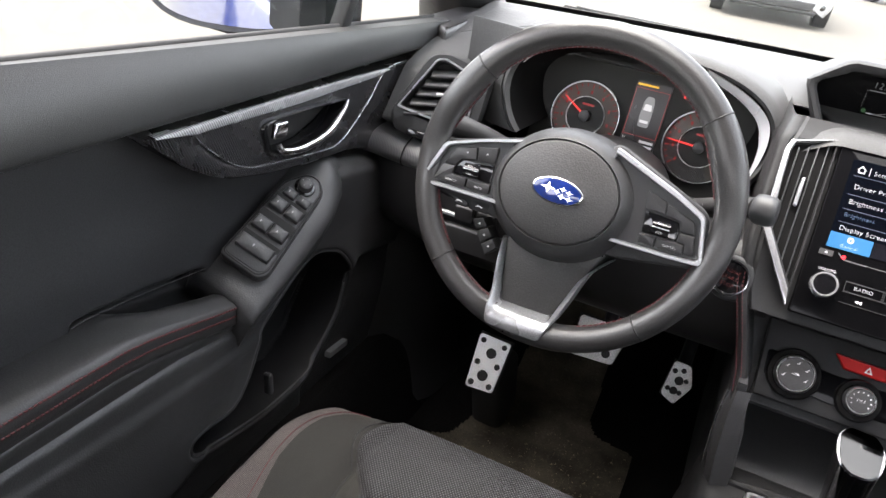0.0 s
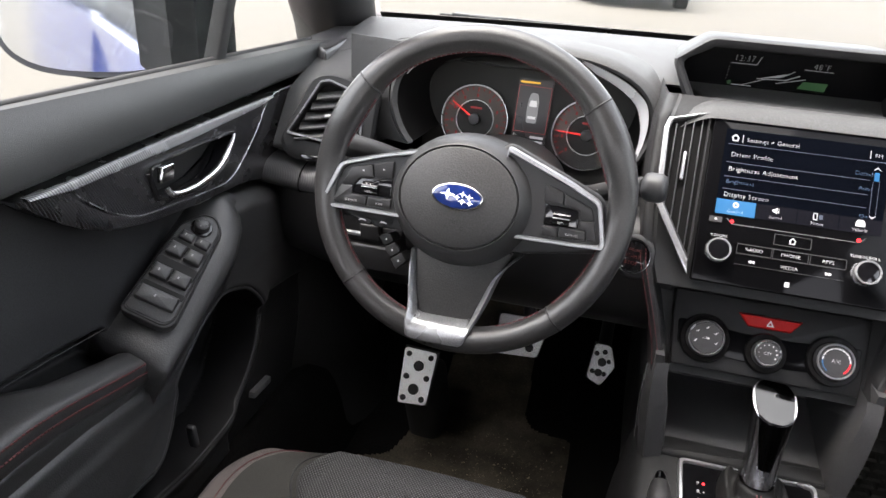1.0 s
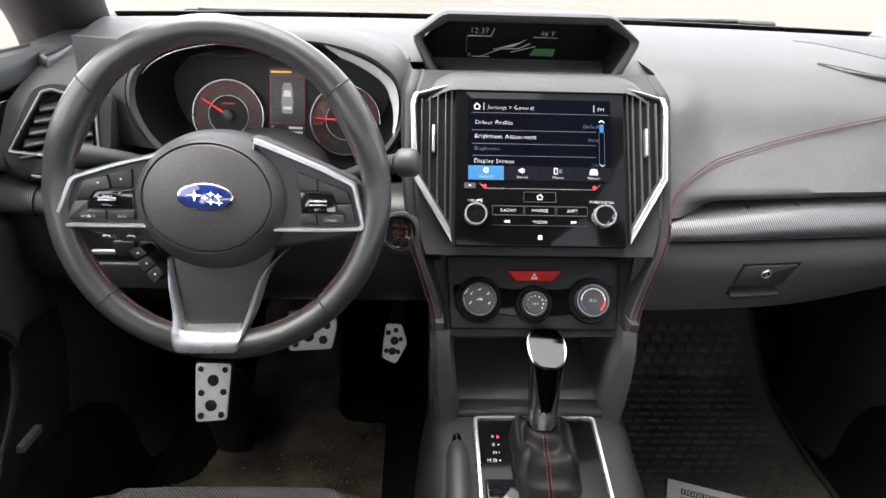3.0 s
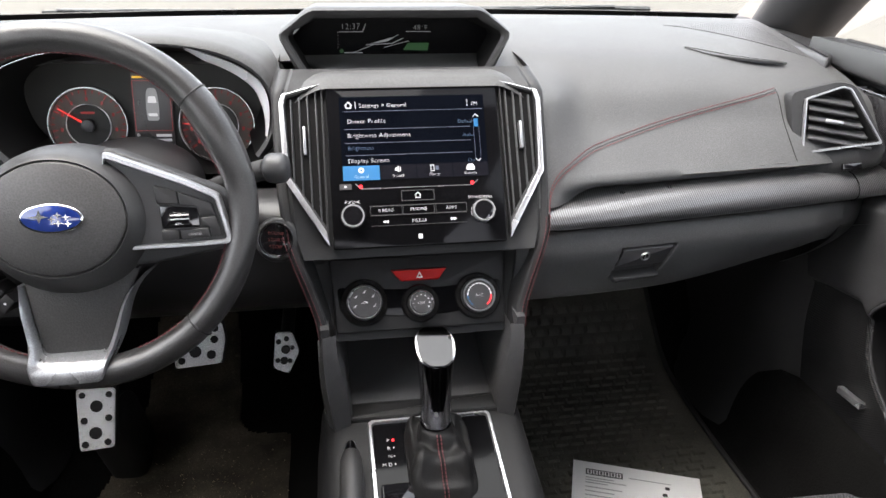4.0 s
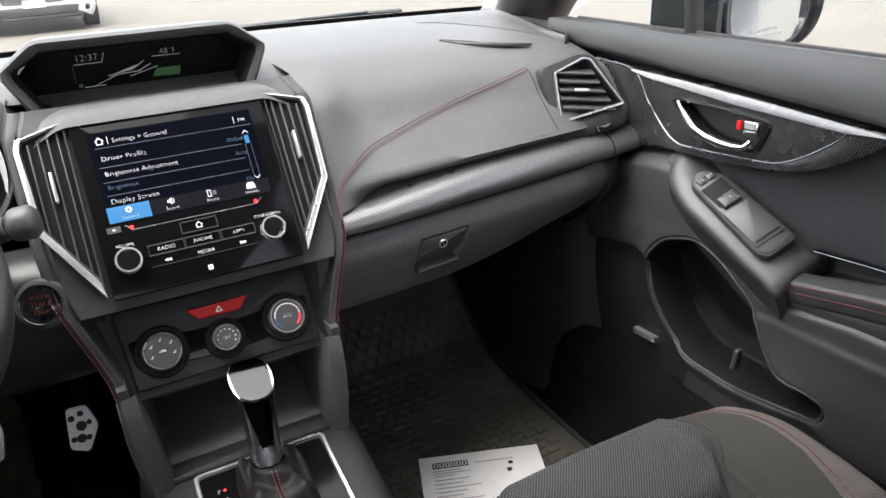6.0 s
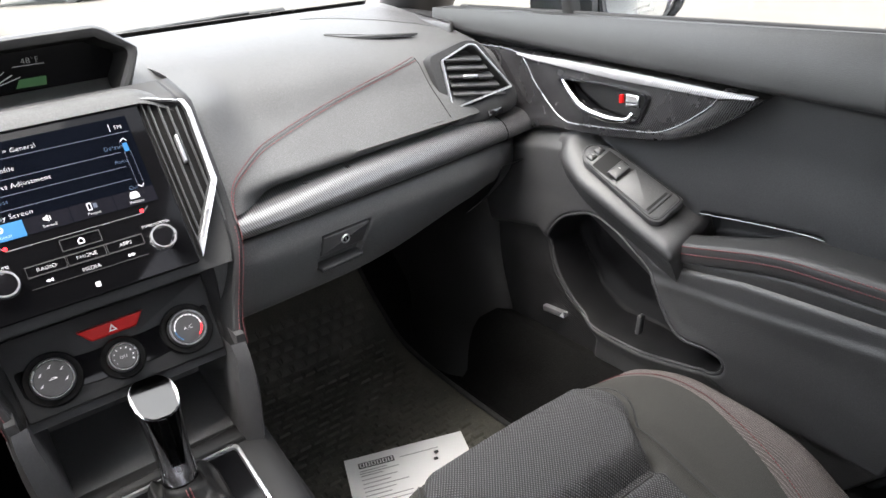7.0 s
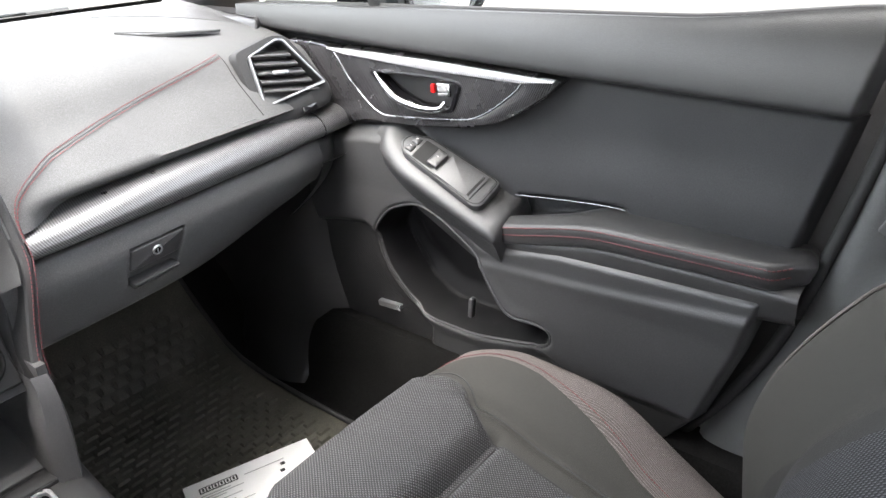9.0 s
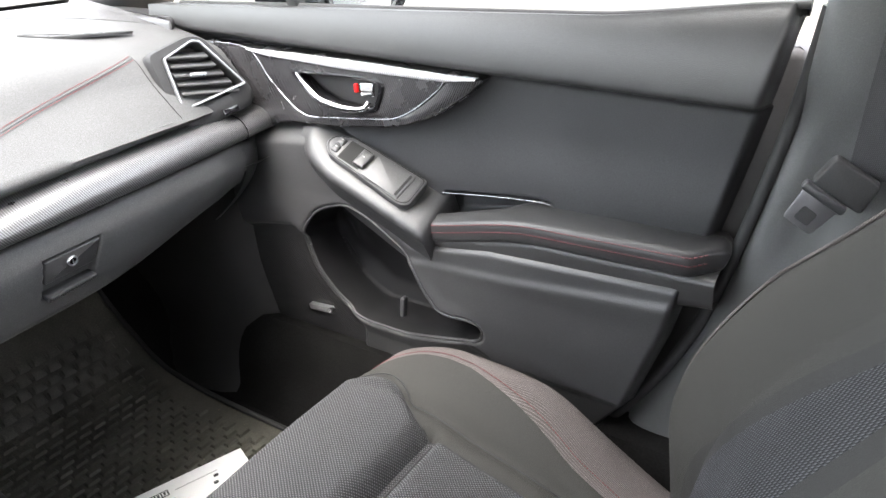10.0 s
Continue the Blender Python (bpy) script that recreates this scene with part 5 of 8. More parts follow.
for j, x in enumerate((-0.0405, 0.0385)):
    for d_ in (0, 0.0035):
        sg = -1 if j == 0 else 1
        plate("skip_icon", [(x + sg * (d_ - 0.002), -0.0735), (x + sg * (d_ + 0.0015), -0.0715), (x + sg * (d_ - 0.002), -0.0695)], SM, Z0, Z0 + 0.0004, KEYW, unit)
words("MEDIA", SM @ pose(-0.0015, -0.0738, Z0 + 0.0003), 0.0060, KEYW, unit, center=True)
for y in (-0.0525, -0.0642, -0.0765):
    flat("key_edge", -0.0600, y, 0.0560, y + 0.0006, PLASTIC, unit, Z0, t=0.0008)
hk = part("home_key", frame_bm(bmesh.new(), rounded([(-0.0215, -0.0475), (0.0185, -0.0475), (0.0185, -0.0345), (-0.0215, -0.0345)], 0.001, 2), rounded([(-0.0207, -0.0467), (0.0177, -0.0467), (0.0177, -0.0353), (-0.0207, -0.0353)], 0.001, 2), SM, Z0, Z0 + 0.001), PLASTIC, unit, "home key")
home(-0.0015, -0.0410, 0.0042, SM, Z0, KEYW, hk)
plate("groove_line", [(-0.075, -0.0245), (-0.068, -0.0305), (0.066, -0.0305), (0.073, -0.0245), (0.0735, -0.0250), (0.0665, -0.0314), (-0.0685, -0.0314), (-0.0755, -0.0250)], SM, Z0, Z0 + 0.0004, SATIN, unit, "thin bright contour line")
for x in (-0.069, 0.066):
    plate("indicator", circle(x, -0.0282, 0.0022, 12), SM, Z0, Z0 + 0.0009, REDLED, unit, "red indicator light")
flat("eject_key", -0.094, -0.0310, -0.080, -0.0245, DARK, unit, t=0.0008)
plate("eject_icon", [(-0.089, -0.0285), (-0.085, -0.0285), (-0.087, -0.0262)], SM, Z0 + 0.0008, Z0 + 0.0011, KEYW, unit)
flat("media_slot_icon", -0.0040, -0.0935, 0.0010, -0.0880, KEYW, unit)
for x, txt, tx in ((-0.0805, "VOLUME", -0.0805), (0.0755, "TUNE/SCROLL", 0.0745)):
    kb = plate("knob", circle(x, -0.0645, 0.0122, 36), SM, Z0 - 0.001, Z0 + 0.013, GLOSS, unit, "black rotary knob with silver rim", bevel=0.0012)
    part("knob_rim", frame_bm(bmesh.new(), circle(x, -0.0645, 0.0137, 36), circle(x, -0.0645, 0.0112, 36), SM, Z0, Z0 + 0.0142, 0.0009), SILVERTRIM, kb, "", 40)
    words(txt, SM @ pose(tx, -0.0478, Z0 + 0.0003), 0.0046, KEYW, unit, center=True)

# climate panel
COLLAR = material("gloss_collar", (0.006, 0.006, 0.006), 0.22, vary=0.05)
climate = thing("climate_panel", "dark panel with three round climate knobs and hazard button", "climate control", at=(0, 0.53, 0.70))
CM = plane_frame((0, 0.5075, 0.7505), (1, 0, 0), (0, 0.536, 0.844))
plate("panel_face", rounded([(-0.112, 0.046), (-0.106, -0.047), (0.106, -0.047), (0.112, 0.046)], 0.004), CM, -0.02, 0.001, CLIMATEPANEL, climate, "grained black panel", bevel=0.002)
plate("gloss_band", rounded([(-0.104, 0.010), (-0.101, -0.022), (-0.03, -0.030), (0.03, -0.030), (0.101, -0.022), (0.104, 0.010), (0.03, 0.004), (-0.03, 0.004)], 0.006), CM, -0.01, 0.0025, SCREENGLASS, climate, "piano black band", bevel=0.001)
hz = plate("hazard_button", rounded([(-0.036, 0.0285), (-0.024, 0.0135), (0.024, 0.0135), (0.036, 0.0285)], 0.002), CM, -0.004, 0.006, REDBTN, climate, "red hazard warning button", bevel=0.0018)
part("warning_mark", frame_bm(bmesh.new(), [(-0.0045, 0.0165), (0.0045, 0.0165), (0.0, 0.0245)], [(-0.0022, 0.0180), (0.0022, 0.0180), (0.0, 0.0218)], CM, 0.006, 0.0064), WHITE, hz, "", 180)
for x, y, r in ((-0.071, -0.0105, 0.0220), (-0.001, -0.0155, 0.0165), (0.0725, -0.0105, 0.0220)):
    kn = plate("climate_knob", circle(x, y, r, 48), CM, 0, 0.017, PLASTIC, climate, "round ribbed rotary knob", bevel=0.003)
    part("knob_collar", frame_bm(bmesh.new(), circle(x, y, r + 0.0078, 48), circle(x, y, r - 0.001, 48), CM, 0, 0.0085, 0.003), COLLAR, kn, "gloss black collar", 40)
    part("knob_rim", frame_bm(bmesh.new(), circle(x, y, r - 0.0015, 48), circle(x, y, r - 0.0035, 48), CM, 0.015, 0.0182, 0.0006), SATIN, kn, "", 40)
    face = plate("knob_face", circle(x, y, r - 0.004, 40), CM, 0.01, 0.0176, DARK, kn, bevel=0.0006)
    zf = 0.0178
    if abs(x) < 0.01:
        words("OFF", CM @ pose(x, y - 0.0018, zf), 0.005, KEYW, face, center=True)
        for a in range(9):
            t = radians(210 - a * 30)
            plate("dial_mark", circle(x + 0.0100 * math.cos(t), y + 0.0100 * math.sin(t), 0.0005 + 0.00007 * a, 6), CM, zf - 0.0003, zf + 0.0002, KEYW, face)
    elif x < 0:
        for a in range(5):
            t = radians(200 - a * 55)
            px, py = x + 0.0128 * math.cos(t), y + 0.0128 * math.sin(t)
            plate("dial_mark", [(px - 0.0018, py - 0.0014), (px + 0.0006, py - 0.0014), (px + 0.0009, py + 0.0003), (px + 0.0021, py + 0.0013), (px + 0.0017, py + 0.0017), (px + 0.0001, py + 0.0006), (px - 0.0002, py - 0.0007), (px - 0.0018, py - 0.0007)], CM, zf - 0.0003, zf + 0.0002, KEYW, face)
        plate("car_icon", [(x - 0.0040, y - 0.0010), (x + 0.0040, y - 0.0010), (x + 0.0040, y - 0.0002), (x + 0.0018, y + 0.0012), (x - 0.0014, y + 0.0012), (x - 0.0016, y + 0.0006), (x + 0.0012, y + 0.0004), (x + 0.0020, y - 0.0004), (x - 0.0040, y - 0.0004)], CM, zf - 0.0003, zf + 0.0002, KEYW, face)
    else:
        words("A/C", CM @ pose(x, y - 0.002, zf), 0.0062, KEYW, face, center=True)
        for a in range(16):
            t = radians(225 - a * 18)
            mt = LCDB if a < 3 else (REDLED if a > 12 else KEYW)
            plate("dial_mark", [(x + rr * math.cos(t + dt), y + rr * math.sin(t + dt)) for rr, dt in ((0.0142, -0.13), (0.0142, 0.13), (0.0156, 0.13), (0.0156, -0.13))], CM, zf - 0.0003, zf + 0.0002, mt, face)

# upper information display in its hood
top = thing("information_display", "hooded information display with clock and temperature", "display", at=(0, 0.74, 0.99))
out, hwid = [], []
for y, sx, zt, zm, zb in ((0.90, 0.80, 1.040, 1.022, 0.99), (0.80, 0.95, 1.063, 1.036, 0.986), (0.675, 1.0, 1.0735, 1.042, 0.986), (0.664, 0.995, 1.073, 1.0415, 0.987)):
    sec = [(-0.126 * sx, zb), (-0.149 * sx, zm - 0.006), (-0.149 * sx, zm + 0.002), (-0.116 * sx, zt - 0.004), (-0.106 * sx, zt), (0.106 * sx, zt), (0.116 * sx, zt - 0.004), (0.149 * sx, zm + 0.002), (0.149 * sx, zm - 0.006), (0.126 * sx, zb)]
    out.append([(x - 0.010, y, z) for x, z in straight(sec, 60)])
for y, g, dz in ((0.6595, 0.0030, 0.0), (0.6605, 0.0080, 0.0), (0.666, 0.0120, 0.001), (0.745, 0.0150, 0.010)):
    sec = [(-0.125 + g, 0.992 - dz), (-0.149 + g, 1.0355 - dz), (-0.149 + g, 1.043 - dz), (-0.116 + g * 0.6, 1.0700 - g - dz), (-0.106, 1.0735 - g - dz), (0.106, 1.0735 - g - dz), (0.116 - g * 0.6, 1.0700 - g - dz), (0.149 - g, 1.043 - dz), (0.149 - g, 1.0355 - dz), (0.125 - g, 0.992 - dz)]
    out.append([(x - 0.010, y, z) for x, z in straight(sec, 60)])
sheet("hood", out[:7], HOODBLACK, top, "soft black hood", smooth=40)
# inner rows of the display hood, cavity shade put into a near-black colour
sheet("hood_lining", out[6:], SLOTBLACK, top, "inside of the display hood, blackened for its shade", smooth=40)
TM = plane_frame((-0.006, 0.738, 1.020), (1, 0, 0), (0, -0.14, 1))
face = plate("display_glass", [(-0.132, -0.032), (0.132, -0.032), (0.138, 0.006), (0.112, 0.032), (-0.112, 0.032), (-0.138, 0.006)], TM, -0.01, 0.0, SCREENGLASS, top, "dark display glass")
TD = material("dim_green_graphic", (0.02, 0.04, 0.02), 0.4, emit=(0.03, 0.20, 0.05), emit_strength=0.10)
TT = material("dim_display_text", (0.4, 0.4, 0.4), 0.4, emit=(0.50, 0.56, 0.60), emit_strength=0.028)
words("12:37", TM @ pose(-0.074, 0.0165, 0.0003), 0.0115, TT, face)
words("48°F", TM @ pose(0.025, 0.0145, 0.0003), 0.0105, TT, face)
for a, b, w in (((-0.076, 0.013), (-0.044, 0.013), 0.0005), ((-0.044, 0.013), (-0.040, 0.024), 0.0005), ((-0.070, -0.016), (-0.045, -0.016), 0.0005), ((-0.058, -0.016), (-0.03, -0.005), 0.0004), ((-0.005, -0.004), (0.012, 0.004), 0.0006), ((-0.04, -0.005), (-0.002, -0.0035), 0.0005), ((-0.015, -0.009), (0.02, -0.0), 0.0004), ((0.015, 0.013), (0.050, 0.0125), 0.0004), ((-0.01, 0.0), (0.005, 0.009), 0.0004)):
    a, b = Vector(a), Vector(b)
    nrm = Vector((-(b - a).y, (b - a).x)).normalized() * w
    plate("graphic_line", [a + nrm, a - nrm, b - nrm, b + nrm], TM, 0.0002, 0.0004, TT, face)
plate("road_graphic", [(-0.035, -0.004), (-0.012, -0.001), (-0.001, 0.0045), (-0.006, 0.0045), (-0.018, 0.001)], TM, 0.0002, 0.0004, TT, face)
plate("green_field", [(0.012, -0.013), (0.046, -0.014), (0.048, -0.003), (0.018, -0.003)], TM, 0.0002, 0.0003, TD, face)
plate("green_mark", circle(-0.0735, -0.0135, 0.0028, 10), TM, 0.0002, 0.0004, TD, face)
for j in range(6):
    plate("scale_dot", circle(-0.078, -0.008 + 0.004 * j, 0.0005, 6), TM, 0.0002, 0.0004, TT, face)
# shelf between the hood and the touchscreen
_sh = []
for x in np.linspace(-0.167, 0.167, 60):
    a = abs(x)
    side = float(step(a, 0.104, 0.165))
    _sh.append([(x * (1 - 0.012 * j), y + 0.02 * side * (j / 3), z - 0.024 * side * (1 - j / 16)) for j, (y, z) in enumerate(spline([(0.588, 0.990), (0.596, 0.999), (0.615, 1.003), (0.66, 0.998), (0.705, 0.989), (0.76, 0.986)], 14))])
sheet("shelf", _sh, SOFT, stack, smooth=60)

# ---------------------------------------------------------------- steering wheel and instruments
wheel = thing("steering_wheel", "black leather steering wheel with silver spokes and red stitching", "steering wheel", at=(-0.364, 0.438, 0.907))
WM = plane_frame((-0.3642, 0.4378, 0.9069), (1, 0, 0), (0, 0.2971, 0.9548))
RIM_R = 0.1695


def rim_section(a):
    """Half width and half depth of the rim at the angle a: thicker at the thumb rests, where the leather is padded."""
    deg = math.degrees(a) % 360
    grip = 1 + 0.20 * math.exp(-((deg - 27) / 15) ** 2) + 0.20 * math.exp(-((deg - 153) / 15) ** 2) + 0.05 * math.exp(-((deg - 270) / 20) ** 2)
    dip = 1 - 0.42 * (math.exp(-((deg - 180) / 15) ** 2) + math.exp(-(min(deg, 360 - deg) / 15) ** 2) + math.exp(-((deg - 264) / 13) ** 2))
    return 0.0152 * grip, 0.0172 * grip * dip


def rim_point(a, t, out=0.0):
    w, h = rim_section(a)
    r = RIM_R + 0.0155 - w + (w + out) * math.cos(t)
    return WM @ Vector((r * math.cos(a), r * math.sin(a), (h + out) * math.sin(t)))


rim = sheet("rim", [[rim_point(2 * math.pi * i / 144, t) for t in np.linspace(0, 2 * math.pi, 25)] for i in range(144)], LEATHER, wheel, "grained black leather rim", loop_u=True, smooth=180)
for a in (41, 140, 224, 313):
    tube("seam", [rim_point(radians(a), t, 0.0002) for t in np.linspace(0, 2 * math.pi, 25)[:-1]], 0.0010, RUBBER, rim, "leather seam", sides=5, closed=True)
for a0, a1 in ((44, 137), (-44, -14), (12, 38), (143, 168), (196, 221), (227, 250), (290, 310)):
    stitched("stitching", [rim_point(t, radians(172), 0.0004) for t in np.linspace(radians(a0), radians(a1), 60)], rim, r=0.0009, dash_len=0.0055)

# hub, drum and airbag cover
_dr = []
for rx, ry, z, cx, cy in ((0.050, 0.050, -0.125, -0.004, -0.018), (0.078, 0.072, -0.098, -0.004, -0.017), (0.0895, 0.0815, -0.070, -0.004, -0.015), (0.0905, 0.0820, -0.045, -0.005, -0.0140), (0.0880, 0.0790, -0.022, -0.0055, -0.0115), (0.0820, 0.0725, 0.000, -0.006, -0.0085),
                          (0.0755, 0.0655, 0.013, -0.0065, -0.0065), (0.0705, 0.0605, 0.0195, -0.0067, -0.0055), (0.0680, 0.0580, 0.0215, -0.0067, -0.0055), (0.0666, 0.0566, 0.0195, -0.0067, -0.0055)):
    _dr.append([WM @ Vector((cx + rx * math.cos(a), cy + ry * math.sin(a), z)) for a in np.linspace(0, 2 * math.pi, 65)])
hub = sheet("hub", _dr, HUBPLASTIC, wheel, "black moulded hub", smooth=60)
PAD = material("airbag_cover", (0.043, 0.0425, 0.0413), 0.50, grain=1.0, grain_scale=520, kind="voronoi", vary=0.08)
pad = plate("airbag_cover", circle(-0.0067, -0.0055, 0.0662, 64, 0.0562), WM, -0.01, 0.0225, PAD, wheel, "grained dark grey airbag cover", bevel=0.0022, dome=0.0085)
BLUE = material("blue_enamel", (0.012, 0.03, 0.16), 0.10, coat=1.0, vary=0.25, scale=60)
LM = WM @ pose(-0.0053, -0.0035, 0.0290, -2, 0, -2)
plate("emblem_rim", circle(0, 0, 0.0290, 40, 0.0146), LM, -0.006, 0.0038, CHROME, pad, "oval chrome-rimmed emblem", bevel=0.0014)
em = plate("emblem", circle(0, 0, 0.0268, 40, 0.0126), LM, -0.004, 0.0043, BLUE, pad, "blue oval field", bevel=0.0004)
for x, y, r in ((-0.0105, 0.0015, 0.0066), (0.006, 0.0035, 0.0034), (0.0135, 0.0015, 0.0034), (0.0065, -0.0045, 0.0036), (0.0150, -0.0050, 0.0034), (0.0005, -0.0005, 0.0030)):
    plate("emblem_shape", [(x + (r if j % 2 == 0 else r * 0.30) * math.cos(j * math.pi / 4) * 1.35, y + (r if j % 2 == 0 else r * 0.30) * math.sin(j * math.pi / 4)) for j in range(8)], LM, 0.0042, 0.0049, CHROME, em, "bright silver shape")
EMB = material("embossed_print", (0.016, 0.016, 0.016), 0.6)
for k, (tx, y) in enumerate((("SRS", -0.0335), ("AIRBAG", -0.0400))):
    words(tx, WM @ pose(-0.0060, y, 0.0288 - 0.0016 * k, 9, 0, 0), 0.0062, EMB, pad, "moulded lettering", center=True)

# spokes with switches
SPOKES = {
    -1: ([(-0.0350, 0.0460), (-0.1039, 0.0296), (-0.1497, 0.0152), (-0.1540, 0.0110), (-0.1722, -0.0352), (-0.1685, -0.0392), (-0.1212, -0.0388), (-0.0400, -0.0386)],
         [(-0.0360, 0.0410), (-0.1030, 0.0245), (-0.1428, 0.0114), (-0.1462, 0.0080), (-0.1635, -0.0300), (-0.1615, -0.0328), (-0.1212, -0.0332), (-0.0410, -0.0330)],
         [[(-0.112, 0.0175), (-0.088, 0.0235), (-0.088, 0.0035), (-0.109, 0.0025)], [(-0.1385, 0.0105), (-0.1135, 0.0168), (-0.1105, 0.0025), (-0.127, -0.0005), (-0.1335, -0.0088), (-0.1480, -0.0100)],
          [(-0.1490, -0.0115), (-0.1340, -0.0105), (-0.1355, -0.0205), (-0.1160, -0.0208), (-0.1165, -0.0312), (-0.1580, -0.0315)], [(-0.1150, -0.0208), (-0.0865, -0.0203), (-0.0865, -0.0312), (-0.1150, -0.0312)]],
         [(-0.1262, -0.0010), (-0.0880, 0.0020), (-0.0875, -0.0190), (-0.1345, -0.0192), (-0.1330, -0.0095)], (-0.1128, -0.0100)),
    1: ([(0.0400, 0.0590), (0.1136, 0.0290), (0.1441, 0.0137), (0.1475, 0.0100), (0.1580, -0.0342), (0.1556, -0.0387), (0.1222, -0.0402), (0.0350, -0.0410)],
        [(0.0410, 0.0490), (0.1105, 0.0215), (0.1385, 0.0084), (0.1420, 0.0050), (0.1502, -0.0310), (0.1480, -0.0333), (0.1218, -0.0345), (0.0360, -0.0355)],
        [[(0.084, 0.0235), (0.1055, 0.0165), (0.1070, 0.0035), (0.086, 0.0040)], [(0.1070, 0.0160), (0.1380, 0.0040), (0.1425, -0.0090), (0.1265, -0.0100), (0.1245, 0.0005), (0.1085, 0.0025)],
         [(0.1270, -0.0112), (0.1428, -0.0102), (0.1475, -0.0300), (0.1370, -0.0310), (0.1355, -0.0210), (0.1270, -0.0205)], [(0.1065, -0.0222), (0.1345, -0.0218), (0.1358, -0.0318), (0.1070, -0.0326)], [(0.0880, -0.0222), (0.1050, -0.0222), (0.1055, -0.0330), (0.0885, -0.0332)]],
        [(0.0875, 0.0025), (0.1235, -0.0010), (0.1258, -0.0105), (0.1260, -0.0205), (0.0890, -0.0210)], (0.1076, -0.0118)),
}
for s, (o, i_, keys, well, (rx0, ry0)) in SPOKES.items():
    m2 = WM @ pose(0, 0, 0.0080)
    arm_ = [(0.5 * (o[0][0] + o[-1][0]) - s * 0.02, 0.046), (o[0][0], o[0][1] + 0.004), (o[2][0], o[2][1] + 0.004), (o[3][0] + s * 0.004, o[3][1]), (o[4][0] + s * 0.003, o[4][1]), (o[5][0], o[5][1] - 0.006), (0.6 * o[6][0], o[6][1] - 0.018), (0.5 * (o[0][0] + o[-1][0]) - s * 0.02, -0.058)]
    sp = plate("spoke", rounded(arm_, 0.006), WM, -0.040, -0.004, HUBPLASTIC, wheel, "black side spoke", bevel=0.004)
    i_ = [(a[0] * 0.25 + b[0] * 0.75, a[1] * 0.25 + b[1] * 0.75) for a, b in zip(o, i_)]
    part("spoke_trim", frame_bm(bmesh.new(), rounded(o, 0.004, 3), rounded(i_, 0.003, 3), m2, -0.012, 0.0035, 0.0018), PAINTSILVER, sp, "satin silver edge trim", 40)
    plate("switch_field", i_, m2, -0.012, -0.0035, SWITCH, sp, "black switch field")
    for kk in keys:
        plate("switch", rounded(kk, 0.0014, 2), m2, -0.006, 0.0005, SWITCH, sp, bevel=0.0010)
    rk = plate("rocker", rounded(well, 0.002, 2), m2, -0.006, -0.0015, GLOSS, sp, "gloss black rocker surround", bevel=0.0008)
    tube("roller", [m2 @ Vector((rx0 - 0.0092, ry0, -0.002)), m2 @ Vector((rx0 + 0.0092, ry0, -0.002))], 0.0072, GLOSS, rk, "ribbed roller", sides=16, up=(0, 0.3, 0.95))
    box("roller_edge", (0.0186, 0.0012, 0.0016), m2 @ pose(rx0, ry0 + 0.0004, 0.0055), PAINTSILVER, rk, bevel=0.0005)
    box("well_line", (0.030, 0.0006, 0.0010), m2 @ pose(rx0, well[0][1] - 0.001 if s > 0 else 0.0, -0.0012), RUBBER, rk, bevel=0)
    up_, dn_ = ("VOL+", "VOL-") if s < 0 else ("RES+", "SET-")
    words(up_, m2 @ pose(rx0, ry0 + 0.0036, 0.0058, -30, 0, 0), 0.0040, KEYW, rk, center=True)
    words(dn_, m2 @ pose(rx0, ry0 - 0.0055, 0.0058, 30, 0, 0), 0.0040, KEYW, rk, center=True)
    if s < 0:
        words("SOURCE", m2 @ pose(-0.1350, -0.0285, 0.0007), 0.0038, KEYW, sp, center=True)
        words("INFO", m2 @ pose(-0.1000, -0.0285, 0.0007), 0.0038, KEYW, sp, center=True)
        for x, y, sg in ((-0.1235, 0.0085, -1), (-0.0990, 0.0125, 1)):
            plate("mark", [(x - sg * 0.001, y - 0.0011), (x + sg * 0.0012, y), (x - sg * 0.001, y + 0.0011)], m2, 0.0003, 0.0008, KEYW, sp)
        for poly in ([(-0.1400, -0.0445), (-0.1125, -0.0435), (-0.1105, -0.0550), (-0.1270, -0.0545)], [(-0.1110, -0.0435), (-0.0830, -0.0420), (-0.0830, -0.0555), (-0.1090, -0.0552)]):
            lk = plate("switch", rounded(poly, 0.003, 2), WM, -0.03, -0.004, SWITCH, sp, bevel=0.0015)
            cx_ = sum(q[0] for q in poly) / 4
            plate("mark", [(cx_ - 0.0045, -0.0505), (cx_ - 0.0020, -0.0480), (cx_ + 0.0040, -0.0490), (cx_ + 0.0045, -0.0508), (cx_ + 0.0010, -0.0495)], WM, -0.0045, -0.0037, KEYW, lk)
        e0, e1, f0, f1 = Vector((-0.1019, -0.0663)), Vector((-0.0890, -0.0606)), Vector((-0.0756, -0.1034)), Vector((-0.0641, -0.0906))
        for q0, q1 in ((0.0, 0.30), (0.33, 0.66), (0.69, 1.0)):
            pk = plate("display_switch", rounded([e0.lerp(f0, q0), e1.lerp(f1, q0), e1.lerp(f1, q1), e0.lerp(f0, q1)], 0.002, 2), WM, -0.04, -0.009, STACKGREY, sp, "small grey display switch", bevel=0.0012)
            q = (e0.lerp(f0, (q0 + q1) / 2) + e1.lerp(f1, (q0 + q1) / 2)) / 2
            plate("mark", [(q.x - 0.0014, q.y - 0.0010), (q.x + 0.0014, q.y - 0.0010), (q.x, q.y + 0.0014)], WM, -0.0095, -0.0086, KEYW, pk)
    else:
        words("CANCEL", m2 @ pose(0.1210, -0.0290, 0.0007), 0.0036, KEYW, sp, center=True)
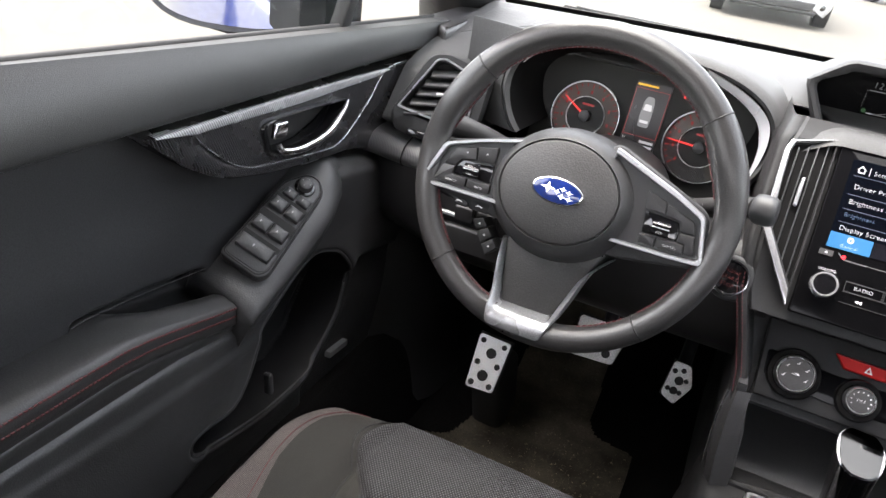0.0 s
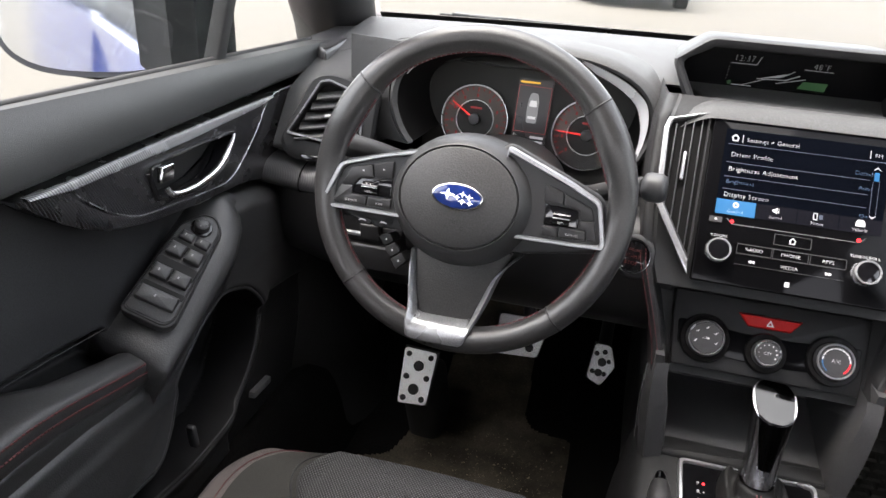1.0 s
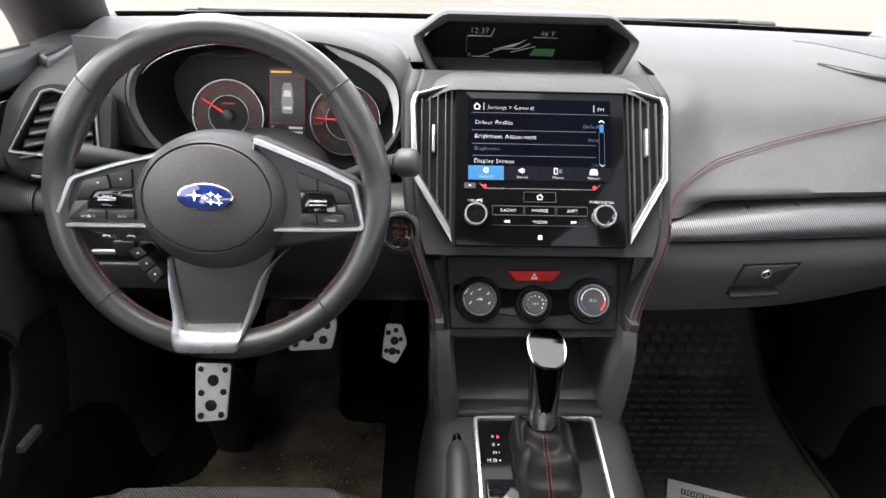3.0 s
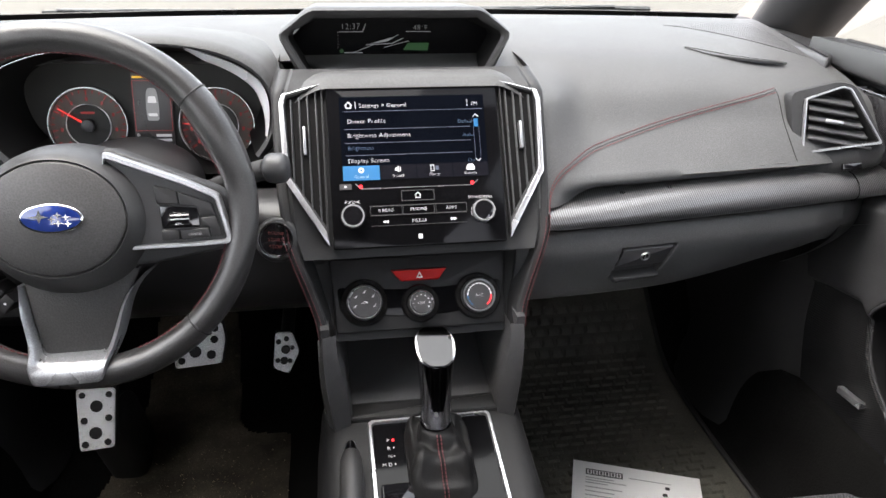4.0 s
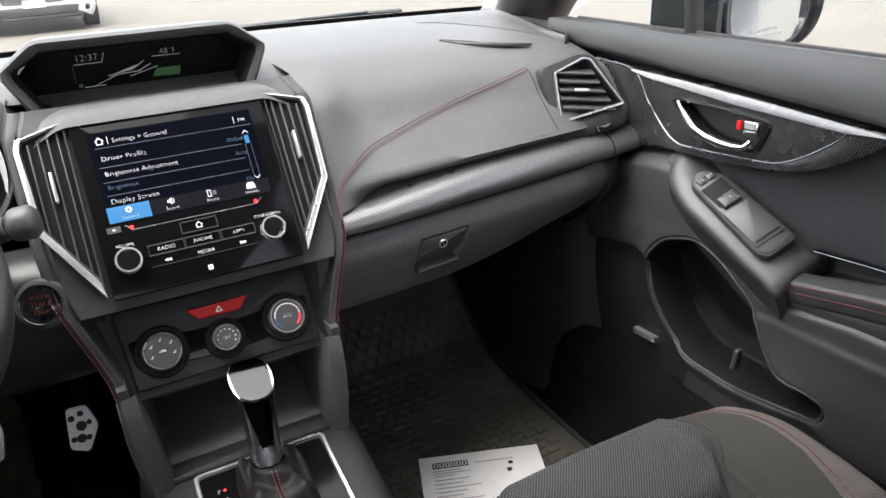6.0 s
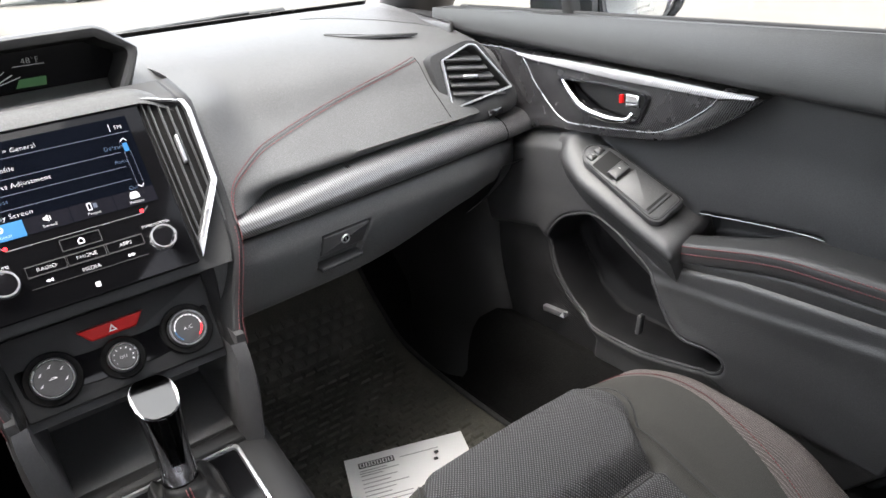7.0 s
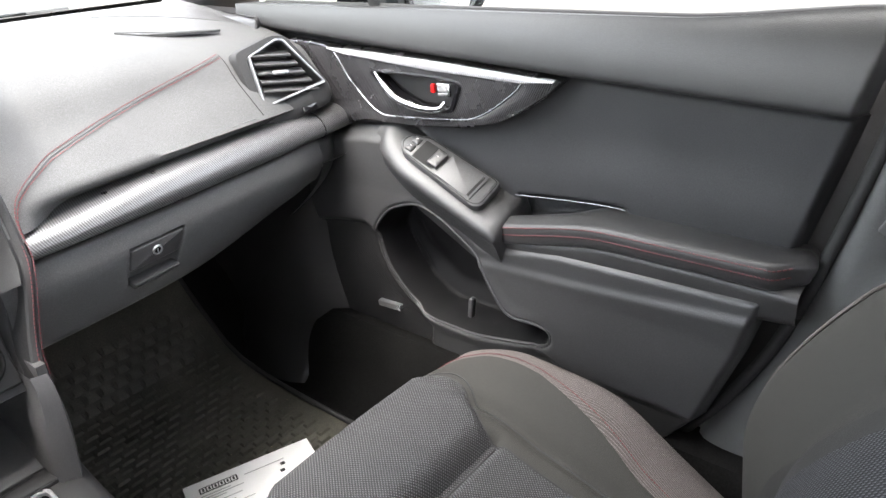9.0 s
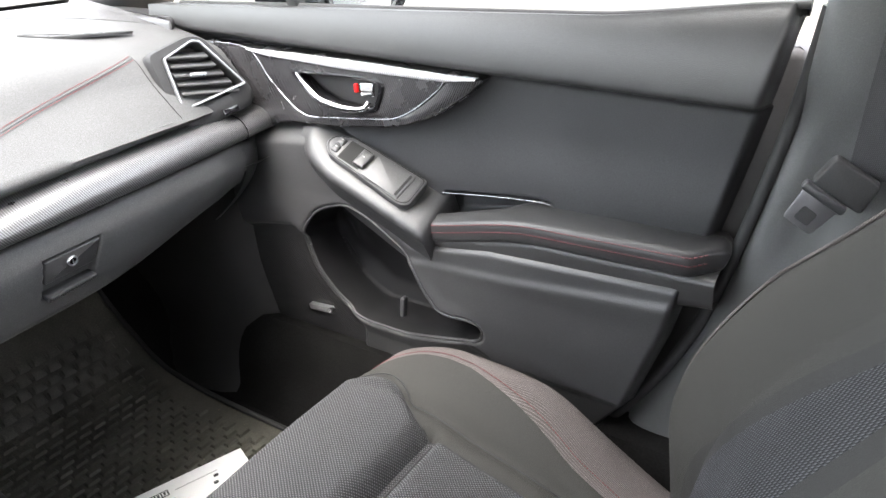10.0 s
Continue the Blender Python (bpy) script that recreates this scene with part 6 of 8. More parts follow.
low = plate("lower_spoke", rounded([(-0.056, -0.060), (0.062, -0.058), (0.046, -0.090), (0.034, -0.118), (0.0225, -0.150), (-0.042, -0.151), (-0.050, -0.115)], 0.005), WM, -0.045, -0.009, PAD, wheel, "grained lower spoke", bevel=0.004)
forkL = spline([(-0.0600, -0.0740), (-0.0550, -0.1200), (-0.0495, -0.1650)], 10).tolist() + [(-0.0478, -0.1705), (-0.0445, -0.1735), (-0.015, -0.1745), (0.0155, -0.1738), (0.0195, -0.1712), (0.0218, -0.1665)] + spline([(0.0230, -0.163), (0.0366, -0.1264), (0.0497, -0.0868), (0.0690, -0.0640)], 12).tolist()
forkI = spline([(-0.0540, -0.0755), (-0.0485, -0.1130), (-0.0420, -0.1420)], 10).tolist() + [(-0.0405, -0.1445), (-0.0360, -0.1465), (-0.010, -0.1465), (0.0160, -0.1455), (0.0205, -0.1440), (0.0228, -0.1415)] + spline([(0.0235, -0.139), (0.0315, -0.1165), (0.0425, -0.0895), (0.0610, -0.0690)], 12).tolist()
bm = bmesh.new()
lay = []
for wgt, z in ((0.0, -0.030), (0.0, 0.0005), (0.22, 0.0035), (0.60, 0.0010), (0.94, -0.0095), (1.0, -0.030)):
    row = []
    for a, b in zip(forkL, forkI):
        x, y = a[0] * (1 - wgt) + b[0] * wgt, a[1] * (1 - wgt) + b[1] * wgt
        lift = 0.0150 * float(step(-y, 0.138, 0.154)) - 0.010 * float(step(y, -0.105, -0.07))
        row.append(bm.verts.new(WM @ Vector((x, y, z + lift))))
    lay.append(row)
for a, b in zip(lay, lay[1:] + lay[:1]):
    for j in range(len(forkL) - 1):
        bm.faces.new((a[j], a[j + 1], b[j + 1], b[j]))
for j in (0, -1):
    bm.faces.new([q[j] for q in lay])
part("fork_trim", bm, PAINTSILVER, wheel, "satin silver fork trim at the lower spoke", 50)

# column shroud, stalks, start button
STALK = material("stalk_plastic", (0.020, 0.020, 0.020), 0.55, grain=0.3, grain_scale=1300)
column = thing("steering_column", "black steering column shroud with two stalks", "steering column", at=(-0.362, 0.55, 0.84))
_c = []
for y, r, z in ((0.50, 0.056, 0.872), (0.505, 0.062, 0.870), (0.58, 0.070, 0.855), (0.70, 0.075, 0.845)):
    _c.append([(-0.362 + r * 1.15 * math.cos(a), y, z + r * 0.8 * math.sin(a)) for a in np.linspace(0, 2 * math.pi, 33)])
_c.insert(0, [(-0.362 + 0.002 * math.cos(a), 0.499, 0.872 + 0.002 * math.sin(a)) for a in np.linspace(0, 2 * math.pi, 33)])
sheet("shroud", _c, DARK, column, smooth=50)
for s, pts, rs in ((-1, [(-0.42, 0.60, 0.860), (-0.462, 0.555, 0.888), (-0.510, 0.512, 0.914), (-0.548, 0.498, 0.927)], (0.008, 0.012, 0.0155, 0.0150)), (1, [(-0.30, 0.62, 0.850), (-0.240, 0.57, 0.880), (-0.192, 0.522, 0.911), (-0.172, 0.504, 0.9215)], (0.008, 0.009, 0.011, 0.012))):
    st = tube("stalk", spline(pts, 14), np.interp(np.linspace(0, 1, 14), np.linspace(0, 1, 4), rs), STALK, column, "black control stalk", sides=14)
    end = Vector(pts[-1])
    if s > 0:
        tube("stalk_knob", spline([(-0.176, 0.503, 0.922), (-0.172, 0.502, 0.9225), (-0.155, 0.498, 0.924), (-0.150, 0.497, 0.9245)], 8), [0.010, 0.0155, 0.0168, 0.0168, 0.0168, 0.0168, 0.0160, 0.0125], PLASTIC, st, "round knob", sides=20)
    for j, q in enumerate((0.35, 0.5, 0.62)):
        c = Vector(pts[2]).lerp(Vector(pts[3]), q * 1.4 - 0.3) if s < 0 else Vector(pts[1]).lerp(Vector(pts[2]), q)
        box("mark", (0.006, 0.001, 0.004), Matrix.Translation(c + Vector((0, -0.0140 if s < 0 else -0.0105, 0.004))), KEYW, st, bevel=0)
start = thing("start_button", "round black engine start button with red lettering and chrome ring", "button", at=(-0.150, 0.52, 0.81))
BM_ = plane_frame((-0.170, 0.512, 0.830), (1, -0.25, 0), (0, 0.45, 1))
plate("housing", circle(0, 0, 0.027, 36), BM_, -0.05, 0.004, PLASTIC, start, bevel=0.004)
part("ring", frame_bm(bmesh.new(), circle(0, 0, 0.0215, 36), circle(0, 0, 0.0195, 36), BM_, 0.002, 0.0085, 0.0008), CHROME, start, "chrome ring", 40)
face = plate("button_face", circle(0, 0, 0.0188, 36), BM_, 0, 0.0065, GLOSS, start, bevel=0.001)
REDTXT = material("red_lettering", (0.09, 0.018, 0.015), 0.5, emit=(0.70, 0.07, 0.05), emit_strength=0.045)
for j, tx in enumerate(("ENGINE", "START", "STOP")):
    words(tx, BM_ @ pose(0, 0.006 - 0.0082 * j, 0.0067), 0.0062 if j else 0.0052, REDTXT, face, center=True)

# instrument cluster
clus = thing("instrument_cluster", "hooded instrument cluster with two red-lit dials", "instrument cluster", at=(-0.345, 0.72, 0.88))
IY = 0.735
IM = plane_frame((-0.3415, IY, 0.900), (1, 0, -0.02), (0, 0.22, 1))
FM = IM @ pose(0, 0.020, 0.0015)


def arch(y, hw, zt, zb, cx, pw=2.6):
    out = []
    for a in np.linspace(math.radians(-28), math.radians(208), 61):
        c, s_ = math.cos(a), math.sin(a)
        x = math.copysign(abs(c) ** (2 / pw), c) * hw
        z = math.copysign(abs(s_) ** (2 / pw), s_)
        out.append((cx + x * (1.0 if z > 0 else 1 + 0.12 * z), y, 0.945 + (z * (zt - 0.945) if z > 0 else z * (0.945 - zb))))
    return out


CX = -0.348
# near-black for the hood's inner rows: the shade in the cavity, as colour
HOODSHADE = material("hood_shade_black", (0.005, 0.005, 0.005), 0.8, vary=0.1, spec=0.12)
_h = [arch(0.88, 0.21, 1.018, 0.828, CX), arch(0.80, 0.205, 1.032, 0.828, CX), arch(0.72, 0.197, 1.043, 0.830, CX), arch(0.665, 0.189, 1.044, 0.836, CX), arch(0.648, 0.184, 1.041, 0.840, CX), arch(0.645, 0.179, 1.036, 0.844, CX),
      arch(0.652, 0.174, 1.031, 0.848, CX), arch(0.69, 0.166, 1.020, 0.853, CX), arch(0.75, 0.155, 1.008, 0.858, CX)]
sheet("hood", _h[:7], SOFT, clus, "soft black instrument hood", smooth=70)
# same hood continued inwards, darkened by colour where it lies in shade
sheet("hood_lining", _h[6:], HOODSHADE, clus, "inside of the hood with its shade in the colour", smooth=70)
lip = arch(0.652, 0.1715, 1.0285, 0.882, CX)
sheet("hood_flank", [[(x, y, z), (0.5 * (x - 0.605), y + 0.018, z), (-0.605, y + 0.035, z)] for x, y, z in arch(0.650, 0.1865, 1.041, 0.840, CX)[39:61]], SOFT, clus, "soft flank between the hood and the side air vent", thick=(0, 0.006, 0), smooth=60)
ARCSILVER = material("bright_arc_silver", (0.80, 0.81, 0.82), 0.30, metal=0.25, vary=0.04)
_arc = spline([(-0.285, 1.0335), (-0.262, 1.0265), (-0.230, 1.0150), (-0.203, 1.0010), (-0.184, 0.984), (-0.177, 0.962), (-0.178, 0.935), (-0.184, 0.908)], 40)
_wid = np.interp(np.arange(40), [0, 8, 26, 39], [0.002, 0.0125, 0.0125, 0.004])
sheet("trim_arc", [[(x - 0.10 * w * f - w * f * 0.75 * max(0.0, (x + 0.285) / 0.11), 0.648 + 0.010 * f, z - w * f * 0.8) for f in (0, 0.35, 0.7, 1.0)] for (x, z), w in zip(_arc, _wid)], ARCSILVER, clus, "satin silver arc", thick=(0, 0.006, 0), smooth=60)
tube("trim_arc", [(x, y, z) for x, y, z in lip[32:48]], np.interp(np.arange(16), [0, 4, 12, 15], [0.0005, 0.0010, 0.0010, 0.0005]), SATIN, clus, "satin silver arc", sides=8)
# background lightened in colour for the reflected haze on the cover glass
PANELHAZE = material("cluster_haze_background", (0.026, 0.0255, 0.0235), 0.6, vary=0.15, spec=0.3)
back = plate("dial_panel", rounded([(-0.165, -0.060), (0.165, -0.060), (0.160, 0.090), (0.12, 0.118), (-0.12, 0.118), (-0.160, 0.090)], 0.02), IM, -0.03, -0.006, PANELHAZE, clus, "dark instrument panel with cover glass haze in its colour")
CFACE = weave("dial_carbon_face", (0.03, 0.03, 0.03), (0.12, 0.115, 0.11), 0.0026, 0.0030, (1, 0, 0.5), (-0.5, 0, 1), rough=0.4)
REDEM = material("red_dial_light", (0.2, 0.01, 0.01), 0.5, emit=(0.80, 0.035, 0.03), emit_strength=0.75)
REDDIM = material("red_dial_print", (0.14, 0.02, 0.02), 0.5, emit=(0.42, 0.022, 0.018), emit_strength=0.28)
# dial tone also raised to paint in that cover glass haze
DIALHAZE = material("dial_haze_grey", (0.095, 0.090, 0.079), 0.5, vary=0.1, spec=0.3)
for cx, needle in ((-0.0845, 148), (0.0845, 178)):
    g = plate("dial", circle(cx, 0.010, 0.050, 56), IM, -0.006, -0.002, DIALHAZE, clus, "round dial with red figures", bevel=0.001)
    part("dial_rim", frame_bm(bmesh.new(), circle(cx, 0.010, 0.0515, 56), circle(cx, 0.010, 0.0497, 56), IM, -0.006, 0.004, 0.0007), SATIN, g, "bright ring", 40)
    plate("dial_centre", circle(cx, 0.010, 0.028, 40), IM, -0.003, -0.0012, PANELHAZE, g)
    part("inner_ring", frame_bm(bmesh.new(), circle(cx, 0.010, 0.0290, 48), circle(cx, 0.010, 0.0281, 48), IM, -0.002, 0.001, 0.0002), WHITE, g, "", 40)
    for j in range(25):
        t = radians(222 - j * 11)
        r0 = 0.0405 if j % 3 == 0 else 0.0435
        plate("tick", [(cx + r * math.cos(t + dt), 0.010 + r * math.sin(t + dt)) for r, dt in ((r0, -0.018), (0.0475, -0.018), (0.0475, 0.018), (r0, 0.018))], IM, -0.002, -0.0012, REDDIM, g)
        if j % 3 == 0:
            plate("figure", rounded([(cx + 0.0355 * math.cos(t) - 0.0016, 0.010 + 0.0355 * math.sin(t) - 0.0025), (cx + 0.0355 * math.cos(t) + 0.0016, 0.010 + 0.0355 * math.sin(t) - 0.0025), (cx + 0.0355 * math.cos(t) + 0.0016, 0.010 + 0.0355 * math.sin(t) + 0.0025), (cx + 0.0355 * math.cos(t) - 0.0016, 0.010 + 0.0355 * math.sin(t) + 0.0025)], 0.001, 2), IM, -0.002, -0.0013, REDDIM, g)
    plate("glow_bar", rounded([(cx - 0.009, 0.0255), (cx + 0.009, 0.0255), (cx + 0.009, 0.0285), (cx - 0.009, 0.0285)], 0.001, 2), IM, -0.002, -0.0008, REDDIM, g)
    if cx > 0:
        low_ = [radians(a) for a in np.linspace(178, 300, 25)]
        plate("carbon_sector", [(cx + 0.0490 * math.cos(a), 0.010 + 0.0490 * math.sin(a)) for a in low_] + [(cx + 0.0295 * math.cos(a), 0.010 + 0.0295 * math.sin(a)) for a in low_[::-1]], IM, -0.003, -0.0015, CFACE, g, "carbon-look lower part of the dial")
    t = radians(needle)
    d2, n2 = Vector((math.cos(t), math.sin(t))), Vector((-math.sin(t), math.cos(t)))
    c2 = Vector((cx, 0.010))
    plate("needle", [c2 - d2 * 0.008 + n2 * 0.0016, c2 - d2 * 0.008 - n2 * 0.0016, c2 + d2 * 0.043 - n2 * 0.0006, c2 + d2 * 0.043 + n2 * 0.0006], IM, 0.002, 0.004, REDEM, g, "lit red needle")
    plate("needle_cap", circle(cx, 0.010, 0.0085, 24), IM, 0.0, 0.007, DARK, g, "black cap", bevel=0.001)
mfd = plate("centre_display", rounded([(-0.0255, -0.038), (0.0255, -0.038), (0.0255, 0.060), (-0.0255, 0.060)], 0.001, 2), FM, -0.007, -0.003, material("cluster_lcd", (0.008, 0.008, 0.009), 0.3, emit=(0.035, 0.034, 0.036), emit_strength=0.15), clus, "colour display between the dials")
OR = material("amber_bar", (0.3, 0.2, 0.02), 0.4, emit=(0.75, 0.42, 0.02), emit_strength=0.6)
plate("gauge_bar", [(-0.0235, 0.0530), (0.006, 0.0538), (0.006, 0.0562), (-0.0235, 0.0558)], FM, -0.003, -0.0025, OR, mfd)
part("frame_line", frame_bm(bmesh.new(), [(-0.0245, -0.018), (0.0245, -0.018), (0.0245, 0.050), (-0.0245, 0.050)], [(-0.0238, -0.0173), (0.0238, -0.0173), (0.0238, 0.0493), (-0.0238, 0.0493)], FM, -0.003, -0.0026), REDDIM, mfd, "", 180)
plate("car_graphic", rounded([(-0.0075, -0.004), (0.0075, -0.004), (0.0085, 0.012), (0.0075, 0.032), (0.005, 0.040), (-0.005, 0.040), (-0.0075, 0.032), (-0.0085, 0.012)], 0.003, 3), FM, -0.003, -0.0023, material("grey_graphic", (0.2, 0.2, 0.2), 0.5, emit=(0.20, 0.21, 0.22), emit_strength=0.35), mfd)
plate("car_graphic_glass", rounded([(-0.006, 0.020), (0.006, 0.020), (0.0045, 0.029), (-0.0045, 0.029)], 0.001, 2), FM, -0.0023, -0.0020, KEYW, mfd)
plate("car_graphic_glass", rounded([(-0.006, 0.002), (0.006, 0.002), (0.006, 0.006), (-0.006, 0.006)], 0.001, 2), FM, -0.0023, -0.0020, KEYW, mfd)
words("P", FM @ pose(-0.0235, -0.0275, -0.0025), 0.0085, KEYW, mfd)
for x0, y0, w in ((0.002, -0.026, 0.020), (0.000, -0.0325, 0.022), (0.006, -0.037, 0.012)):
    plate("figures_bar", [(x0, y0), (x0 + w, y0), (x0 + w, y0 + 0.0035), (x0, y0 + 0.0035)], FM, -0.003, -0.0026, LCDT, mfd)
plate("warning_light", circle(0.045, 0.052, 0.0026, 10), FM, -0.006, -0.0045, REDEM, clus, "red warning light")

# ---------------------------------------------------------------- centre console
console = thing("centre_console", "black centre console with storage cubby and shifter plate", "console", at=(0, 0.3, 0.3))
SLOPE = 11
PM = plane_frame((0.004, 0.375, 0.583), (1, 0, 0), (0, math.cos(radians(SLOPE)), math.sin(radians(SLOPE))))
_rows = []
for y in np.linspace(-0.30, 0.50, 40):
    z = 0.583 + (y - 0.375) * math.tan(radians(SLOPE)) if y > 0.05 else 0.583 - 0.325 * math.tan(radians(SLOPE))
    sec = [(-0.150, 0.29), (-0.148, 0.42), (-0.142, 0.50), (-0.132, z - 0.03), (-0.124, z - 0.010), (-0.112, z - 0.003), (-0.09, z - 0.002), (0.0, z - 0.002), (0.098, z - 0.002), (0.112, z - 0.003), (0.124, z - 0.010), (0.132, z - 0.03), (0.142, 0.50), (0.148, 0.42), (0.150, 0.29)]
    _rows.append([(x, y, q) for x, q in straight(sec, 70)])
sheet("console_body", _rows, CONSOLEGREY, console, "grained black console", smooth=40)
for s in (-1, 1):
    _leg = []
    for c in spline([(0.118, 0.459, 0.722), (0.1190, 0.4525, 0.702), (0.1195, 0.449, 0.65), (0.112, 0.446, 0.58), (0.110, 0.440, 0.52), (0.122, 0.41, 0.41), (0.138, 0.38, 0.30)], 30):
        x, y, z = c
        k_ = 0.5 + 0.5 * float(step(z, 0.715, 0.65))
        _leg.append([(s * (x + dx), y + dy, z + dz) for dx, dy, dz in spline([(-0.022 * k_, 0.20, 0.0), (-0.022 * k_, 0.02, 0.0), (-0.020 * k_, 0.003, 0.0), (-0.004, -0.004, 0.0), (0.004, -0.003, 0.0), (0.009, 0.005, 0.0), (0.010, 0.03, 0.0), (0.010, 0.20, 0.0)], 22)])
    sheet("console_leg", _leg, CONSOLELEG, console, "curved grey side support", smooth=60)
    wall = [[(s * (0.126 - 0.034 * t + 0.055 * t * t), y, 0.29 + (0.44 - 0.05 * (y - 0.5)) * t2) for t2 in np.linspace(1, 0, 8) for t in [1 - t2]] for y in np.linspace(0.46, 1.15, 16)]
    sheet("console_side", wall, CONSOLELEG, console, "dark carpeted side wall", thick=(-s * 0.01, 0, 0))
    tube("side_seam", spline([(s * 0.1300, 0.488, 0.700), (s * 0.1305, 0.486, 0.64), (s * 0.1245, 0.484, 0.57), (s * 0.1215, 0.478, 0.52), (s * 0.1300, 0.460, 0.43)], 24), 0.0010, SATIN, console, "thin bright edge", sides=5)
# cubby under the climate panel
_cub = [(-0.104, 0.492, 0.706), (-0.094, 0.600, 0.690), (0.094, 0.600, 0.690), (0.104, 0.492, 0.706)]
_lo = [(-0.100, 0.452, 0.600), (-0.094, 0.600, 0.622), (0.094, 0.600, 0.622), (0.100, 0.452, 0.600)]
sheet("cubby_wall", [[a, tuple((np.array(a) + np.array(b)) / 2), b] for a, b in zip(_cub, _lo)], CUBBY, console, "dark open storage cubby", smooth=20, thick=(0, 0.004, 0))
sheet("cubby_floor", [[_lo[0], _lo[1]], [_lo[3], _lo[2]]], CUBBY, console, thick=(0, 0, -0.006))
sheet("cubby_roof", [[_cub[0], _cub[1]], [_cub[3], _cub[2]]], DARK, console, thick=(0, 0, 0.006))
box("cubby_lip", (0.205, 0.030, 0.012), pose(0, 0.466, 0.598, 9, 0, 0), CONSOLEGREY, console, "rounded ledge", bevel=0.005)
# shifter plate
sp_o = rounded([(-0.0790, -0.15), (0.0790, -0.15), (0.0790, 0.074), (-0.0790, 0.074)], 0.008, 4)
sp_i = rounded([(-0.0735, -0.15), (0.0735, -0.15), (0.0735, 0.0685), (-0.0735, 0.0685)], 0.006, 4)
part("plate_frame", frame_bm(bmesh.new(), sp_o, sp_i, PM, -0.004, 0.006, 0.002), SATIN, console, "satin silver frame", 40)
gp = plate("shifter_plate", sp_i, PM, -0.006, 0.002, SCREENGLASS, console, "piano black shifter plate")
for j, tx in enumerate(("P", "R", "N", "M·D")):
    words(tx, PM @ pose(-0.0575 if j < 3 else -0.0655, 0.040 - 0.0118 * j, 0.0022), 0.0068, KEYW, gp)
    plate("gate_light", circle(-0.0495, 0.0423 - 0.0118 * j, 0.0017 if j == 0 else 0.0008, 10), PM, 0.0015, 0.0028, REDLED if j == 0 else KEYW, gp)
box("cover_panel", (0.040, 0.05, 0.006), PM @ pose(-0.050, -0.045, 0.002), GLOSS, gp, bevel=0.003)

material_boot_side = material("boot_fold_leather", (0.016, 0.016, 0.016), 0.45, grain=0.5, grain_scale=700, kind="voronoi")
DARKCHROME = material("dark_chrome", (0.40, 0.40, 0.41), 0.22, metal=1.0, vary=0.05)
shifter = thing("gear_shifter", "chrome and gloss black gear shifter with leather boot", "gear lever", at=(0.0, 0.38, 0.585))
collar_axis = Vector((0.004, 0.038, 0.101)).normalized()
kb = Vector((0.007, 0.410, 0.624))
BOOT = material("boot_leather", (0.008, 0.008, 0.008), 0.46, spec=0.16, grain=0.8, grain_scale=700, kind="voronoi", vary=0.2)
_b = []
for f in np.linspace(0, 1, 40):
    e = float(np.interp(f, [0, 0.45, 0.65, 0.85, 1.0], [0.40, 0.42, 0.75, 0.95, 1.0]))
    rx = float(np.interp(f, [0, 0.10, 0.32, 0.50, 0.64, 0.80, 1.0], [0.0405, 0.0405, 0.0385, 0.0310, 0.0232, 0.0206, 0.0195]))
    ry = float(np.interp(f, [0, 0.10, 0.32, 0.50, 0.64, 0.80, 1.0], [0.0580, 0.0560, 0.0500, 0.0390, 0.0270, 0.0220, 0.0190]))
    c = Vector((0.0085, 0.378, 0.582)).lerp(kb - collar_axis * 0.002, f ** 0.9)
    ring_ = []
    for a in np.linspace(0, 2 * math.pi, 97):
        ca, sa = math.cos(a), math.sin(a)
        crease = 1 - 0.07 * math.sin(f * math.pi) * abs(math.sin(2 * a)) ** 6 + 0.050 * (abs(math.sin(3.5 * a + 4 * f)) ** 0.6 - 0.6) * math.sin(f * math.pi) + 0.030 * (abs(math.sin(6.5 * a - 7 * f)) ** 0.5 - 0.6) * math.sin(f * math.pi)
        peak = 0.013 * abs(math.sin(2 * a)) ** 2 * math.exp(-(((f - 0.45) / 0.16) ** 2))
        sag = 0.0026 * math.sin(f * 19 + 1.5 * ca + 2.2 * sa) * math.sin(f * math.pi) ** 0.6
        ring_.append((c.x + rx * crease * math.copysign(abs(ca) ** e, ca), c.y + ry * crease * math.copysign(abs(sa) ** e, sa), c.z + sag + peak + 0.19 * ry * math.copysign(abs(sa) ** e, sa) * (1 - f)))
    _b.append(ring_)
boot = sheet("boot", _b, BOOT, shifter, "creased black leather boot", smooth=80)
seam_ = [_b[i][72] for i in range(3, 38)]
for dx in (-0.0022, 0.0022):
    stitched("stitching", [(x + dx, y - 0.0008, z + 0.0006) for x, y, z in seam_], boot, r=0.0007, dash_len=0.0042)
tube("boot_seam", [(x, y - 0.0003, z + 0.0003) for x, y, z in seam_], 0.0008, SLOTBLACK, boot, sides=5)
side_ = Vector((1, 0, -0.05)).normalized()
back_ = side_.cross(collar_axis).normalized()
if back_.y > 0:
    back_ = -back_
F_ = [0, 0.08, 0.3, 0.6, 0.8, 0.92, 1.0]
RX_ = [0.0190, 0.0188, 0.0190, 0.0214, 0.0240, 0.0248, 0.0236]
RY_ = [0.0165, 0.0165, 0.0176, 0.0208, 0.0238, 0.0246, 0.0235]
# the flat top cuts the grip slantwise: how far back the cut reaches at each height
FB_ = [0, 0.54, 0.62, 0.72, 0.86, 1.0]
RB_ = [0.0300, 0.0275, 0.0230, 0.0122, -0.0047, -0.0222]
_k, _ins = [], []


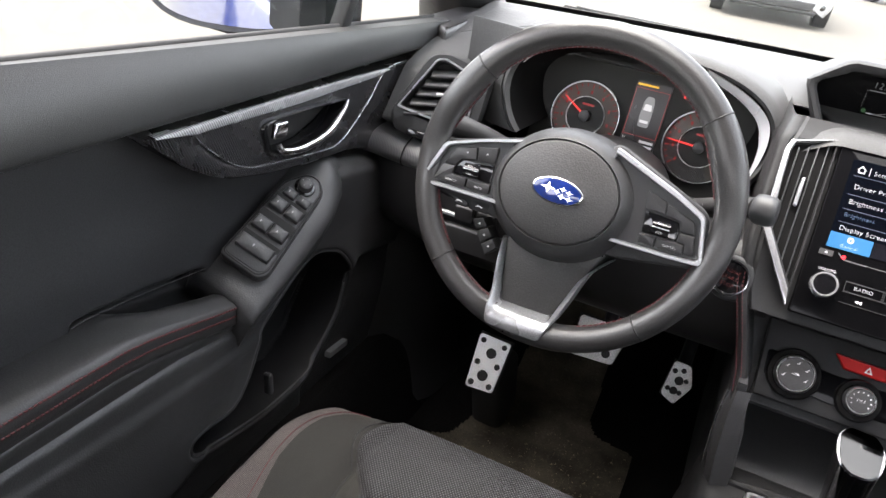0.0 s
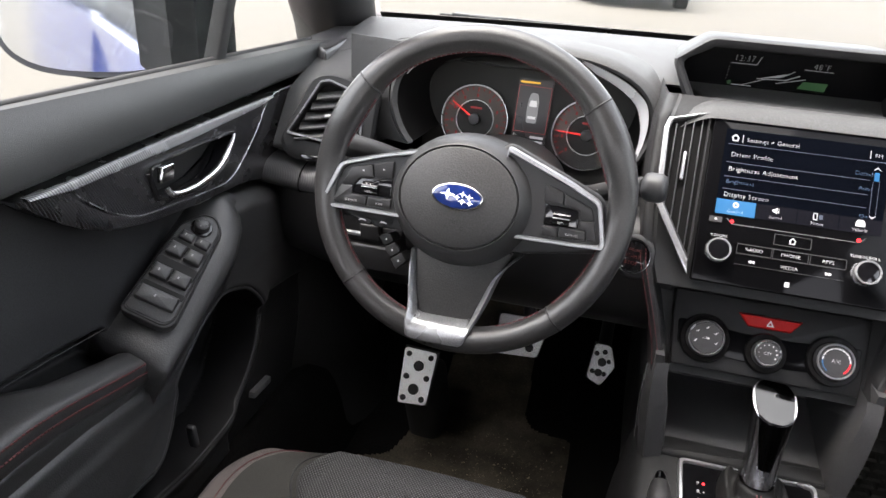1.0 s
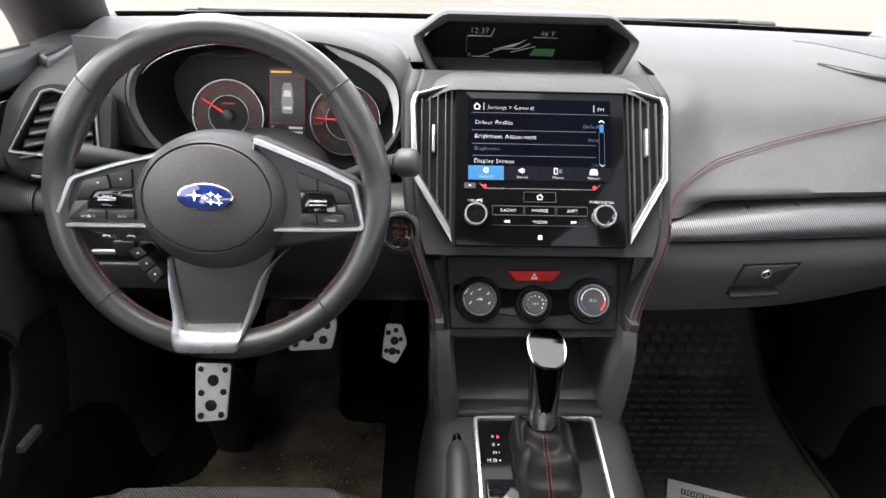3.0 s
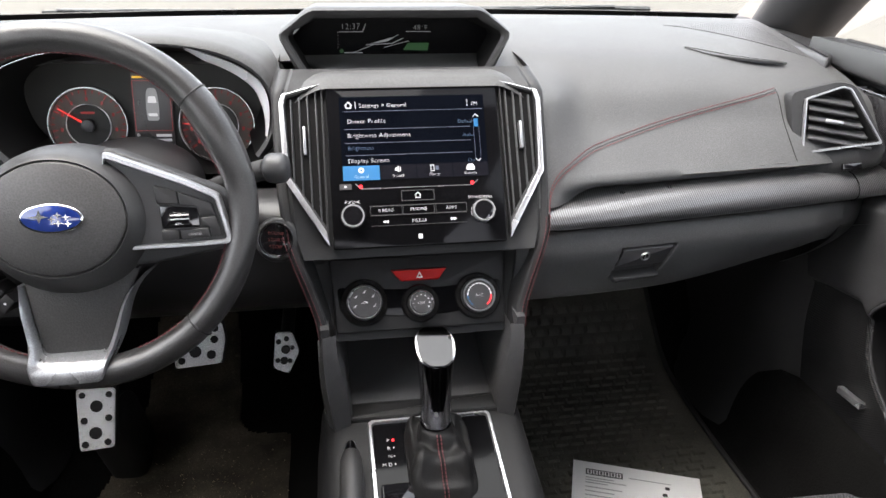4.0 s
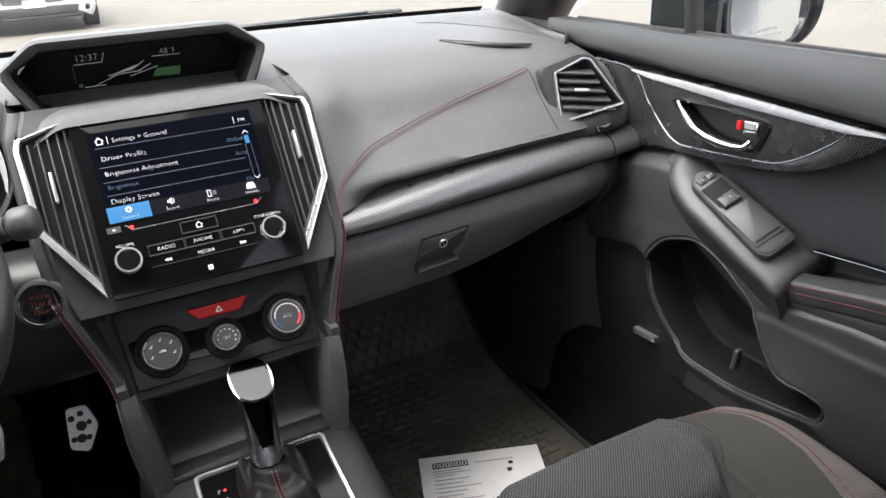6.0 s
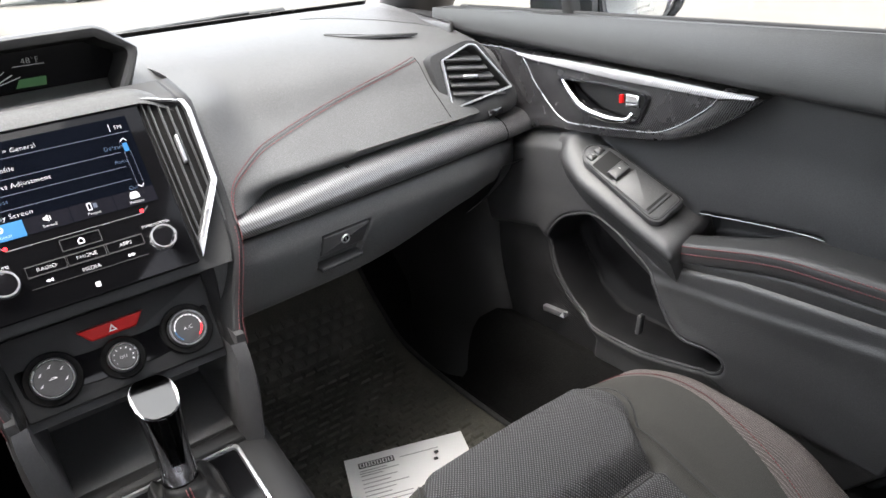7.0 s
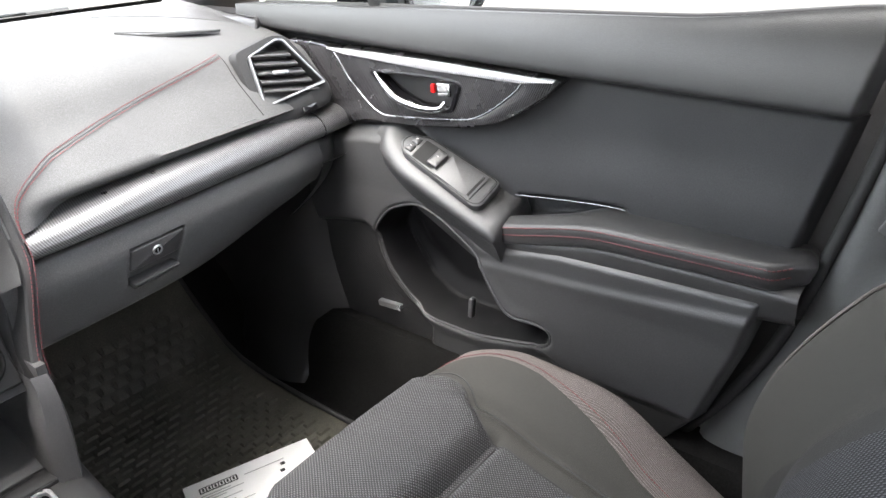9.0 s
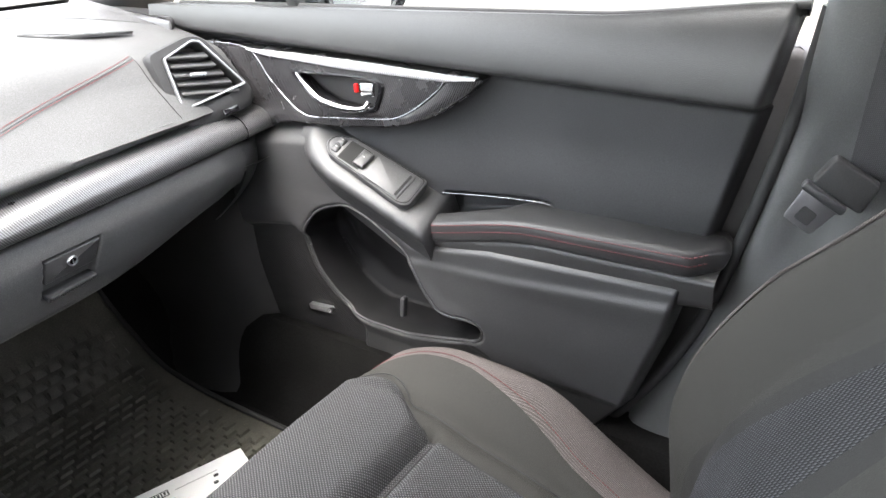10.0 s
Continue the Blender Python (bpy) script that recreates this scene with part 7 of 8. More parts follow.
def grip_limit(f, lim):
    """Half-width of the grip where the cut passes it."""
    return np.interp(f, F_, RX_) * (1 - min(abs(lim) / np.interp(f, F_, RY_), 0.999) ** 2.5) ** 0.4 if lim < 0 else np.interp(f, F_, RX_)


for f in np.linspace(0, 1, 64) ** 0.8:
    rx, ry, rb = np.interp(f, F_, RX_), np.interp(f, F_, RY_), np.interp(f, FB_, RB_)
    c = kb + collar_axis * 0.110 * f
    ring_ = []
    for a in np.linspace(0, 2 * math.pi, 65):
        ca, sa = math.cos(a), math.sin(a)
        wx, dep = rx * math.copysign(abs(ca) ** 0.8, ca), ry * math.copysign(abs(sa) ** 0.8, sa)
        if dep > rb:
            dep, wx = rb, max(min(wx, grip_limit(f, rb)), -grip_limit(f, rb))
        ring_.append(c + side_ * wx + back_ * dep)
    _k.append(ring_)
knob = sheet("knob", _k, DARKCHROME, shifter, "dark chrome grip", smooth=50)
SMOKED = material("smoked_gloss", (0.034, 0.034, 0.035), 0.05, metal=1.0, vary=0.03)
for f in np.concatenate([np.linspace(0.14, 0.54, 18), np.linspace(0.56, 0.995, 34)]):
    rb, rk_, ry = np.interp(f, FB_, RB_), np.interp(f, F_, RX_), np.interp(f, F_, RY_)
    rx = min(np.interp(f, [0.16, 0.3, 0.6, 0.8, 1.0], [0.0070, 0.0098, 0.0165, 0.0210, 0.0220]), 0.94 * grip_limit(f, rb))
    c = kb + collar_axis * (0.110 * f + 0.0010 * float(step(f, 0.50, 0.62)))
    _ins.append([c + side_ * rx * t + back_ * (min(ry * max(1 - (abs(rx * t) / rk_) ** 2.5, 0.02) ** 0.4, rb) + 0.0011) for t in np.linspace(-1, 1, 17)])
sheet("knob_inlay", _ins, SMOKED, knob, "smoked gloss black inlay", smooth=50)
tube("knob_collar", [kb - collar_axis * 0.007, kb + collar_axis * 0.003], 0.0172, DARKCHROME, shifter, "dark metal collar", sides=28)

brake = thing("parking_brake_lever", "black leather parking brake lever with chrome button", "parking brake", at=(-0.105, 0.2, 0.56))
bp = [(-0.0975, 0.392, 0.600), (-0.0978, 0.384, 0.599), (-0.099, 0.335, 0.596), (-0.101, 0.26, 0.588), (-0.104, 0.15, 0.574), (-0.106, 0.08, 0.560)]
tube("grip", spline(bp, 22), np.interp(np.linspace(0, 1, 22), [0, 0.05, 0.3, 0.7, 1], [0.010, 0.0135, 0.0145, 0.0145, 0.014]), material_boot_side, brake, "leather grip", sides=18)
tube("button", [(-0.0975, 0.389, 0.600), (-0.0973, 0.400, 0.6015), (-0.0972, 0.407, 0.6025)], [0.0078, 0.0078, 0.0055], CHROME, brake, "chrome push button", sides=16)

# ---------------------------------------------------------------- seats


def ease(v, xs, ys, width=0.05):
    """Interpolation between given values with the corners rounded off."""
    return float(np.mean([np.interp(v + k * width, xs, ys) for k in np.linspace(-1, 1, 9)]))


def seat(cx, front, who):
    """A front seat centred on cx whose cushion ends at y = front."""
    st = thing("bucket_seat", f"black and grey cloth {who} seat with brown piping and red stitching", "car seat", group="front seats", at=(cx, front - 0.25, 0.30))
    dy = front - 0.305
    NV, NU = 92, 93
    vs = np.linspace(0, 1, NV)
    ws = np.linspace(-1.24, 1.24, NU)
    knots = [0, 0.42, 0.62, 0.90, 1.0, 1.10, 1.24]

    def roll_edge(v):
        return 0.72 - 0.30 * float(step(v, 0.22, 0.46)) ** 1.3 if v < 0.455 else 0.43

    def band_edge(v):
        return float(np.interp(v, [0.0, 0.15, 0.3, 0.45, 0.6, 0.75, 1.0], [0.84, 0.86, 0.925, 0.905, 0.82, 0.73, 0.67]))

    rows = []
    for v in vs:
        row = []
        re_ = roll_edge(v)
        us = np.sign(ws) * np.interp(abs(ws), knots, [0, re_, max(re_ + 0.04, 0.60), band_edge(v), 1.0, 1.10, 1.24])
        y = np.interp(v, [0, 0.06, 0.12, 0.18, 1.0], [0.262, 0.292, 0.303, 0.296, -0.16])
        zc = ease(v, [0, 0.06, 0.12, 0.18, 0.30, 0.44, 0.50, 0.7, 0.9, 1.0], [0.42, 0.475, 0.515, 0.538, 0.542, 0.533, 0.515, 0.487, 0.452, 0.435])
        hw = ease(v, [0, 0.10, 0.16, 0.22, 0.35, 0.6, 1.0], [0.150, 0.158, 0.172, 0.205, 0.237, 0.240, 0.236])
        top = ease(v, [0, 0.12, 0.18, 0.25, 0.36, 0.55, 0.66, 0.77, 0.93, 1.0], [0.42, 0.517, 0.544, 0.560, 0.569, 0.563, 0.552, 0.510, 0.455, 0.44])
        for u in us:
            a = abs(u)
            bol = top - zc
            if a <= 1:
                z = zc + bol * float(step(a, 0.58, 0.96)) ** 0.8 - 0.010 * math.exp(-((a - 0.60) / 0.04) ** 2) * float(step(v, 0.18, 0.3)) - 0.013 * math.exp(-((v - 0.458) / 0.016) ** 2) * float(step(0.50 - a, 0.0, 0.06))
                x = u * hw
                yy = y - 0.030 * float(step(a, 0.75, 1.0)) * float(step(0.26 - v, 0, 0.15))
                z += 0.004 * math.cos(a * 2.2) * (a < 0.62)
                roll = float(step(0.455 - v, 0.0, 0.05)) * float(step(0.72 - 0.30 * float(step(v, 0.22, 0.46)) ** 1.3 - a, 0.0, 0.05))
                z += 0.016 * roll * float(step(v, 0.10, 0.2))
            else:
                k = (a - 1) / 0.24
                z = top - 0.012 * k**0.5 - 0.20 * k**1.6
                x = math.copysign(hw + 0.012 * math.sin(k * 2.4) - 0.012 * k, u)
                yy = y - 0.030 * float(step(0.26 - v, 0, 0.15))
                z = max(z, 0.31)
            row.append((cx + x, yy + dy, z))
        rows.append(row)
    P = np.array(rows)
    U, V = np.meshgrid((ws[:-1] + ws[1:]) / 2, (vs[:-1] + vs[1:]) / 2)
    A = abs(U)
    centre, edge = A < 0.42, (A > 0.90) & (A < 1.10) & (V > 0.13)
    cu = sheet("cushion_side", P, SEATSIDE, st, "dark grey cushion bolsters", keep=~centre & ~edge, smooth=180)
    sheet("thigh_roll", P, SEATCLOTH, st, "black dotted weave front roll", keep=centre & (V < 0.455), smooth=180)
    sheet("cushion_centre", P, SEATCLOTH, st, "black dotted weave centre", keep=centre & (V >= 0.455), smooth=180)
    for sg in (-1, 1):
        pe = sheet("cushion_edge", P, SEATEDGE, st, "grey-brown knitted edge", keep=edge & (U * sg > 0), smooth=180)
        col = int(np.argmin(abs(ws - sg * 0.905)))
        stitched("stitching", [P[i, col] + np.array([0, 0, 0.0010]) for i in range(14, NV - 2)], pe, r=0.0007, dash_len=0.004)
        col = int(np.argmin(abs(ws - sg * 0.62)))
        tube("seam", [P[i, col] + np.array([0, 0, 0.0004]) for i in range(14, NV - 1)], 0.0014, RUBBER, cu, sides=5)
        col = int(np.argmin(abs(ws - sg * 0.42)))
        tube("seam", [P[i, col] + np.array([0, 0, 0.0003]) for i in range(10, NV - 1)], 0.0016, RUBBER, cu, sides=5)
    mid_row = int(np.argmin(abs(vs - 0.458)))
    tube("seam", [P[mid_row, j] + np.array([0, 0, 0.0006]) for j in range(NU) if abs(ws[j]) <= 0.43], 0.0018, RUBBER, cu, "sunk seam behind the front roll", sides=5)
    # backrest
    rows = []
    vs = np.linspace(0, 1, 56)
    ws = np.linspace(-1.2, 1.2, 97)
    for v in vs:
        edge_v = max(0.66 - 0.72 * v, 0.10)
        us = np.sign(ws) * np.interp(abs(ws), [0, 0.5, 0.65, 1.0, 1.2], [0, edge_v, edge_v + 0.14, 1.0, 1.2])
        z0 = 0.44 + 0.58 * v
        y0 = ease(z0, [0.44, 0.62, 0.74, 0.87, 1.02], [-0.185, -0.172, -0.228, -0.325, -0.415])
        hw = np.interp(v, [0, 0.3, 0.6, 0.9, 1.0], [0.236, 0.248, 0.246, 0.215, 0.17])
        bol = np.interp(v, [0, 0.25, 0.6, 0.9, 1.0], [0.050, 0.058, 0.055, 0.03, 0.01])
        row = []
        for u in us:
            a = abs(u)
            if a <= 1:
                y = y0 + bol * float(step(a, 0.46, 0.93)) - 0.012 * float(step(a, 0.95, 1.0)) - 0.004 * math.exp(-((a - 0.54) / 0.03) ** 2)
                x = u * hw
            else:
                k = (a - 1) / 0.2
                y = y0 + bol - 0.012 - 0.15 * k
                x = math.copysign(hw + 0.006 * math.sin(k * 3) - 0.01 * k, u)
            row.append((cx + x, y + dy, z0))
        rows.append(row)
    P = np.array(rows)
    A, V = np.meshgrid(abs((ws[:-1] + ws[1:]) / 2), (vs[:-1] + vs[1:]) / 2)
    centre, band = A < 0.5, (A >= 0.5) & (A < 0.65)
    bs = sheet("backrest_side", P, BACKSIDE, st, "dark grey backrest bolsters", keep=~centre & ~band, smooth=180)
    sheet("backrest_band", P, material_band, st, "smooth lighter grey side bands", keep=band, smooth=180)
    sheet("backrest_centre", P, BACKCLOTH, st, "black woven backrest centre", keep=centre, smooth=180)
    iu = int(np.argmin(abs(ws - 0.985)))
    for j in (iu, 96 - iu):
        tube("piping", [P[i, j] + np.array([0, 0.002, 0]) for i in range(0, 54)], 0.0022, SEATEDGE, bs, "thin brown piping", sides=6)
    iu = int(np.argmin(abs(ws - 0.80)))
    stitched("stitching", [P[i, 96 - iu] + np.array([0, 0.0015, 0]) for i in range(0, 54)], bs, r=0.0011, dash_len=0.006)
    back = [[(cx + x, y + dy, z) for x in np.linspace(-0.22, 0.22, 9)] for y, z in ((-0.30, 0.40), (-0.34, 0.70), (-0.46, 0.95), (-0.47, 1.02), (-0.43, 1.03), (-0.40, 1.02))]
    sheet("backrest_shell", back, PLASTIC, st, "black rear shell", smooth=60)
    box("seat_base", (0.40, 0.42, 0.10), pose(cx, dy + 0.04, 0.345), DARK, st, "dark seat frame", bevel=0.015)
    return st


material_band = material("seat_smooth_band", (0.027, 0.0267, 0.0245), 0.85, spec=0.3, grain=0.3, grain_scale=1800, vary=0.06)
seat(0.378, 0.305, "passenger")
seat(-0.372, 0.385, "driver")

TONGUE = material("tongue_metal", (0.16, 0.16, 0.165), 0.35, metal=0.6, vary=0.1)
# seat belt on the centre pillar
belt = thing("seat_belt", "black seat belt with plastic guide and buckle tongue on the pillar", "seat belt", at=(0.70, -0.25, 0.80))
WEB = weave("belt_webbing", (0.035, 0.035, 0.036), (0.075, 0.075, 0.078), 0.0016, 0.004, (0, 1, 0), (0, 0, 1))
web = [[(0.706 - 0.06 * t, -0.262 - 0.022 * t + w * 0.9, 0.86 + 0.42 * t) for w in (-0.024, 0, 0.024)] for t in np.linspace(0, 1, 10)]
sheet("webbing", web, WEB, belt, "black webbing strap", thick=(0.002, 0, 0))
plate("belt_guide", rounded([(-0.028, -0.017), (0.028, -0.017), (0.025, 0.017), (-0.025, 0.017)], 0.006), plane_frame((0.690, -0.243, 0.858), (0, -1, -0.55), (0.15, 0, 1)), -0.02, 0.006, RUBBER, belt, "black plastic guide", bevel=0.003)
tg = plate("tongue", rounded([(-0.016, -0.040), (0.016, -0.040), (0.020, 0.0), (-0.020, 0.0)], 0.004), plane_frame((0.681, -0.226, 0.846), (0, -1, -0.60), (0.1, -0.45, 1)), -0.002, 0.002, TONGUE, belt, "grey metal buckle tongue", bevel=0.001)
plate("tongue_slot", rounded([(-0.008, -0.034), (0.008, -0.034), (0.008, -0.018), (-0.008, -0.018)], 0.003), plane_frame((0.681, -0.226, 0.846), (0, -1, -0.60), (0.1, -0.45, 1)), 0.0, 0.0026, RUBBER, tg)
plate("tongue_grip", rounded([(-0.024, -0.006), (0.024, -0.006), (0.024, 0.004), (-0.024, 0.004)], 0.004), plane_frame((0.681, -0.226, 0.846), (0, -1, -0.60), (0.1, -0.45, 1)), -0.005, 0.006, PLASTIC, tg, "black plastic grip", bevel=0.002)

# ---------------------------------------------------------------- floor mats, paper, pedals
dm = rounded([(-0.60, 0.36), (-0.19, 0.36), (-0.205, 0.62), (-0.187, 0.70), (-0.185, 0.785), (-0.275, 0.795), (-0.299, 0.83), (-0.300, 0.92), (-0.306, 1.03), (-0.46, 1.03), (-0.478, 0.80), (-0.52, 0.65), (-0.60, 0.62)], 0.025, 4)
_gx, _gy = np.meshgrid(np.arange(-0.61, -0.18, 0.004), np.arange(0.35, 1.04, 0.004), indexing="ij")
_gz = np.interp(_gy, _prof[:, 0], _prof[:, 1]) + 0.013 + 0.0012 * np.sin(_gx * 60) * np.sin(_gy * 45)
_gm = inside((_gx[:-1, :-1] + _gx[1:, 1:]) / 2, (_gy[:-1, :-1] + _gy[1:, 1:]) / 2, dm) > 0
tagged(sheet("floor_mat", np.stack([_gx, _gy, _gz], -1), MATCLOTH, None, keep=_gm, thick=(0, 0, -0.010), smooth=60), "dusty black carpet mat in the driver footwell", "floor mat", group="floor mats")
RUBMAT = material("ribbed_rubber_mat", (0.060, 0.058, 0.047), 0.52, grain=0.6, grain_scale=420, vary=0.35, scale=12, spots=0.10)


def mat_z(y):
    return float(np.interp(y, _prof[:, 0], _prof[:, 1])) + 0.010


_pm = [[(x, y, mat_z(y)) for y in np.linspace(0.36, 1.05, 60)] for x in np.linspace(0.175, 0.575, 30)]
pmat = tagged(sheet("floor_mat", _pm, RUBMAT, None, thick=(0, 0, -0.008), smooth=60), "black ribbed rubber mat in the passenger footwell", "floor mat", group="floor mats")
edge = [(x, y, z + 0.004) for x, y, z in [_pm[0][i] for i in range(60)] + [_pm[i][-1] for i in range(30)] + [_pm[-1][59 - i] for i in range(60)]]
tube("mat_rim", edge, 0.0050, RUBBER, pmat, "raised rim", sides=8)
_v, _f = [], []
for j, y in enumerate(np.arange(0.40, 1.01, 0.0185)):
    for x in np.arange(0.205 + 0.014 * (j % 2), 0.545, 0.0285):
        n0 = len(_v)
        for hx, hy, dz in ((0.0118, 0.0066, 0.0), (0.0094, 0.0042, 0.0042)):
            for sx_, sy_ in ((-1, -1), (1, -1), (1, 1), (-1, 1)):
                _v.append((x + sx_ * hx, y + sy_ * hy, mat_z(y + sy_ * hy) + dz))
        _f += [[n0 + 4, n0 + 5, n0 + 6, n0 + 7]] + [[n0 + a, n0 + (a + 1) % 4, n0 + 4 + (a + 1) % 4, n0 + 4 + a] for a in range(4)]
pads = finish("mat_rib", _v, _f, RUBMAT, pmat, "rows of small raised ribs", 30)
pads["kind"] = "stuff"
CRUMB = material("tan_crumbs", (0.30, 0.25, 0.17), 0.9, vary=0.3, scale=60)
random.seed(11)


def crumbs(label, count, xs, ys, keep):
    """Loose grit on a mat: tiny uneven tetrahedra."""
    v, f = [], []
    while len(v) < 4 * count:
        x, y = random.gauss(*xs), random.gauss(*ys)
        if not keep(x, y):
            continue
        r, n0 = 0.0008 + 0.0024 * random.random() ** 3, len(v)
        z = mat_z(y) + 0.0035
        v += [(x + r * random.uniform(-1, 1), y + r * random.uniform(-1, 1), z), (x + r, y, z), (x, y + r, z), (x, y, z + r)]
        f += [[n0, n0 + 1, n0 + 3], [n0 + 1, n0 + 2, n0 + 3], [n0 + 2, n0, n0 + 3]]
    return tagged(finish("grit", v, f, CRUMB, None, smooth=10), label, "debris", kind="stuff")


crumbs("tan grit scattered over the driver floor mat", 1100, (-0.30, 0.085), (0.58, 0.12), lambda x, y: -0.50 < x < -0.20 and 0.38 < y < 0.78)
crumbs("a few pale specks of grit on the rubber mat", 26, (0.47, 0.06), (0.62, 0.10), lambda x, y: 0.20 < x < 0.56 and 0.42 < y < 0.90)

sheet_m = plane_frame((0.297, 0.649, FLOOR_Z + 0.0125), (0.197, -0.075, 0), (0.075, 0.197, 0.0))
paper = thing("paper_sheet", "white printed report sheet lying on the floor mat", "paper", at=(0.36, 0.5, FLOOR_Z + 0.012))
pg = [[tuple(sheet_m @ Vector((x, -y, 0.002 + 0.002 * math.sin(x * 20) * math.sin(y * 9)))) for y in np.linspace(0, 0.279, 12)] for x in np.linspace(0, 0.216, 10)]
sheet("page", pg, PAPER, paper, thick=(0, 0, -0.0006))
pz = 0.0045
plate("logo_box", rounded([(0.022, -0.034), (0.085, -0.034), (0.085, -0.020), (0.022, -0.020)], 0.001, 2), sheet_m, pz, pz + 0.0003, BLACKINK, paper)
for j in range(6):
    plate("logo_cell", [(0.0245 + 0.0100 * j, -0.0318), (0.0325 + 0.0100 * j, -0.0318), (0.0325 + 0.0100 * j, -0.0222), (0.0245 + 0.0100 * j, -0.0222)], sheet_m, pz, pz + 0.0005, PAPER, paper)
    plate("logo_glyph", [(0.0268 + 0.0100 * j, -0.0305), (0.0302 + 0.0100 * j, -0.0305), (0.0302 + 0.0100 * j, -0.0235), (0.0268 + 0.0100 * j, -0.0235)], sheet_m, pz, pz + 0.0007, BLACKINK, paper)
INK2 = material("grey_print", (0.35, 0.35, 0.35), 0.7)
random.seed(4)
for y, x0, x1 in [(0.040, 0.022, 0.07), (0.046, 0.022, 0.09), (0.052, 0.022, 0.06), (0.028, 0.095, 0.165)] + [(0.062 + 0.0095 * j, 0.022, 0.06 + 0.1 * random.random()) for j in range(20)]:
    plate("print_line", [(x0, -y - 0.0016), (x1, -y - 0.0016), (x1, -y), (x0, -y)], sheet_m, pz, pz + 0.0003, INK2, paper)
for x, y in ((0.155, 0.036), (0.150, 0.052)):
    plate("print_icon", rounded([(x, -y - 0.007), (x + 0.008, -y - 0.007), (x + 0.008, -y), (x, -y)], 0.002, 2), sheet_m, pz, pz + 0.0003, BLACKINK, paper)


def pedal(name, label, poly, m, studs, arm):
    p = thing(name, label, "pedal", group="sport pedals", at=m.translation)
    plate("backing", [(x * 1.05, y * 1.04) for x, y in poly], m, -0.012, -0.001, RUBBER, p, bevel=0.003)
    pl_ = plate("metal_plate", rounded(poly, 0.006, 4), m, -0.002, 0.003, STEEL, p, "perforated bright metal plate", bevel=0.0015)
    for x, y, r in studs:
        plate("stud", circle(x, y, r, 18), m, 0.001, 0.0052, RUBBER, pl_, "black rubber stud", bevel=0.001)
    tube("arm", arm, 0.010, DARK, p, sides=8)
    return p


dead = plane_frame((-0.480, 0.640, 0.478), (1, 0.0, 0.03), (0.10, 0.48, 1))
pedal("foot_rest", "bright drilled metal foot rest beside the brake", [(-0.017, -0.036), (0.032, -0.034), (0.040, 0.055), (-0.016, 0.058)], dead, [(0.012, 0.030, 0.0088), (0.008, -0.010, 0.0092), (-0.007, 0.010, 0.0050), (0.028, 0.011, 0.0050), (-0.007, 0.048, 0.0046), (0.031, 0.046, 0.0046), (-0.008, -0.026, 0.0050), (0.024, -0.025, 0.0050)], [(-0.475, 0.665, 0.46), (-0.485, 0.80, 0.30)])
tagged(box("foot_rest_base", (0.060, 0.10, 0.16), pose(-0.472, 0.735, 0.380, 24, 0, 0), RUBBER, bevel=0.02), "black carpeted base under the foot rest", "foot rest", kind="structure")
brk = plane_frame((-0.298, 0.640, 0.605), (1, 0, 0.02), (0, 0.40, 1))
pedal("brake_pedal", "bright drilled metal brake pedal", [(-0.044, -0.029), (0.021, -0.026), (0.029, 0.009), (0.026, 0.034), (-0.044, 0.034)], brk, [(0.008, -0.012, 0.0065), (-0.014, -0.006, 0.0085), (0.014, 0.010, 0.0055), (-0.006, 0.020, 0.0055), (-0.034, -0.018, 0.0050), (-0.032, 0.014, 0.0065), (0.016, 0.026, 0.0050)], [(-0.296, 0.655, 0.603), (-0.31, 0.74, 0.69), (-0.31, 0.95, 0.80)])
gas = plane_frame((-0.182, 0.600, 0.620), (1.0, 0.1, 0.10), (0.10, 0.42, 1))
pedal("accelerator_pedal", "bright drilled metal accelerator pedal", [(-0.0205, -0.026), (-0.001, -0.038), (0.0195, -0.010), (0.0145, 0.020), (-0.0085, 0.024)], gas, [(0.001, -0.003, 0.0062), (-0.004, -0.018, 0.0055), (0.005, 0.012, 0.0036), (-0.0065, 0.010, 0.0036), (0.0105, -0.002, 0.0032), (-0.0125, -0.016, 0.0034), (0.004, -0.020, 0.0034)], [(-0.180, 0.63, 0.615), (-0.175, 0.76, 0.64), (-0.17, 0.98, 0.68)])

for s, nm in ((-1, "left"), (1, "right")):
    tagged(sheet("body_side_" + nm, [[(s * (0.865 + 0.035 * math.sin(math.pi * t) - 0.05 * max(0, -y - 1.0) ** 2), y, 0.26 + 0.70 * t) for t in np.linspace(0, 1, 12)] for y in np.linspace(-2.2, -0.14, 14)], BLUEPAINT, None, thick=(-s * 0.02, 0, 0), smooth=60), "dark blue painted rear door and quarter panel", "car body", kind="structure")

# ---------------------------------------------------------------- outside: sloping lot, parked cars, door mirrors
SNOW = material("pale_dusty_gravel", (0.080, 0.071, 0.058), 0.9, grain=0.5, grain_scale=60, vary=0.12, scale=0.6)


def lot_z(y):
    return 0.0


_gy = np.concatenate([np.linspace(-400, -5, 8), np.linspace(-4, 26, 40), np.linspace(30, 600, 10)])
_gx = np.concatenate([np.linspace(-500, -20, 6), np.linspace(-18, 18, 14), np.linspace(20, 500, 6)])
tagged(sheet("ground", [[(x, y, lot_z(y)) for y in _gy] for x in _gx], SNOW, thick=(0, 0, -0.3), smooth=180), "pale dusty parking lot ground", "ground", kind="structure")


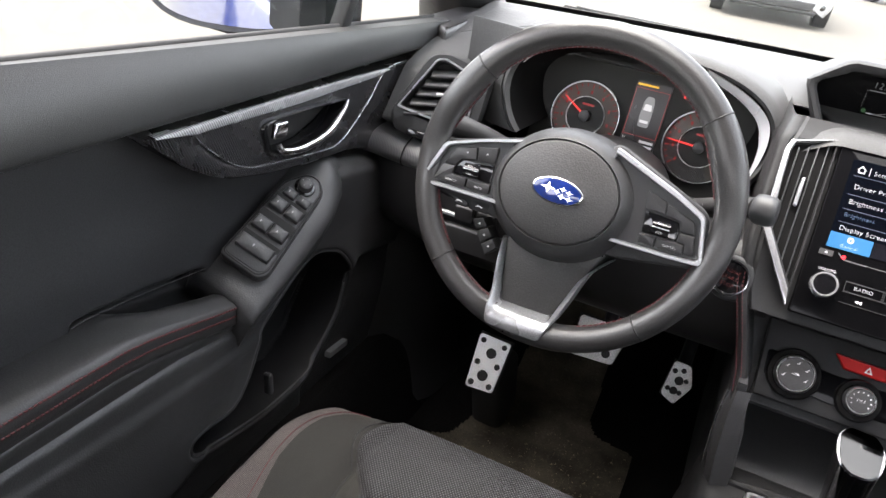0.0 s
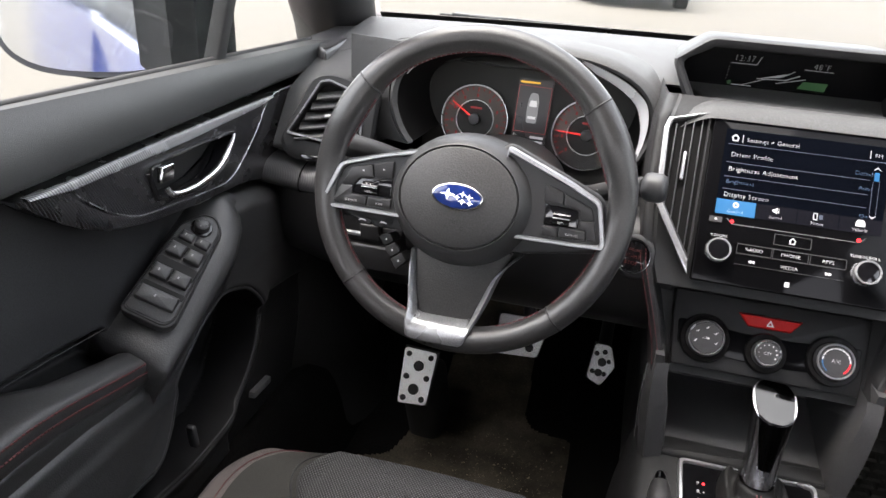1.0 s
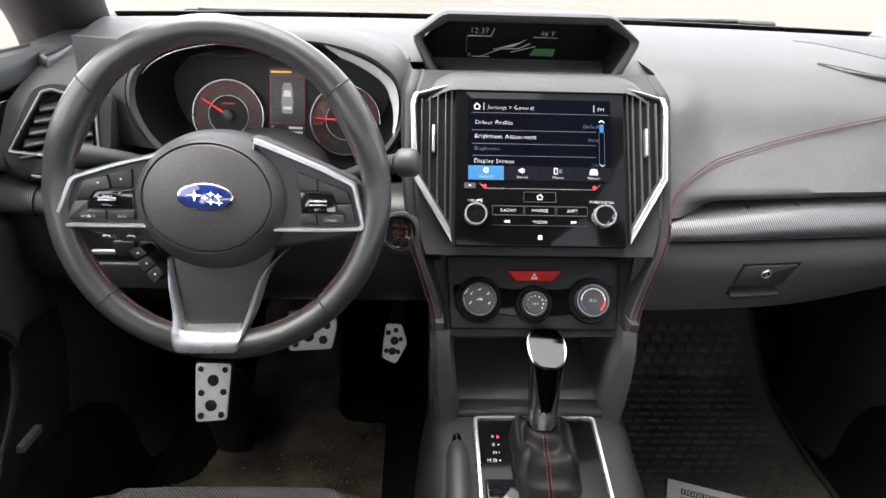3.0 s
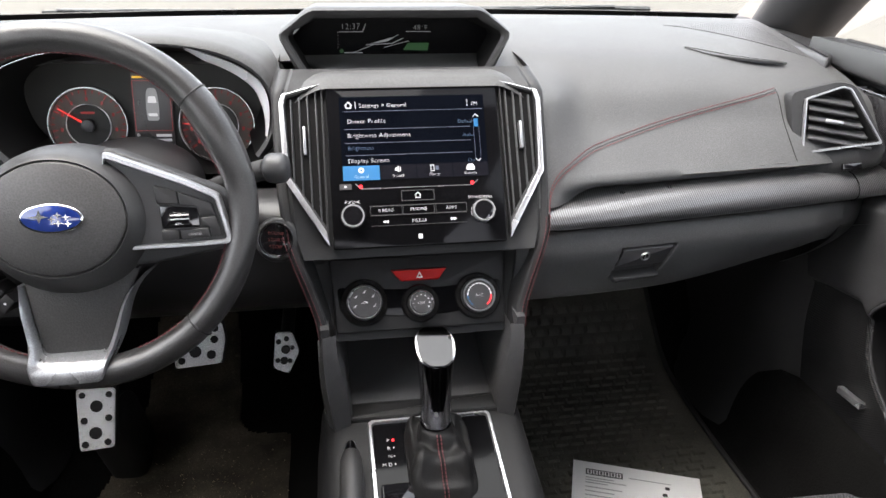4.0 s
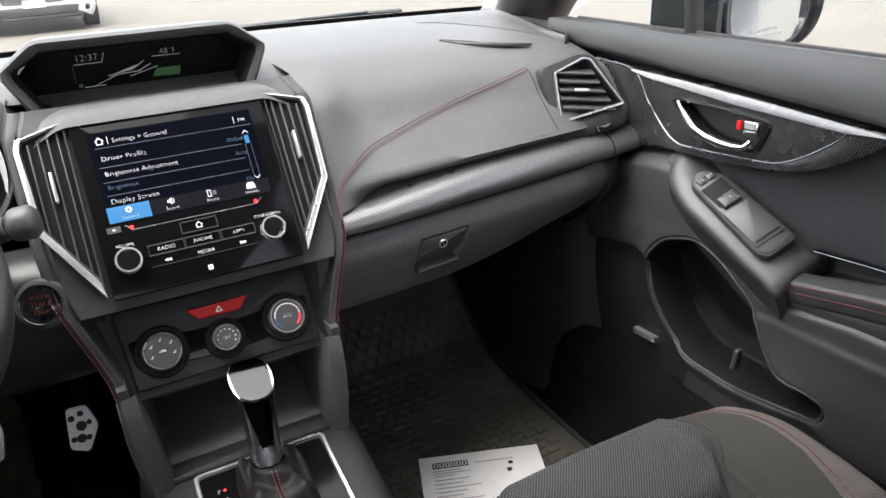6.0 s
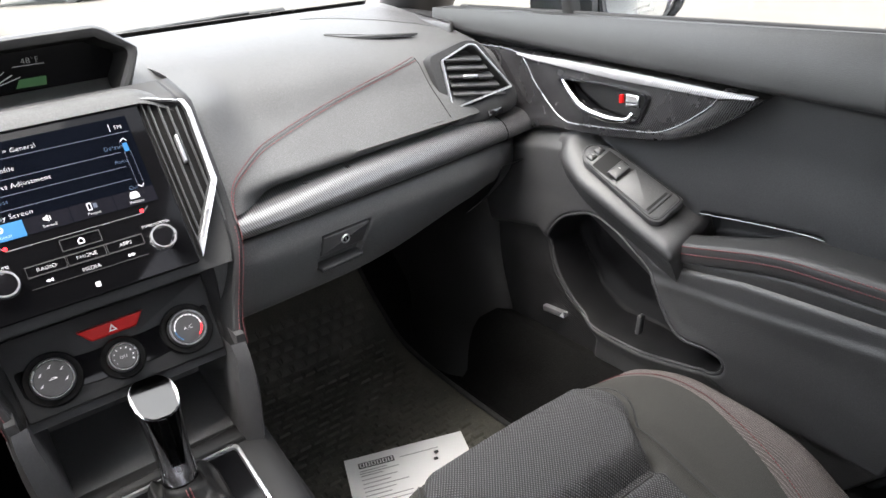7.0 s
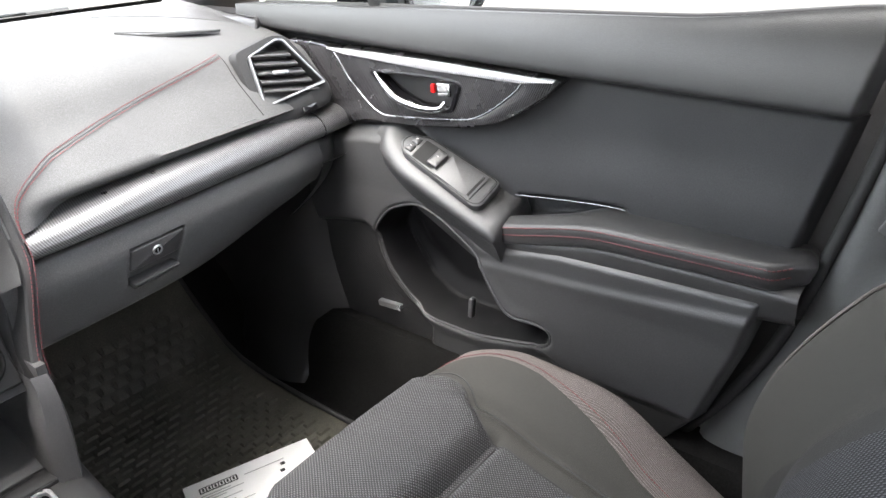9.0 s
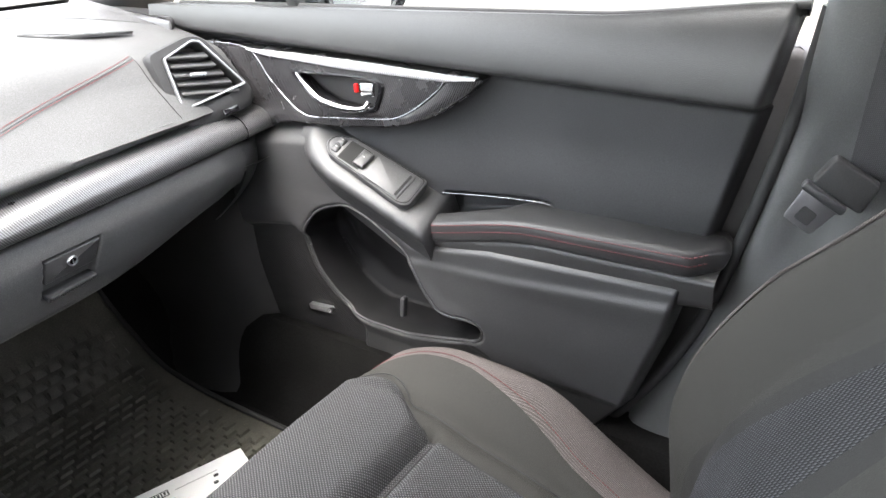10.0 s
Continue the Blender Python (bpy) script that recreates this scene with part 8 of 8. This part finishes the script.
def parked_car(m, paint, name_label):
    """A parked saloon seen from the front; its nose points along -y of m."""
    c = thing("parked_car", name_label, "car", group="parked cars", at=m.translation)

    def w(p):
        return tuple(m @ Vector(p))

    rows = []
    for y, hw, zl, zh, zt in ((-2.25, 0.62, 0.32, 0.55, 0.60), (-2.20, 0.78, 0.24, 0.66, 0.70), (-2.05, 0.86, 0.20, 0.74, 0.78), (-1.6, 0.90, 0.20, 0.80, 0.90), (-0.95, 0.91, 0.20, 0.88, 1.00), (-0.3, 0.91, 0.20, 0.92, 1.40), (0.6, 0.91, 0.20, 0.94, 1.46), (1.5, 0.91, 0.20, 0.95, 1.30), (2.1, 0.88, 0.22, 0.93, 1.05), (2.3, 0.75, 0.30, 0.85, 0.92)):
        tw = hw if zt < 1.1 else hw * 0.72
        rows.append([w((x, y, z)) for x, z in spline([(-hw * 0.9, zl), (-hw, zl + 0.18), (-hw, zh - 0.05), (-hw * 0.96, zh), (-tw * 0.9, zt - 0.02), (0, zt), (tw * 0.9, zt - 0.02), (hw * 0.96, zh), (hw, zh - 0.05), (hw, zl + 0.18), (hw * 0.9, zl)], 40)])
    body = sheet("body", rows, paint, c, "painted body", smooth=60)
    nose = [w((x, -2.25, z)) for x, z in ((-0.62, 0.32), (0.62, 0.32), (0.62, 0.60), (-0.62, 0.60))]
    bm = bmesh.new()
    bm.faces.new([bm.verts.new(q) for q in nose])
    part("nose", bm, paint, c)
    gm = m @ plane_frame((0, -2.262, 0.52), (1, 0, 0), (0, 0, 1))
    gr = plate("grille", rounded([(-0.40, -0.07), (0.40, -0.07), (0.46, 0.07), (-0.46, 0.07)], 0.03), gm, -0.05, 0.012, DARK, c, "black grille", bevel=0.01)
    for k in range(4):
        plate("grille_bar", [(-0.39, -0.052 + 0.033 * k), (0.39, -0.052 + 0.033 * k), (0.39, -0.045 + 0.033 * k), (-0.39, -0.045 + 0.033 * k)], gm, 0.0, 0.020, CHROME, gr)
    plate("lower_grille", rounded([(-0.55, -0.24), (0.55, -0.24), (0.60, -0.12), (-0.60, -0.12)], 0.03), gm, -0.08, 0.010, DARK, c, "black lower intake", bevel=0.01)
    plate("bumper_lip", rounded([(-0.62, -0.30), (0.62, -0.30), (0.64, -0.25), (-0.64, -0.25)], 0.02), gm, -0.10, 0.03, RUBBER, c, "dark bumper lip", bevel=0.01)
    plate("number_plate", rounded([(-0.15, -0.13), (0.15, -0.13), (0.15, -0.03), (-0.15, -0.03)], 0.01), gm, 0, 0.03, WHITE, c, "blank number plate", bevel=0.004)
    for s in (-1, 1):
        hl = plate("headlight", rounded([(s * 0.50, 0.02), (s * 0.82, 0.06), (s * 0.84, 0.16), (s * 0.52, 0.10)], 0.02), m @ plane_frame((0, -2.17, 0.53), (1, 0, 0), (0, 0.3, 1)), -0.05, 0.05, GLOSS, c, "clear headlight", bevel=0.02)
        plate("lamp", circle(s * 0.66, 0.085, 0.035, 20), m @ plane_frame((0, -2.17, 0.53), (1, 0, 0), (0, 0.3, 1)), 0.04, 0.058, CHROME, hl, "bright lamp bowl")
        plate("fog_light", circle(s * 0.70, -0.17, 0.045, 20), m @ plane_frame((0, -2.19, 0.52), (1, 0, 0), (0, 0, 1)), -0.02, 0.03, GLOSS, c, "round fog light", bevel=0.01)
        for y in (-1.45, 1.35):
            wm = m @ plane_frame((s * 0.80, y, 0.32), (0, -s, 0), (0, 0, 1))
            ty = plate("tyre", circle(0, 0, 0.32, 36), wm, -0.10, 0.11, RUBBER, c, "black tyre", bevel=0.03)
            plate("rim", circle(0, 0, 0.20, 24), wm, 0.08, 0.118, SATIN, ty, "alloy rim", bevel=0.01)
    ws = [[w((x * f, y, z)) for x in np.linspace(-0.66, 0.66, 7)] for y, z, f in ((-0.98, 1.012, 1.05), (-0.65, 1.21, 0.99), (-0.32, 1.405, 0.93))]
    sheet("windscreen", ws, GLOSS, c, "dark windscreen")
    return c


SILVER = material("silver_paint", (0.55, 0.56, 0.57), 0.25, metal=0.3, coat=0.6, vary=0.04)
BLACKP = material("black_paint", (0.012, 0.012, 0.013), 0.2, coat=0.8, vary=0.05)
WHITEP = material("white_paint", (0.72, 0.72, 0.71), 0.25, coat=0.6, vary=0.03)
for x, y, turn, p, lab in ((-0.45, 14.4, 4, SILVER, "silver saloon parked facing this car"), (3.4, 22.0, 35, BLACKP, "black saloon parked in the row ahead"), (8.6, 22.5, 30, BLACKP, "black saloon parked in the row ahead"), (-6.2, 20.6, 10, BLACKP, "black saloon parked in the row ahead")):
    parked_car(Matrix.Translation((x, y, lot_z(y - 2) - 0.02)) @ pose(0, 0, 0, 0, 0, turn), p, lab)
parked_car(Matrix.Translation((5.2, -3.5, 0)) @ pose(0, 0, 0, 0, 0, 12), WHITEP, "white saloon parked beside and behind this car")

MIRROR = material("mirror_glass_surface", (0.85, 0.88, 0.92), 0.02, metal=1.0, vary=0.0)
MIRRORFOOT = material("mirror_foot_plastic", (0.006, 0.0065, 0.007), 0.8, spec=0.12)
ETCH = material("etched_lettering", (0.30, 0.29, 0.27), 0.5, vary=0.03)
for s in (-1, 1):
    mm = thing("door_mirror", "black door mirror with a bright outside reflection", "mirror", group="door mirrors", at=(s * 0.90, 0.60, 0.95))
    cx, cy, cz = (s * 1.030, 0.620, 1.014) if s > 0 else (-0.995, 0.620, 1.014)
    rows = []
    for f, dyy in ((1.0, 0.0), (1.03, 0.012), (0.98, 0.05), (0.80, 0.085), (0.45, 0.105), (0.05, 0.11)):
        rows.append([(cx + 0.140 * f * math.copysign(abs(math.cos(a)) ** 0.7, math.cos(a)), cy + dyy + s * 0.0 * f, cz + 0.086 * f * math.copysign(abs(math.sin(a)) ** 0.75, math.sin(a))) for a in np.linspace(0, 2 * math.pi, 41)])
    sheet("shell", rows, BLACKP, mm, "glossy dark shell", smooth=60)
    mp = plane_frame((cx, cy + 0.004, cz), (1, 0.46 if s < 0 else 0.16, 0), (0, 0.03, 1))
    plate("shell_rim", [(0.136 * math.copysign(abs(math.cos(a)) ** 0.7, math.cos(a)), 0.082 * math.copysign(abs(math.sin(a)) ** 0.75, math.sin(a))) for a in np.linspace(0, 2 * math.pi, 41)[:-1]], mp, -0.004, 0.002, DARK, mm)
    plate("mirror_glass", [(0.128 * math.copysign(abs(math.cos(a)) ** 0.7, math.cos(a)), 0.073 * math.copysign(abs(math.sin(a)) ** 0.75, math.sin(a))) for a in np.linspace(0, 2 * math.pi, 41)[:-1]], mp, 0.0, 0.004, MIRROR, mm, "mirror glass")
    if s > 0:
        for j, tx in enumerate(("OBJECTS IN MIRROR ARE", "CLOSER THAN THEY APPEAR")):
            words(tx, mp @ pose(-0.075, -0.045 - 0.010 * j, 0.0044), 0.0085, ETCH, mm, "etched warning")
    cheek = [(s * 0.765, 0.545), (s * 0.800, 0.535), (s * 0.885, 0.600), (s * 0.930, 0.640), (s * 0.900, 0.690), (s * 0.765, 0.640)]
    plate("foot", cheek if s > 0 else cheek[::-1], Matrix.Translation((0, 0, 0)), 0.955, 1.12, MIRRORFOOT, mm, "black mirror foot", bevel=0.012)
